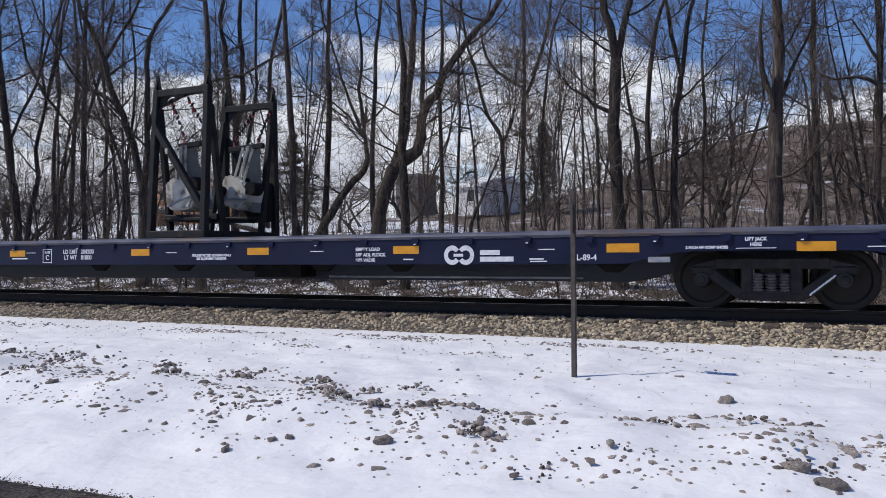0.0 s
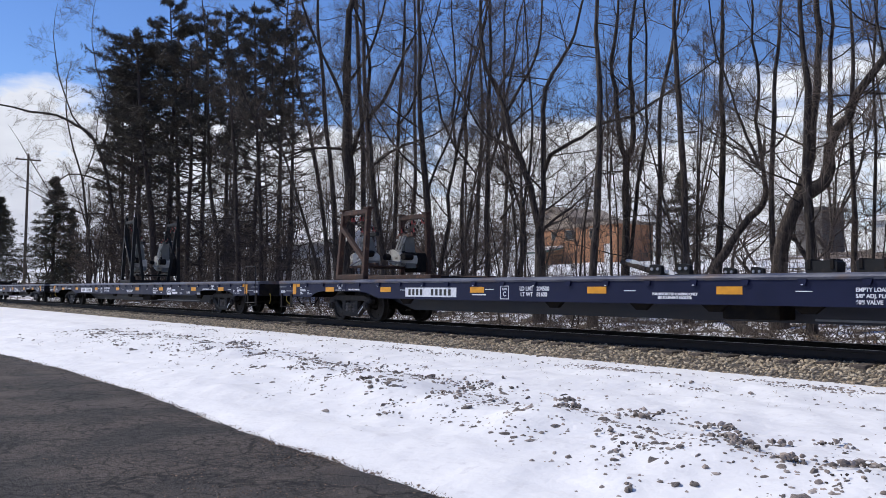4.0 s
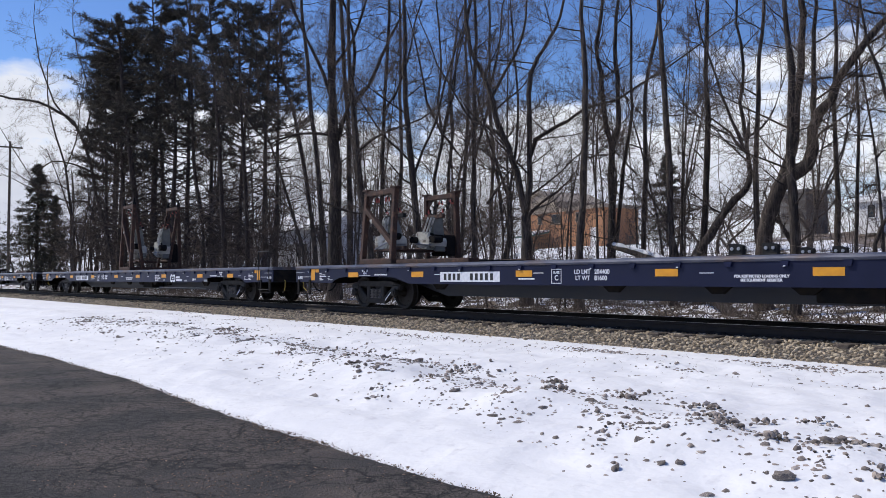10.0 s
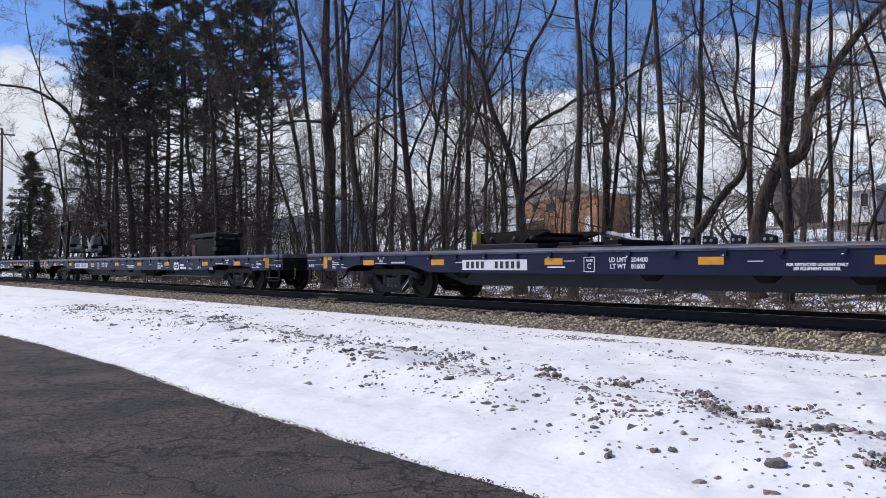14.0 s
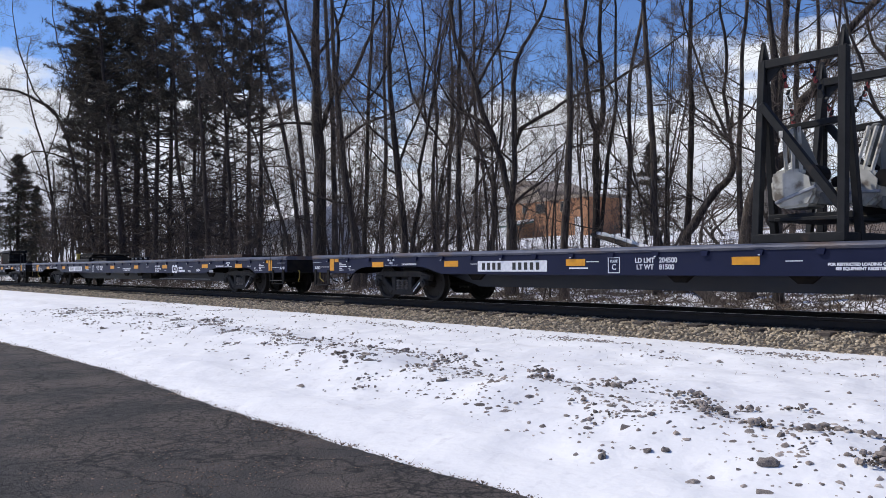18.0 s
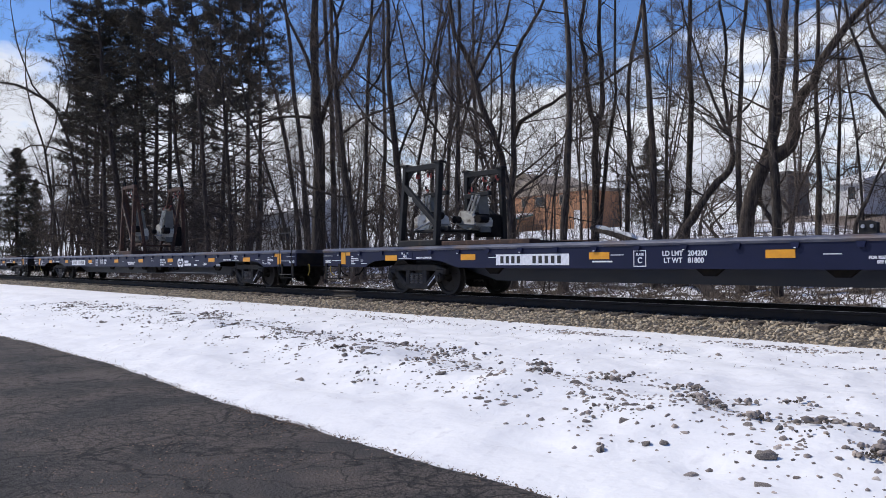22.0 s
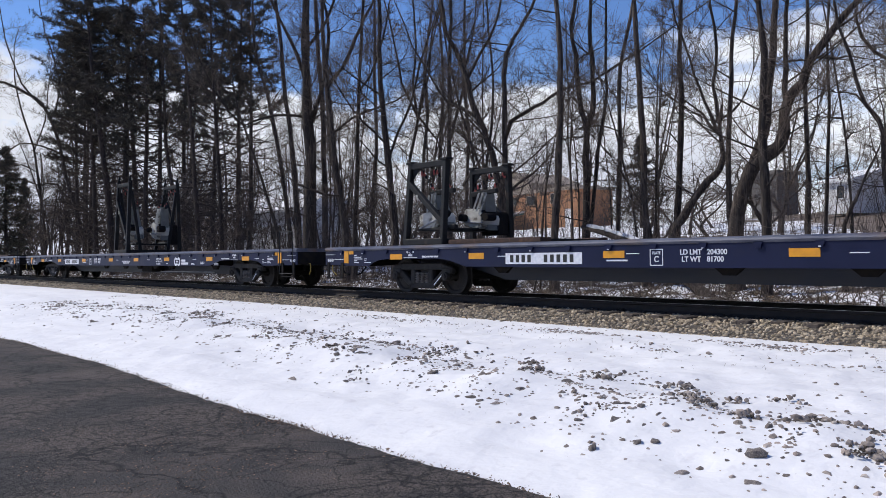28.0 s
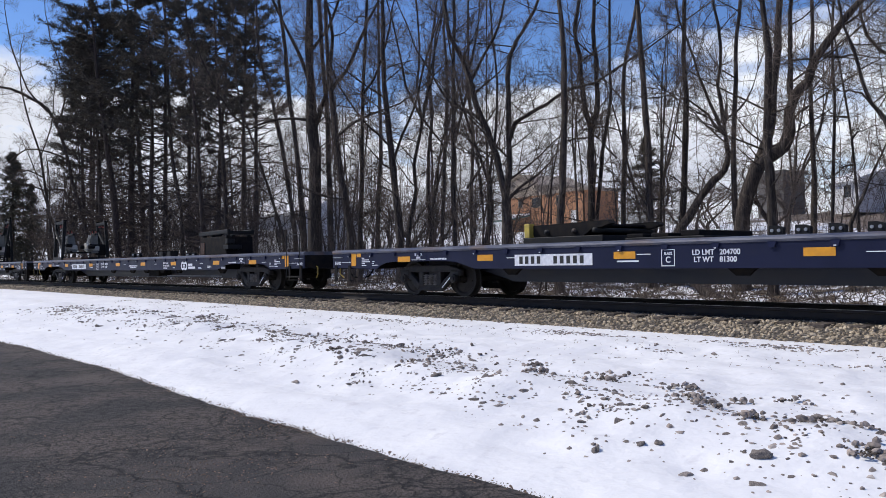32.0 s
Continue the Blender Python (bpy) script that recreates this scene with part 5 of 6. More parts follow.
# the trees along the wood's edge, each with its own bends
shaped_tree("straight", -11.4, 24.0, 25, (.10, (0, -0.3), (0, 1.1), (.03, 2.6), (0, 4.0), (-.02, 5.5), (.06, 7.0), (.03, 8.7)))
shaped_tree("straight", -9.8, 18.6, 28, (.14, (0, -0.3), (0, 1.4), (-.04, 2.4), (-.08, 3.3), (-.09, 4.0), (-.04, 5.0), (-.03, 5.8), (-.10, 6.7), (-.17, 7.6)))
shaped_tree("bent", -11.2, 19.6, 30, (.22, (0, -0.3), (0, 1.4), (.17, 2.4), (.42, 3.1), (.76, 3.4), (1.06, 3.6), (1.18, 4.0), (1.22, 4.5), (1.36, 4.9), (1.63, 5.2), (1.79, 5.7), (2.15, 6.2), (2.53, 6.7), (3.04, 7.2)), (.15, (.45, 3.1), (.64, 3.7), (.78, 4.3), (.87, 5.2), (.95, 6.1), (.99, 6.9), (.97, 7.9)), (.08, (1.24, 4.7), (1.25, 5.6), (1.25, 6.5), (1.34, 7.6)))
shaped_tree("straight", -12.1, 21.0, 30, (.11, (0, -0.3), (0, 1.4), (-.08, 2.2), (-.07, 3.2), (-.05, 3.9), (-.01, 5.0), (.04, 6.3), (.15, 7.4), (.22, 8.5)))
shaped_tree("crooked", -13.5, 20.2, 34, (.15, (0, -0.3), (0, 1.3), (.31, 1.9), (.69, 2.5), (1.00, 2.9), (1.30, 3.2), (1.39, 3.6), (1.35, 4.0), (1.30, 4.4), (1.38, 5.0)), (.05, (1.29, 4.2), (.89, 4.8), (.41, 5.2), (-.20, 5.5)), (.05, (1.26, 4.3), (.94, 5.2), (.65, 6.0), (.43, 6.8), (.16, 7.6)), (.06, (1.31, 4.6), (1.17, 5.6), (1.25, 6.6), (1.08, 7.8)), (.04, (1.33, 4.6), (1.91, 5.1), (2.21, 5.9)))
shaped_tree("straight", -14.2, 21.5, 34, (.12, (0, -0.3), (0, 1.3), (.09, 2.7), (.15, 4.2), (.19, 5.4), (.14, 6.7), (.18, 8.1), (.19, 9.1)))
shaped_tree("straight", -14.2, 20.0, 35, (.13, (0, -0.3), (0, 1.4), (-.05, 2.9), (-.09, 4.3), (-.16, 5.8), (-.23, 7.0), (-.30, 8.3), (-.32, 8.9)))
shaped_tree("leaning", -17.5, 23.0, 37, (.11, (0, -0.3), (0, 1.3), (.05, 3.0), (.10, 4.8), (.07, 5.9), (.13, 7.1), (.37, 8.2), (.60, 9.4), (.72, 10.1)))
shaped_tree("leaning", -15.1, 21.5, 35, (.08, (0, -0.3), (0, 1.3), (-.36, 2.4), (-.78, 3.1), (-1.20, 3.8)))
shaped_tree("forked", -18.1, 22.0, 39, (.16, (0, -0.3), (0, 1.4), (.07, 2.9), (.04, 4.0), (.08, 5.1)), (.11, (.08, 5.0), (-.07, 5.6), (-.21, 6.6), (-.28, 7.5), (-.43, 8.5), (-.27, 9.5), (-.19, 10.2)), (.11, (.08, 5.0), (.23, 5.5), (.31, 6.1), (.24, 7.3), (.18, 8.3), (.26, 9.4), (.34, 10.2)), (.08, (.17, 1.7), (.39, 3.7), (.53, 4.8), (.73, 6.3), (.70, 7.5), (.75, 9.4)))
shaped_tree("straight", -16.4, 18.5, 42, (.14, (0, -0.3), (0, 1.6), (.12, 3.1), (.18, 4.6), (.23, 6.1), (.20, 7.6), (.12, 8.7), (.13, 9.3)))
shaped_tree("spreading", -19.1, 19.0, 45, (.22, (0, -0.3), (0, 1.5), (-.01, 2.9)), (.13, (-.01, 2.9), (-.19, 3.8), (-.46, 4.8), (-.73, 5.5), (-.97, 6.2), (-1.19, 7.0), (-1.46, 7.7), (-1.74, 8.3), (-1.92, 9.0), (-1.97, 10.0)), (.12, (-.01, 2.9), (.12, 3.8), (.13, 4.7), (.13, 5.7), (.10, 6.8), (.18, 7.5), (.43, 8.0), (.80, 8.6), (1.12, 9.3)), (.08, (.11, 4.8), (.37, 5.4), (.82, 5.7), (1.37, 6.0), (1.83, 6.3), (2.37, 6.5), (2.91, 6.6)), (.06, (.01, 2.8), (.45, 3.3), (1.00, 3.7), (1.45, 4.1), (1.73, 4.5), (2.27, 4.9)), (.06, (-.68, 5.4), (-1.28, 5.9), (-1.75, 6.1), (-2.11, 6.6)), (.06, (-1.10, 6.8), (-.63, 7.7), (-.17, 8.6), (.02, 9.4)), (.06, (-1.29, 3.3), (-.65, 4.2), (-.24, 4.8)))
shaped_tree("straight", -27.4, 25.0, 48, (.10, (0, -0.3), (0, 1.4), (.04, 3.7), (.12, 5.7), (.02, 7.2), (-.07, 9.0), (-.01, 11.1), (-.05, 13.1)))
shaped_tree("straight", -25.1, 22.0, 49, (.13, (0, -0.3), (0, 1.5), (-.04, 3.6), (.02, 5.4), (.04, 7.0), (.03, 8.9), (.10, 10.2), (.04, 12.1)), (.07, (.02, 5.4), (.43, 6.8), (.67, 8.2), (1.02, 9.8)))
shaped_tree("straight", -30.6, 26.0, 50, (.12, (0, -0.3), (0, 1.4), (.09, 3.9), (.21, 6.1), (.30, 8.0), (.31, 10.0), (.18, 11.6), (.46, 13.8)))
shaped_tree("forked", -24.8, 23.5, 47, (.14, (0, -0.3), (0, 1.3), (.19, 2.4), (.15, 3.3), (.11, 4.2)), (.07, (.13, 3.5), (-.40, 5.2), (-.86, 6.6), (-1.21, 8.2)), (.07, (.13, 4.0), (.42, 5.9), (.50, 7.8), (.32, 9.9)))
shaped_tree("leaning", -24.8, 19.0, 53, (.16, (0, -0.3), (0, 1.8), (-.17, 3.5), (-.29, 5.0), (-.43, 6.3), (-.54, 7.5), (-.58, 8.8), (-.53, 9.9), (-.63, 11.6)), (.06, (-.25, 4.5), (.14, 5.6), (.63, 6.7), (.96, 8.2), (1.39, 9.5)))
shaped_tree("crooked", -26.9, 21.0, 52, (.12, (0, -0.3), (0, 1.6), (.24, 3.0), (.36, 3.7), (.29, 4.7), (.48, 5.6), (.67, 6.7)), (.06, (.65, 6.6), (.44, 8.0), (.61, 9.6), (.50, 11.2)), (.06, (.67, 6.6), (1.07, 8.4), (1.31, 10.1), (1.67, 11.5)), (.06, (.67, 6.6), (.02, 8.0), (-.26, 9.4)), (.06, (.67, 6.6), (1.18, 6.0), (1.65, 5.2), (1.99, 3.7)))
shaped_tree("straight", -28.9, 20.0, 55, (.12, (0, -0.3), (0, 1.8), (.08, 3.9), (.13, 5.8), (.18, 7.5), (.26, 9.4), (.38, 11.4), (.38, 12.8)), (.06, (.20, 7.9), (.66, 8.5), (.97, 9.2), (1.34, 10.7)))
shaped_tree("straight", -33.2, 24.0, 54, (.13, (0, -0.3), (0, 1.6), (.09, 3.9), (.21, 5.8), (.21, 7.8), (.16, 9.5), (.17, 11.7), (.12, 14.5)))
shaped_tree("leaning", -28.1, 19.0, 56, (.17, (0, -0.3), (0, 1.8), (-.18, 3.2), (-.36, 4.4), (-.52, 5.8), (-.63, 6.9), (-.81, 8.5), (-.90, 10.2), (-.94, 12.5)), (.10, (-.77, 7.9), (-.40, 8.4), (.06, 9.1), (.41, 10.0), (.76, 10.7), (1.27, 11.7)), (.06, (-.54, 6.0), (.29, 6.7), (1.21, 7.1), (2.02, 7.4)))
shaped_tree("great", -30.2, 18.6, 58, (.33, (0, -0.3), (0, 1.8), (0, 3.6), (.05, 5.3), (-.09, 6.7), (-.13, 8.4), (-.18, 10.1), (-.13, 12.0), (-.13, 13.0)), (.12, (.01, 6.6), (.34, 7.6), (.63, 8.9), (.82, 10.6)), (.10, (-.13, 8.4), (-.49, 9.6), (-.96, 10.6), (-1.43, 11.6)), (.07, (-.06, 7.0), (-.84, 7.1), (-1.78, 7.0), (-2.72, 6.6)), (.08, (-.16, 9.9), (.59, 10.9), (1.07, 12.1)))
shaped_tree("straight", -36.8, 22.0, 59, (.18, (0, -0.3), (0, 1.8), (-.14, 3.9), (-.28, 5.9), (-.51, 7.9), (-.73, 9.6), (-.87, 11.7), (-1.16, 14.0), (-1.21, 15.1)))
shaped_tree("leaning", -39.4, 23.0, 60, (.16, (0, -0.3), (0, 1.8), (-.30, 4.3), (-.54, 6.1), (-.90, 8.0), (-1.20, 9.5), (-1.56, 10.7), (-1.95, 12.9)))
shaped_tree("straight", -39.0, 25.0, 57, (.21, (0, -0.3), (0, 1.7), (-.03, 4.2), (-.09, 6.4), (-.11, 8.6), (-.36, 11.8), (-.51, 14.9), (-.57, 16.2)))
shaped_tree("leaning", -37.1, 21.0, 61, (.10, (0, -0.3), (0, 1.8), (-.56, 3.9), (-.98, 5.3), (-1.45, 6.8), (-1.95, 8.2)))
shaped_tree("straight", -32.7, 27.0, 50, (.12, (0, -0.3), (0, 1.4), (-.11, 3.7), (-.04, 5.8), (.17, 7.8), (.03, 10.1), (.33, 12.5)))
shaped_tree("leaning", -62.7, 19.5, 73, (.18, (0, -0.3), (0, 2.2), (-.61, 4.9), (-1.22, 7.1), (-1.53, 8.8), (-2.02, 10.6), (-2.77, 12.2), (-3.87, 12.9), (-5.13, 13.5), (-6.90, 13.6)), (.07, (-2.21, 11.0), (-1.65, 12.9), (-1.85, 14.9), (-2.60, 17.3)), (.07, (-1.53, 8.6), (-2.76, 9.1), (-4.22, 9.2), (-5.47, 8.0)), (.07, (-2.77, 12.0), (-4.05, 13.5), (-4.78, 15.5), (-5.14, 16.7)))
shaped_tree("leaning", -78.1, 21.0, 75, (.14, (0, -0.3), (0, 2.4), (-.28, 5.9), (-.61, 8.4), (-.93, 10.7), (-1.74, 13.3), (-2.29, 15.8)), (.06, (-.56, 8.4), (-1.82, 9.1), (-3.14, 8.8)), (.06, (-.84, 10.4), (-.03, 13.0), (.19, 15.5)))
shaped_tree("spreading", -78.4, 23.0, 74, (.14, (0, -0.3), (0, 2.3), (-.24, 5.4), (-.85, 7.4), (-2.33, 7.3)), (.08, (-.57, 6.6), (.45, 9.0), (.21, 12.0), (-.27, 15.1)))
shaped_tree("crooked", -47.4, 20.0, 67, (.21, (0, -0.3), (0, 2.1), (-.07, 4.2)), (.16, (-.07, 4.1), (.48, 4.7), (.84, 5.6), (.90, 8.0)), (.14, (-.07, 4.2), (-.39, 6.3), (-.58, 7.9), (-.71, 11.3), (-.78, 13.6)), (.11, (-.96, 3.4), (-.48, 4.1), (0, 4.2)))
shaped_tree("straight", -10.4, 23.0, 25, (.06, (0, -0.3), (0, 1.4), (.08, 3.1), (.12, 4.8), (.07, 6.5), (.20, 8.3)))
shaped_tree("crooked", -7.6, 20.0, 21, (.07, (0, -0.3), (0, 1.5), (-.07, 2.5), (-.09, 3.2), (-.20, 3.8), (-.42, 4.1), (-.63, 4.7), (-.77, 5.4), (-.99, 6.0), (-1.13, 7.0)), (.04, (-.17, 3.7), (-.63, 4.4), (-1.07, 4.5)), (.04, (-.12, 3.4), (.16, 4.1), (.24, 5.1)))
shaped_tree("leaning", -8.3, 19.3, 24, (.06, (0, -0.3), (0, 1.5), (.25, 2.1), (.46, 2.7), (.71, 3.2), (.97, 4.0)))
shaped_tree("straight", -7.9, 22.0, 20, (.09, (0, -0.3), (0, 1.4), (.01, 2.6), (.02, 3.7), (.07, 4.9), (.08, 6.1), (.06, 7.7), (.06, 8.4)), (.06, (.10, 4.9), (.42, 5.8), (.71, 6.7), (.83, 7.8)), (.05, (.07, 5.2), (-.68, 5.7), (-1.15, 6.6), (-.91, 7.4)))
shaped_tree("leaning", -6.9, 21.0, 18, (.06, (0, -0.3), (0, 1.5), (-.08, 2.4), (-.11, 3.2), (-.02, 4.4), (.09, 5.4), (.24, 6.5), (.47, 7.1), (.69, 7.6)))
shaped_tree("straight", -7.0, 25.0, 16, (.05, (0, -0.3), (0, 1.4), (-.02, 2.9), (-.01, 4.7), (-.05, 6.4), (-.04, 8.2)))
shaped_tree("great", -4.4, 18.8, 14, (.18, (0, -0.3), (0, 1.5), (-.07, 2.8), (-.10, 3.7), (-.08, 4.6), (-.05, 5.2)), (.12, (-.06, 5.2), (-.17, 6.0), (-.35, 6.7), (-.48, 7.2)), (.10, (-.04, 5.2), (.15, 5.9), (.28, 6.6), (.34, 7.1)), (.06, (-.11, 4.0), (-.50, 4.2), (-.75, 4.4), (-1.07, 4.6), (-1.30, 4.9)))
shaped_tree("leaning", -4.1, 19.6, 12, (.10, (0, -0.3), (0, 1.4), (-.05, 2.8), (-.09, 3.5), (-.22, 4.2), (-.36, 4.9), (-.41, 6.0)))
shaped_tree("leaning", -4.0, 21.0, 11, (.09, (0, -0.3), (0, 1.4), (-.13, 2.7), (-.21, 3.9), (-.11, 5.3), (.04, 6.3), (.32, 7.1)))
shaped_tree("forked", -3.4, 20.0, 10, (.10, (0, -0.3), (0, 1.4), (.01, 2.7), (.08, 4.0), (.18, 4.8)), (.06, (.18, 4.8), (.33, 5.9), (.55, 6.7), (.68, 7.2)), (.06, (.18, 4.8), (.01, 5.8), (-.14, 6.7), (-.21, 7.3)))
shaped_tree("straight", -3.2, 23.0, 8, (.06, (0, -0.3), (0, 1.3), (.01, 2.7), (.10, 4.2), (.04, 5.7), (.19, 7.2)), (.03, (.04, 3.0), (.73, 3.7), (1.44, 4.6), (1.86, 5.0)))
shaped_tree("great", -1.1, 18.6, 4, (.19, (0, -0.3), (0, 1.5), (.01, 2.6), (.04, 3.6), (.09, 4.5), (.12, 5.4), (.08, 6.1), (.08, 6.6)), (.08, (0, 3.9), (-.16, 4.5), (-.26, 5.1), (-.23, 5.7), (-.20, 6.4)), (.06, (.15, 4.2), (.39, 4.8), (.66, 5.4), (.88, 6.1)))
shaped_tree("leaning", -2.0, 19.2, 6, (.05, (0, -0.3), (0, 1.4), (.26, 2.3), (.56, 3.1), (.73, 3.7)))
shaped_tree("straight", -0.3, 20.5, 1, (.10, (0, -0.3), (0, 1.4), (-.04, 2.6), (-.06, 3.8), (-.11, 5.1), (-.07, 6.4), (-.07, 6.9)))
shaped_tree("crooked", -0.5, 22.0, 2, (.07, (0, -0.3), (0, 1.3), (.01, 2.8), (-.05, 3.9), (-.12, 4.6), (-.27, 5.2), (-.48, 6.1)))
shaped_tree("crooked", 0.1, 21.5, -0, (.04, (0, -0.3), (0, 1.3), (-.09, 2.1), (-.01, 2.9), (.33, 2.9), (.85, 3.0)))
shaped_tree("spreading", 0.9, 20.0, -2, (.09, (0, -0.3), (0, 1.3), (-.06, 2.2), (0, 3.7), (.02, 5.5), (-.10, 6.5)), (.05, (-.01, 4.3), (-.42, 4.5), (-.86, 4.5), (-1.20, 4.7)), (.04, (.01, 4.8), (-.31, 5.4), (-.52, 5.8), (-.96, 5.7)))

# a stand of pines towards the west, with bare lower trunks
for row in (("pine", -68.9, 21, .24, -1, None, 1.16), ("pine", -76.6, 24, .24, 0, None, 1.2), ("pine", -58.4, 19, .25, -2, None, 1.10), ("pine", -54.3, 18.8, .32, -3, None, 1.12), ("pine", -57.2, 20.5, .34, -1, None, 1.2),
            ("pine", -64.3, 24, .26, -1, None, 1.2), ("pine", -50.2, 19.2, .25, 1, None, 1.12), ("pine", -56.4, 22.5, .24, 0, None, 1.14), ("pine", -57.8, 25, .25, 1, None, 1.16), ("pine", -43.2, 19.5, .20, -1, None, 1.02),
            ("pine", -46.9, 22, .22, 0, None, 1.10), ("pine", -41.3, 20, .17, 1, None, .95), ("pine", -47.3, 24, .22, 1, None, 1.12), ("pine", -51.8, 27, .24, 0, None, 1.12), ("pine", -63.0, 20, .26, 0, None, 1.12), ("pine", -72.0, 22.5, .22, -2, None, 1.05)):
    plant(*row)
for row in (("spruce", -86.6, 19.8, .34, 0, 0, 1.16), ("spruce", -108, 18.8, .30, 0, 40, 1.25), ("spruce", -44.6, 62, .20, 0, 90, .82), ("spruce", -97, 24, .16, 0, 140, .9), ("spruce", -20.8, 62, .16, 0, 10, .85)):
    plant(*row)
slim = random.Random(23)
for i in range(26):
    plant(slim.choice(("thin", "tall", "thin")), round(slim.uniform(-72, 3), 1), round(slim.uniform(19, 27), 1), slim.uniform(.05, .085), slim.uniform(-10, 10), None, slim.uniform(.5, .95))
for x, y, r, lean, h in ((-78, 21, .20, -7, .80), (-83, 24, .22, -4, .85), (-88, 21.5, .18, -8, .70), (-93, 25, .22, -3, .75), (-99, 22, .20, -6, .65), (-74, 26, .20, -3, .9), (-106, 26, .22, 2, .7), (-118, 24, .22, -4, .6)):
    plant("far", x, y, r, lean, None, h)
# more trunks deeper in the wood, thinning out towards the houses
deep = random.Random(17)
for i in range(58):
    x = deep.uniform(-100, -20) if i % 3 else deep.uniform(-20, 6)
    y = deep.uniform(23, 36) if i % 3 else deep.uniform(34, 52)
    if -74 < x < -28 and y > 40:
        y -= 14
    plant("far", round(x, 1), round(y, 1), deep.uniform(.06, .12), deep.uniform(-6, 6), None, deep.uniform(.6, 1.0))
for i in range(34):
    plant("far", round(deep.uniform(-42, 22), 1), round(deep.uniform(72, 125), 1), deep.uniform(.10, .16), deep.uniform(-4, 4), None, deep.uniform(.6, .95))
for i in range(46):
    plant("far", round(deep.uniform(-170, -52), 1), round(deep.uniform(30, 62), 1), deep.uniform(.09, .15), deep.uniform(-6, 6), None, deep.uniform(.5, .8))
for i in range(120):
    y = deep.uniform(27, 56)
    slope = deep.uniform(-3.2, .25)
    if -1.0 < slope < -.74 or -.47 < slope < -.32 or (-1.95 < slope < -1.45 and y < 40):
        continue                          # gaps through which the houses show
    plant("far", round(y * slope, 1), round(y, 1), deep.uniform(.15, .22), deep.uniform(-8, 8), None, deep.uniform(.22, .48))
for i in range(14):
    plant(deep.choice(("far", "tall", "far")), round(deep.uniform(-88, -58), 1), round(deep.uniform(18.5, 30), 1), deep.uniform(.12, .22), deep.uniform(-5, 5), None, deep.uniform(.7, .95))

assert all(planted.get(k, 0) >= len(v) for k, v in PROTO.items())


def build_thicket():
    """Saplings and far trees deeper in the wood, too many to count."""
    rnd = random.Random(5)
    stems, twigs = Limbs(), Limbs()
    for q in range(1250):
        x, y = rnd.uniform(-130, 14), rnd.uniform(19, 62) if rnd.random() < .6 else rnd.uniform(16.5, 24)
        if q < 640 and rnd.random() < .28:
            x, y = rnd.uniform(-78, -36), rnd.uniform(18, 32)
        if q > 1180:
            x, y = rnd.uniform(-32, 26), rnd.uniform(58, 105)
        elif q > 900:
            y = rnd.uniform(34, 78)
            x = -y * rnd.uniform(.95, 2.8)
        elif q > 640:
            x, y = rnd.uniform(-46, 30), rnd.uniform(70, 120)
        if q <= 640 and rnd.random() < (.6 if x > -24 else .3):
            continue
        h, r = 1.8 + 6.2 * rnd.random() ** 1.7, rnd.uniform(.012, .04)
        if q > 640:
            h, r = h * 1.2, r * 1.5
        z = ground_z(x, y)
        pts, _ = grow(rnd, (x, y, z - .2), (rnd.gauss(0, .16), rnd.gauss(0, .16), 1), h, .12, 5, .03)
        stems.tube(pts, [r * (1 - .16 * i) for i in range(6)], 5)
        for _ in range(rnd.randint(9, 15)):
            f = rnd.uniform(.2, 1)
            k = min(int(f * 5), 4)
            p = Vector(pts[k]).lerp(Vector(pts[k + 1]), f * 5 - k)
            a = rnd.uniform(0, 6.28)
            bp, d = grow(rnd, p, (math.cos(a), math.sin(a), rnd.uniform(.3, 1.2)), h * rnd.uniform(.1, .24), .14, 4, .03)
            twigs.tube(bp, [r * .38, r * .30, r * .22, r * .15, r * .06], 3)
            for _ in range(4):
                q = Vector(bp[rnd.randint(1, 4)])
                dd = (d + Vector((rnd.gauss(0, .7), rnd.gauss(0, .7), rnd.gauss(.1, .5)))).normalized()
                cp, _ = grow(rnd, q, dd, h * rnd.uniform(.05, .12), .15, 2)
                twigs.tube(cp, [r * .14, r * .1, r * .05], 3)
    ob = stems.mesh("saplings", BARK, None)
    tagged(ob, "thin grey saplings crowding the wood", "saplings", kind="stuff")
    ob = twigs.mesh("sapling_twigs", TWIG, None)
    tagged(ob, "haze of fine bare twigs in the wood", "twigs", kind="stuff")


def build_brush():
    """Dead stalks and brambles along the far side of the track."""
    rnd = random.Random(6)
    brush = Limbs()
    for _ in range(8000):
        x = 5 - 80 * rnd.random() ** 1.4
        y = 15.3 + 6 * rnd.random() ** 1.5
        z = ground_z(x, y)
        a = rnd.uniform(0, 6.28)
        pts, _ = grow(rnd, (x, y, z - .03), (math.cos(a) * .9, math.sin(a) * .9, rnd.uniform(.15, 1.3)), rnd.uniform(.3, 1.3), .22, 4)
        r = rnd.uniform(.004, .014)
        brush.tube(pts, [r, r * .9, r * .7, r * .5, r * .3], 3)
    ob = brush.mesh("brushwood", TWIG, None)
    tagged(ob, "tangled dead brushwood beyond the track", "brush", kind="stuff")


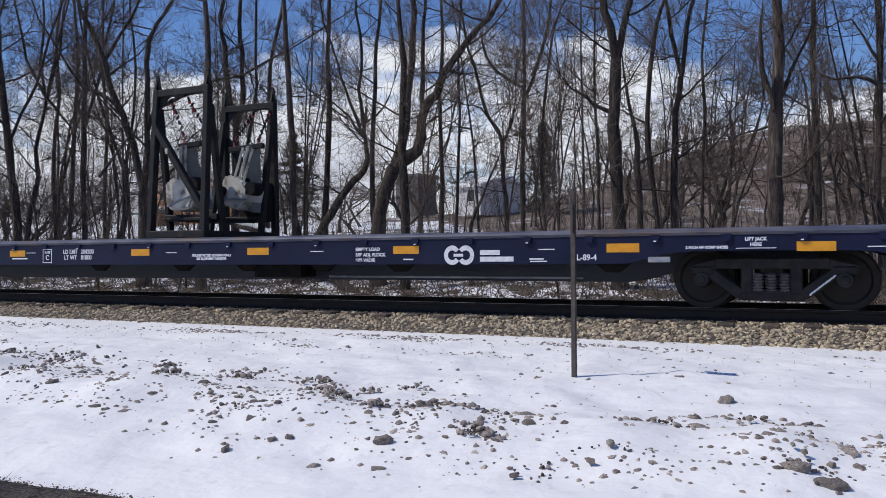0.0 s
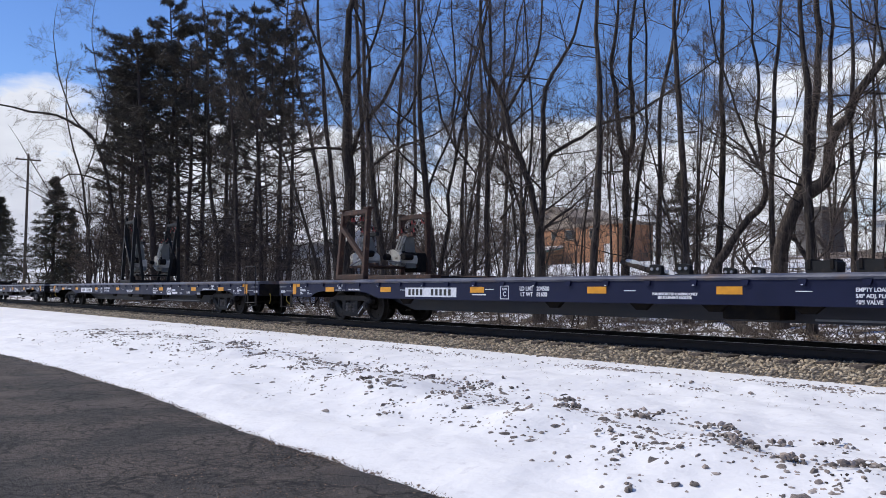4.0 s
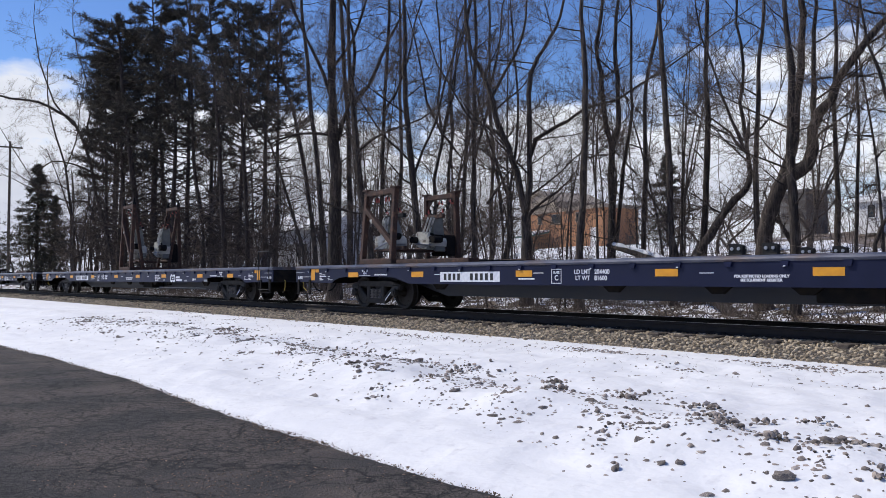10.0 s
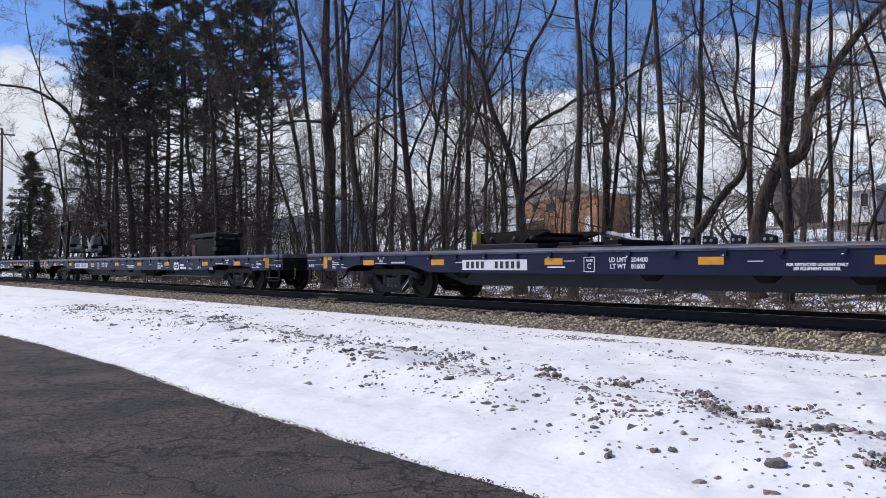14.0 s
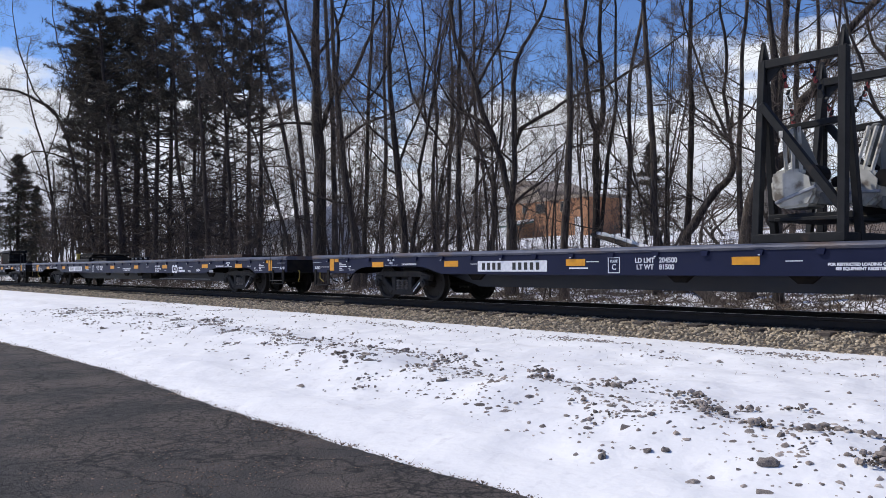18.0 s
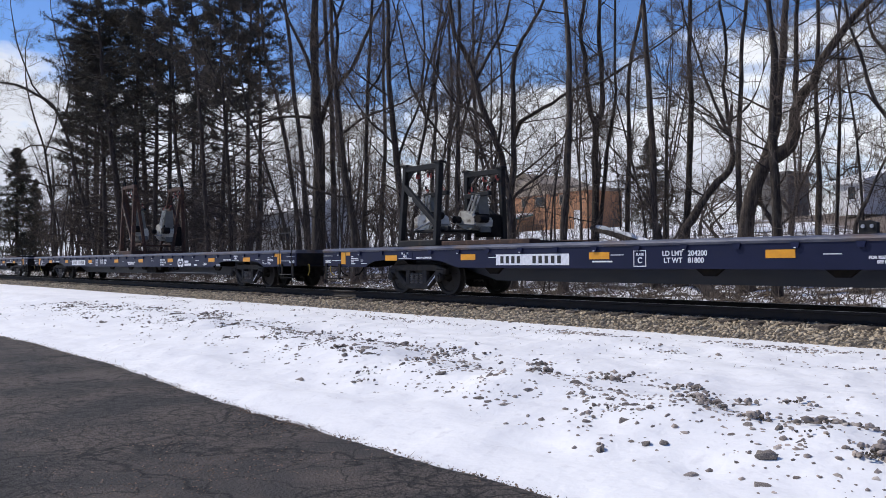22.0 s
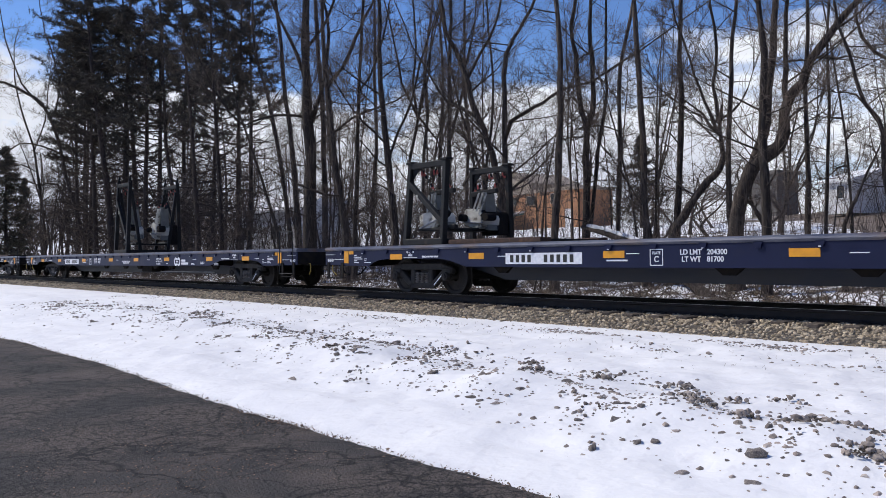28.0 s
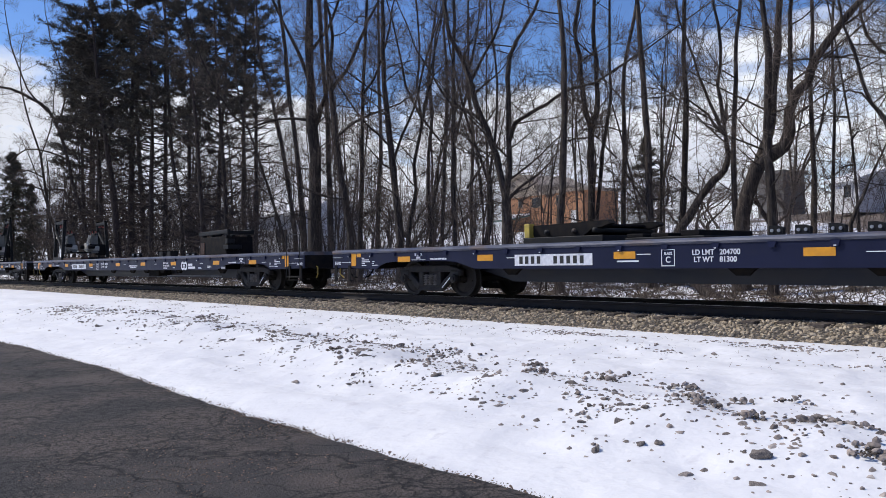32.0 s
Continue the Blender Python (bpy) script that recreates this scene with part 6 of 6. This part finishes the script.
def build_undergrowth():
    """Thin upright shoots and shrubs between the trunks."""
    rnd = random.Random(9)
    shoots = Limbs()
    for _ in range(3200):
        x = 6 - 75 * rnd.random() ** 1.2
        y = rnd.uniform(17.2, 25) if rnd.random() < .7 else rnd.uniform(25, 36)
        z = ground_z(x, y)
        h, r = rnd.uniform(.7, 3.4), rnd.uniform(.005, .011)
        pts, d = grow(rnd, (x, y, z - .05), (rnd.gauss(0, .22), rnd.gauss(0, .22), 1), h, .11, 4)
        shoots.tube(pts, [r, r * .9, r * .75, r * .6, r * .4], 3)
        for _ in range(3):
            p = Vector(pts[rnd.randint(1, 4)])
            q, _ = grow(rnd, p, (rnd.gauss(0, 1), rnd.gauss(0, 1), rnd.uniform(.2, 1)), h * rnd.uniform(.15, .4), .16, 2)
            shoots.tube(q, [r * .6, r * .5, r * .3], 3)
    tagged(shoots.mesh("undergrowth", TWIG, None), "thin leafless shoots and shrubs between the trunks", "undergrowth", kind="stuff")


def build_log():
    log = thing("fallen_log", pose(0, 0, 0), "fallen trunk with a strip of snow along its top", "fallen log")
    wood = Limbs()
    a, b = Vector((-16.6, 20.3, 1.72)), Vector((-13.6, 19.3, 1.05))
    wood.tube([tuple(a - (b - a) * .1), tuple(a.lerp(b, .3) + Vector((0, 0, .05))), tuple(b), tuple(b + (b - a) * .9 - Vector((0, 0, .9)))], [.06, .10, .12, .15], 9)
    wood.mesh("trunk", BARK, log)
    cap = Limbs()
    n = 14
    cap.tube([tuple(a.lerp(b, i / n) + Vector((0, 0, .10 + .05 * math.sin(math.pi * i / n)))) for i in range(n + 1)], [.055 + .014 * (i % 3) for i in range(n + 1)], 8)
    cap.mesh("snow_cap", SNOW, log, "strip of snow")
    return log


def build_leaves():
    """Dead leaves and bark scraps in drifts beyond the track."""
    rnd = random.Random(14)
    vs, fs, base = [], [], 0
    for _ in range(30000):
        x = 5 - 75 * rnd.random() ** 1.5
        y = 15.2 + 6.5 * rnd.random() ** 1.7
        if noise.noise((x * .55, y * .8, 4.0)) + rnd.uniform(-.35, .35) < -.06:
            continue
        p = Vector((x, y, ground_z(x, y) + rnd.uniform(.0, .05)))
        a = Vector((rnd.gauss(0, 1), rnd.gauss(0, 1), rnd.gauss(0, .5))).normalized() * rnd.uniform(.025, .06)
        b = a.cross(Vector((rnd.gauss(0, .5), rnd.gauss(0, .5), 1))).normalized() * rnd.uniform(.015, .04)
        vs += [tuple(p - a), tuple(p - b), tuple(p + a), tuple(p + b)]
        fs.append((base, base + 1, base + 2, base + 3))
        base += 4
    tagged(mesh_np("leaf_drifts", vs, fs, LEAVES), "drifts of dead brown leaves beyond the track", "leaves", kind="stuff")


build_leaves()
build_thicket()
build_brush()
build_undergrowth()
build_log()

# ---- buildings beyond the wood ----
def build_house(name, x, y, turn, w, d, h, wall, roof_h, label, ridge="x", windows=(), door=None, snow=True, flat=False, roof=None):
    z = ground_z(x, y) - .1
    house = thing(name, pose(x, y, z, 0, 0, turn), label, "house", "houses beyond the wood")
    bm = bmesh.new()
    if flat:
        add_box(bm, -w / 2, w / 2, -d / 2, d / 2, 0, h)
    else:
        add_box(bm, -w / 2, w / 2, -d / 2, d / 2, 0, h)
        if ridge == "y":
            add_prism(bm, [(-w / 2, h), (w / 2, h), (0, h + roof_h * .97)], -d / 2, d / 2)
        else:
            add_prism(bm, [(-d / 2, h), (d / 2, h), (0, h + roof_h * .97)], -w / 2, w / 2, "yz")
    part("wall", bm, wall, house)
    bm = bmesh.new()
    o = .35
    if flat:
        add_box(bm, -w / 2 - .2, w / 2 + .2, -d / 2 - .2, d / 2 + .2, h, h + .35)
    elif ridge == "y":
        k = h - roof_h * o / (w / 2)
        add_prism(bm, [(-w / 2 - o, k), (0, h + roof_h), (w / 2 + o, k), (w / 2 + o, k + .2), (0, h + roof_h + .22), (-w / 2 - o, k + .2)], -d / 2 - o, d / 2 + o)
    else:
        k = h - roof_h * o / (d / 2)
        add_prism(bm, [(-d / 2 - o, k), (0, h + roof_h), (d / 2 + o, k), (d / 2 + o, k + .2), (0, h + roof_h + .22), (-d / 2 - o, k + .2)], -w / 2 - o, w / 2 + o, "yz")
    part("roof", bm, roof or (SNOW if snow else SHINGLE), house, "snow-covered roof" if snow else "plain roof")
    for wx, wz, ww, wh in windows:
        bm = bmesh.new()
        for a, b, c, e in ((-ww / 2, ww / 2, wh / 2, wh / 2 + .08), (-ww / 2, ww / 2, -wh / 2 - .08, -wh / 2), (-ww / 2 - .08, -ww / 2, -wh / 2 - .08, wh / 2 + .08), (ww / 2, ww / 2 + .08, -wh / 2 - .08, wh / 2 + .08)):
            add_box(bm, a, b, -.06, .03, c, e)
        win = part("window", bm, TAN if wall is BRICK else SIDING, house, "framed window")
        win.matrix_basis = pose(wx, -d / 2 - .02, wz)
        bm = bmesh.new()
        add_box(bm, -ww / 2, ww / 2, -.025, .01, -wh / 2, wh / 2)
        part("pane", bm, GLASS, win)
    if door:
        bm = bmesh.new()
        add_box(bm, door - .5, door + .5, -d / 2 - .05, -d / 2 + .01, 0, 2.1, bev=.01)
        part("door", bm, SIDING, house, "white door")
    return house


brick = build_house("brick_house", -64.4, 73.0, -8, 13.2, 5, 4.2, BRICK, 1.9, "orange flat-roofed brick house behind the trees", windows=((-4.6, 3.45, .7, .9), (-1.6, 3.4, 1.5, 1.0), (2.6, 3.4, 1.2, 1.0)), door=4.9, snow=False, flat=True, roof=TAN)
bm = bmesh.new()
add_prism(bm, [(-5.6, 1.25), (-2.5, 1.85), (-2.5, 2.05), (-5.6, 1.45)], -6.6, -2.9, "yz")
awning = part("awning", bm, TEAL, brick, "teal awning")
bm = bmesh.new()
add_prism(bm, [(-5.65, 1.46), (-2.5, 2.06), (-2.5, 2.26), (-5.65, 1.72)], -6.65, -2.85, "yz")
part("snow_layer", bm, SNOW, awning, "snow lying on the awning")
for x in (-6.4, -3.1):
    bm = bmesh.new()
    add_box(bm, x - .06, x + .06, -5.45, -5.33, -.3, 1.32)
    part("awning_post", bm, TEAL, brick)
build_house("tan_house", -76.0, 82.5, -8, 7.5, 8, 5.9, TAN, 1.5, "tan gabled house behind the brick one", ridge="y", windows=((0, 2.6, 1.2, 1.0),), snow=False, roof=TAN)
build_house("white_house", -26.4, 65.2, -20, 2.6, 5.8, 2.4, SIDING, .8, "white-sided house with a pale gable", ridge="x", windows=((.3, 1.6, .7, .9),))
# the garage's dark shingle tone puts the shade on its walls into the colour
build_house("grey_garage", -38.8, 75.0, -14, 3.0, 2.8, 4.0, SHINGLE, 1.0, "low flat-roofed brownish garage", flat=True, snow=False, roof=SHINGLE)
build_house("white_cottage", -65.5, 38.5, 12, 9.5, 7, 3.7, SIDING, 1.5, "white cottage with a snowy roof among the trunks", windows=((-2.4, 1.8, 1.0, 1.1), (1.8, 1.8, 1.4, 1.1)))


def build_pole(x, y, height):
    pole = thing("utility_pole", pose(x, y, ground_z(x, y), 0, 0, 84), "tall weathered wooden utility pole with a cross-arm", "utility pole")
    bm = bmesh.new()
    add_cyl(bm, (0, 0, -.4), (0, 0, height), .17, .11, 12)
    part("pole", bm, POLEWOOD, pole, smooth=False)
    bm = bmesh.new()
    add_box(bm, -1.25, 1.25, -.06, .06, height - .75, height - .60, bev=.01)
    arm = part("cross_arm", bm, POLEWOOD, pole)
    for dx in (-1.1, -.45, .45, 1.1):
        bm = bmesh.new()
        add_lathe(bm, [(.02, 0), (.05, .03), (.05, .09), (.03, .14), (.04, .18)], pose(dx, 0, height - .60), 10)
        part("insulator", bm, GALV, arm)
    return pole


build_pole(-98.1, 19.6, 15.6)
build_pole(-170.0, 22.0, 15.6)
bm = bmesh.new()
for dx in (-1.1, -.45, .45, 1.1):
    n = 24
    pts = [(-98.3 - 71.7 * i / n, 19.6 + 2.4 * i / n + dx, 15.2 + ground_z(-98.3, 17.4) + ((2 * i / n - 1) ** 2 - 1)) for i in range(n + 1)]
    for a, b in zip(pts, pts[1:]):
        add_cyl(bm, a, b, .012, n=4)
tagged(part("power_lines", bm, BLACKPAINT), "thin dark overhead wires between the poles", "wires", kind="structure")


# ---- sign post and rocks on the verge ----
def build_post():
    x, y = -2.28, 8.1
    z = ground_z(x, y)
    post = thing("sign_post", pose(x, y, z, 0, 0, 0), "thin steel post with a small sign seen edge-on", "sign post")
    bm = bmesh.new()
    add_box(bm, -.018, .018, -.016, .016, -.25, 1.86)
    add_box(bm, -.028, .028, -.006, .0, -.25, 1.86)
    part("post", bm, POSTSTEEL, post)
    bm = bmesh.new()
    add_box(bm, -.006, .006, -.15, .15, -.15, .15, bev=.002)
    s = part("sign_plate", bm, POSTSTEEL, post, "weathered plate turned edge-on")
    s.matrix_basis = pose(.0, -.03, 1.58, 0, 0, 15.7)
    return post


build_post()


def build_rocks():
    rnd = random.Random(12)
    small, big, soil = [], [], []

    def heap(cx, cy, n, sp, least=.014, most=.045):
        """Stones and dark clods that lie close together."""
        for _ in range(n):
            x, y = cx + rnd.gauss(0, sp * 1.25), cy + rnd.gauss(0, sp * .75)
            s = least + (most - least) * rnd.random() ** 1.6
            (small if s < .040 else big).append((x, y, ground_z(x, y) + s * .05 + max(0, .04 - .25 * abs(x - cx)), s))
        for _ in range(int(n * 1.3)):
            x, y = cx + rnd.gauss(0, sp * .8), cy + rnd.gauss(0, sp * .4)
            soil.append((x, y, ground_z(x, y) + max(0, .03 - .2 * abs(x - cx)), rnd.uniform(.006, .018)))

    for _ in range(16000):
        x = 4.5 - 32 * rnd.random() ** 1.2
        far = rnd.random() < .22
        y = rnd.uniform(5.0, 10.6) if far else ridge_y(x) + rnd.gauss(.12, .62)
        c = noise.noise((x * 1.0, y * 1.7, 3.0)) + .7 * noise.noise((x * 3.1, y * 4.2, 8.0))
        if c < rnd.uniform(-.30, .62) or y < edge_y(x) + .65:
            continue
        s = min(.0140 * math.exp(rnd.gauss(.2, .55)), .058)
        (small if s < .040 else big).append((x, y, ground_z(x, y) - s * .22, s))
    # short lines of clods on the lit brow of the ridge
    for _ in range(34):
        x = 3 - 26 * rnd.random() ** 1.1
        heap(x, ridge_y(x) + rnd.gauss(.1, .5), rnd.randint(4, 12), rnd.uniform(.08, .2), .010, .036)
    for _ in range(700):
        x = 4.5 - 34 * rnd.random()
        y = 10.1 + .3 * noise.noise((x * .4, 1, 1)) + rnd.gauss(0, .14)
        if noise.noise((x * .9, 5.0, 0)) > 0.05:
            small.append((x, y, ground_z(x, y), rnd.uniform(.010, .028)))
    # the larger heaps
    for cx, cy, n, sp in ((-2.94, 6.27, 60, .16), (-3.37, 6.09, 30, .10), (-2.25, 5.62, 40, .13), (-4.30, 6.67, 26, .13), (-4.66, 7.07, 20, .12), (-3.9, 6.4, 22, .14), (-3.6, 7.2, 12, .10),
                          (-8.73, 7.38, 70, .34), (-9.6, 7.35, 26, .18), (-12.2, 7.26, 40, .40), (-6.89, 7.35, 16, .10), (-6.3, 6.75, 16, .12), (-5.5, 7.0, 20, .2), (-1.1, 6.38, 18, .18), (-.14, 5.6, 22, .16), (-.5, 6.9, 18, .2), (.6, 6.4, 26, .25)):
        heap(cx, cy, n, sp)
    # the mound with stones on its brow
    for cx, cy in ((-18.6, 8.5), (-17.9, 8.4), (-21.5, 8.3), (-22.9, 7.7), (-24.8, 7.0)):
        heap(cx, cy, 34, .22, .02, .07)
    # brown gravel patches shining through near the ballast
    for cx, cy, n, sp in ((-5.3, 10.25, 130, .5), (-8.5, 10.1, 150, .6), (-2.6, 10.2, 110, .5), (-13, 10.0, 150, 1.0), (-6.3, 9.2, 40, .4), (-3.8, 9.3, 40, .35)):
        for _ in range(n):
            x, y = cx + rnd.gauss(0, sp), cy + rnd.gauss(0, .10)
            small.append((x, y, ground_z(x, y), rnd.uniform(.009, .028)))
    strew("field_stones", small, ROCKS, "small grey-brown stones scattered over the thin snow", "stones")
    strew("soil_clods", soil, SOIL, "dark wet soil clods showing between the stones", "soil")
    meshes = []
    for i, (v, f) in enumerate([stone_template(s + 40, .72, 2) for s in range(10)]):
        me = bpy.data.meshes.new("rock")
        me.from_pydata(v.tolist(), [], f.tolist())
        me.materials.append(ROCK)
        meshes.append(me)
    near = [(-2.85, 5.28, .07), (-.79, 7.58, .075), (-.14, 5.54, .085), (.05, 5.40, .07), (-6.32, 6.0, .055), (-3.61, 5.2, .045), (-3.92, 4.85, .04), (-6.89, 7.4, .06), (-2.2, 5.66, .07)]
    big = [(x, y, ground_z(x, y), s) for x, y, s in near] + big
    for i, (x, y, z, s) in enumerate(big[:260]):
        o = new("rock", meshes[i % 10])
        o.matrix_basis = pose(x, y, z, rnd.uniform(-20, 20), rnd.uniform(-20, 20), rnd.uniform(0, 360)) @ Matrix.Diagonal((s * rnd.uniform(.9, 1.3), s, s * rnd.uniform(.65, .95), 1))
        tagged(o, "grey-brown stone lying in thin snow", "rock", "stones on the verge")


build_rocks()


def build_fringe():
    """Dirt crumbs and dead grass along the ragged edge of the asphalt."""
    rnd = random.Random(21)
    spots = []
    for _ in range(9000):
        x = 3 - 34 * rnd.random() ** 1.3
        y = edge_y(x) - .035 + rnd.gauss(-.02, .045) + .10 * max(0, noise.noise((x * 3, 7, 0)))
        spots.append((x, y, max(-.722, ground_z(x, y)) - .002, rnd.uniform(.002, .0075) if rnd.random() < .95 else rnd.uniform(.008, .016)))
    for _ in range(7000):
        x = 1 - 9 * rnd.random() ** 1.1
        y = rnd.uniform(1.5, 3.9)
        if noise.noise((x * .8, y * 1.1, 6.0)) + rnd.uniform(-.3, .3) > .12:
            spots.append((x, y, -.722, rnd.uniform(.003, .010)))
    strew("dirt_crumbs", spots, DIRT, "brown dirt crumbs along the edge of the asphalt", "dirt")
    grass = Limbs()
    for _ in range(500):
        x = 3 - 30 * rnd.random() ** 1.3
        y = edge_y(x) + rnd.gauss(.03, .04) if rnd.random() < .25 else rnd.uniform(8.5, 10.4)
        a = rnd.uniform(0, 6.28)
        pts, _ = grow(rnd, (x, y, ground_z(x, y) - .01), (math.cos(a) * .7, math.sin(a) * .7, 1), rnd.uniform(.02, .08), .25, 2)
        grass.tube(pts, [.0022, .0018, .0008], 3)
    tagged(grass.mesh("dead_grass", DRYGRASS, None), "sparse dead grass blades poking through the snow", "grass", kind="stuff")


build_fringe()


# ---- what moves ----
def motions():
    for k, c in CARS.items():
        walk(c, [(t, pose(train_at(t) - PITCH * k, TRACK_Y, 0)) for t in range(0, 33, 2)])
        # the wheels roll while the car passes the camera
        seen = [i for i in range(0, 32 * FPS + 1) if -46 < train_at(i / FPS) - PITCH * k < 20]
        if seen and k < 18:
            for truck in c.children:
                if not truck.name.startswith("truck"):
                    continue
                for w in truck.children:
                    if w.name.startswith("wheelset"):
                        x, z = w.location.x, w.location.z
                        turn = [(i / FPS, pose(x, 0, z, 0, math.degrees(train_at(i / FPS) / .41) % 360, 0)) for i in seen]
                        ends = [(0.0, turn[0][1])] * (seen[0] > 0) + turn + [(32.0, turn[-1][1])] * (seen[-1] < 32 * FPS)
                        walk(w, ends)
    for ob, k, x, y in LOADS:
        walk(ob, [(t, pose(train_at(t) - PITCH * k + x, TRACK_Y + y, DECK_Z)) for t in range(0, 33, 2)])


motions()
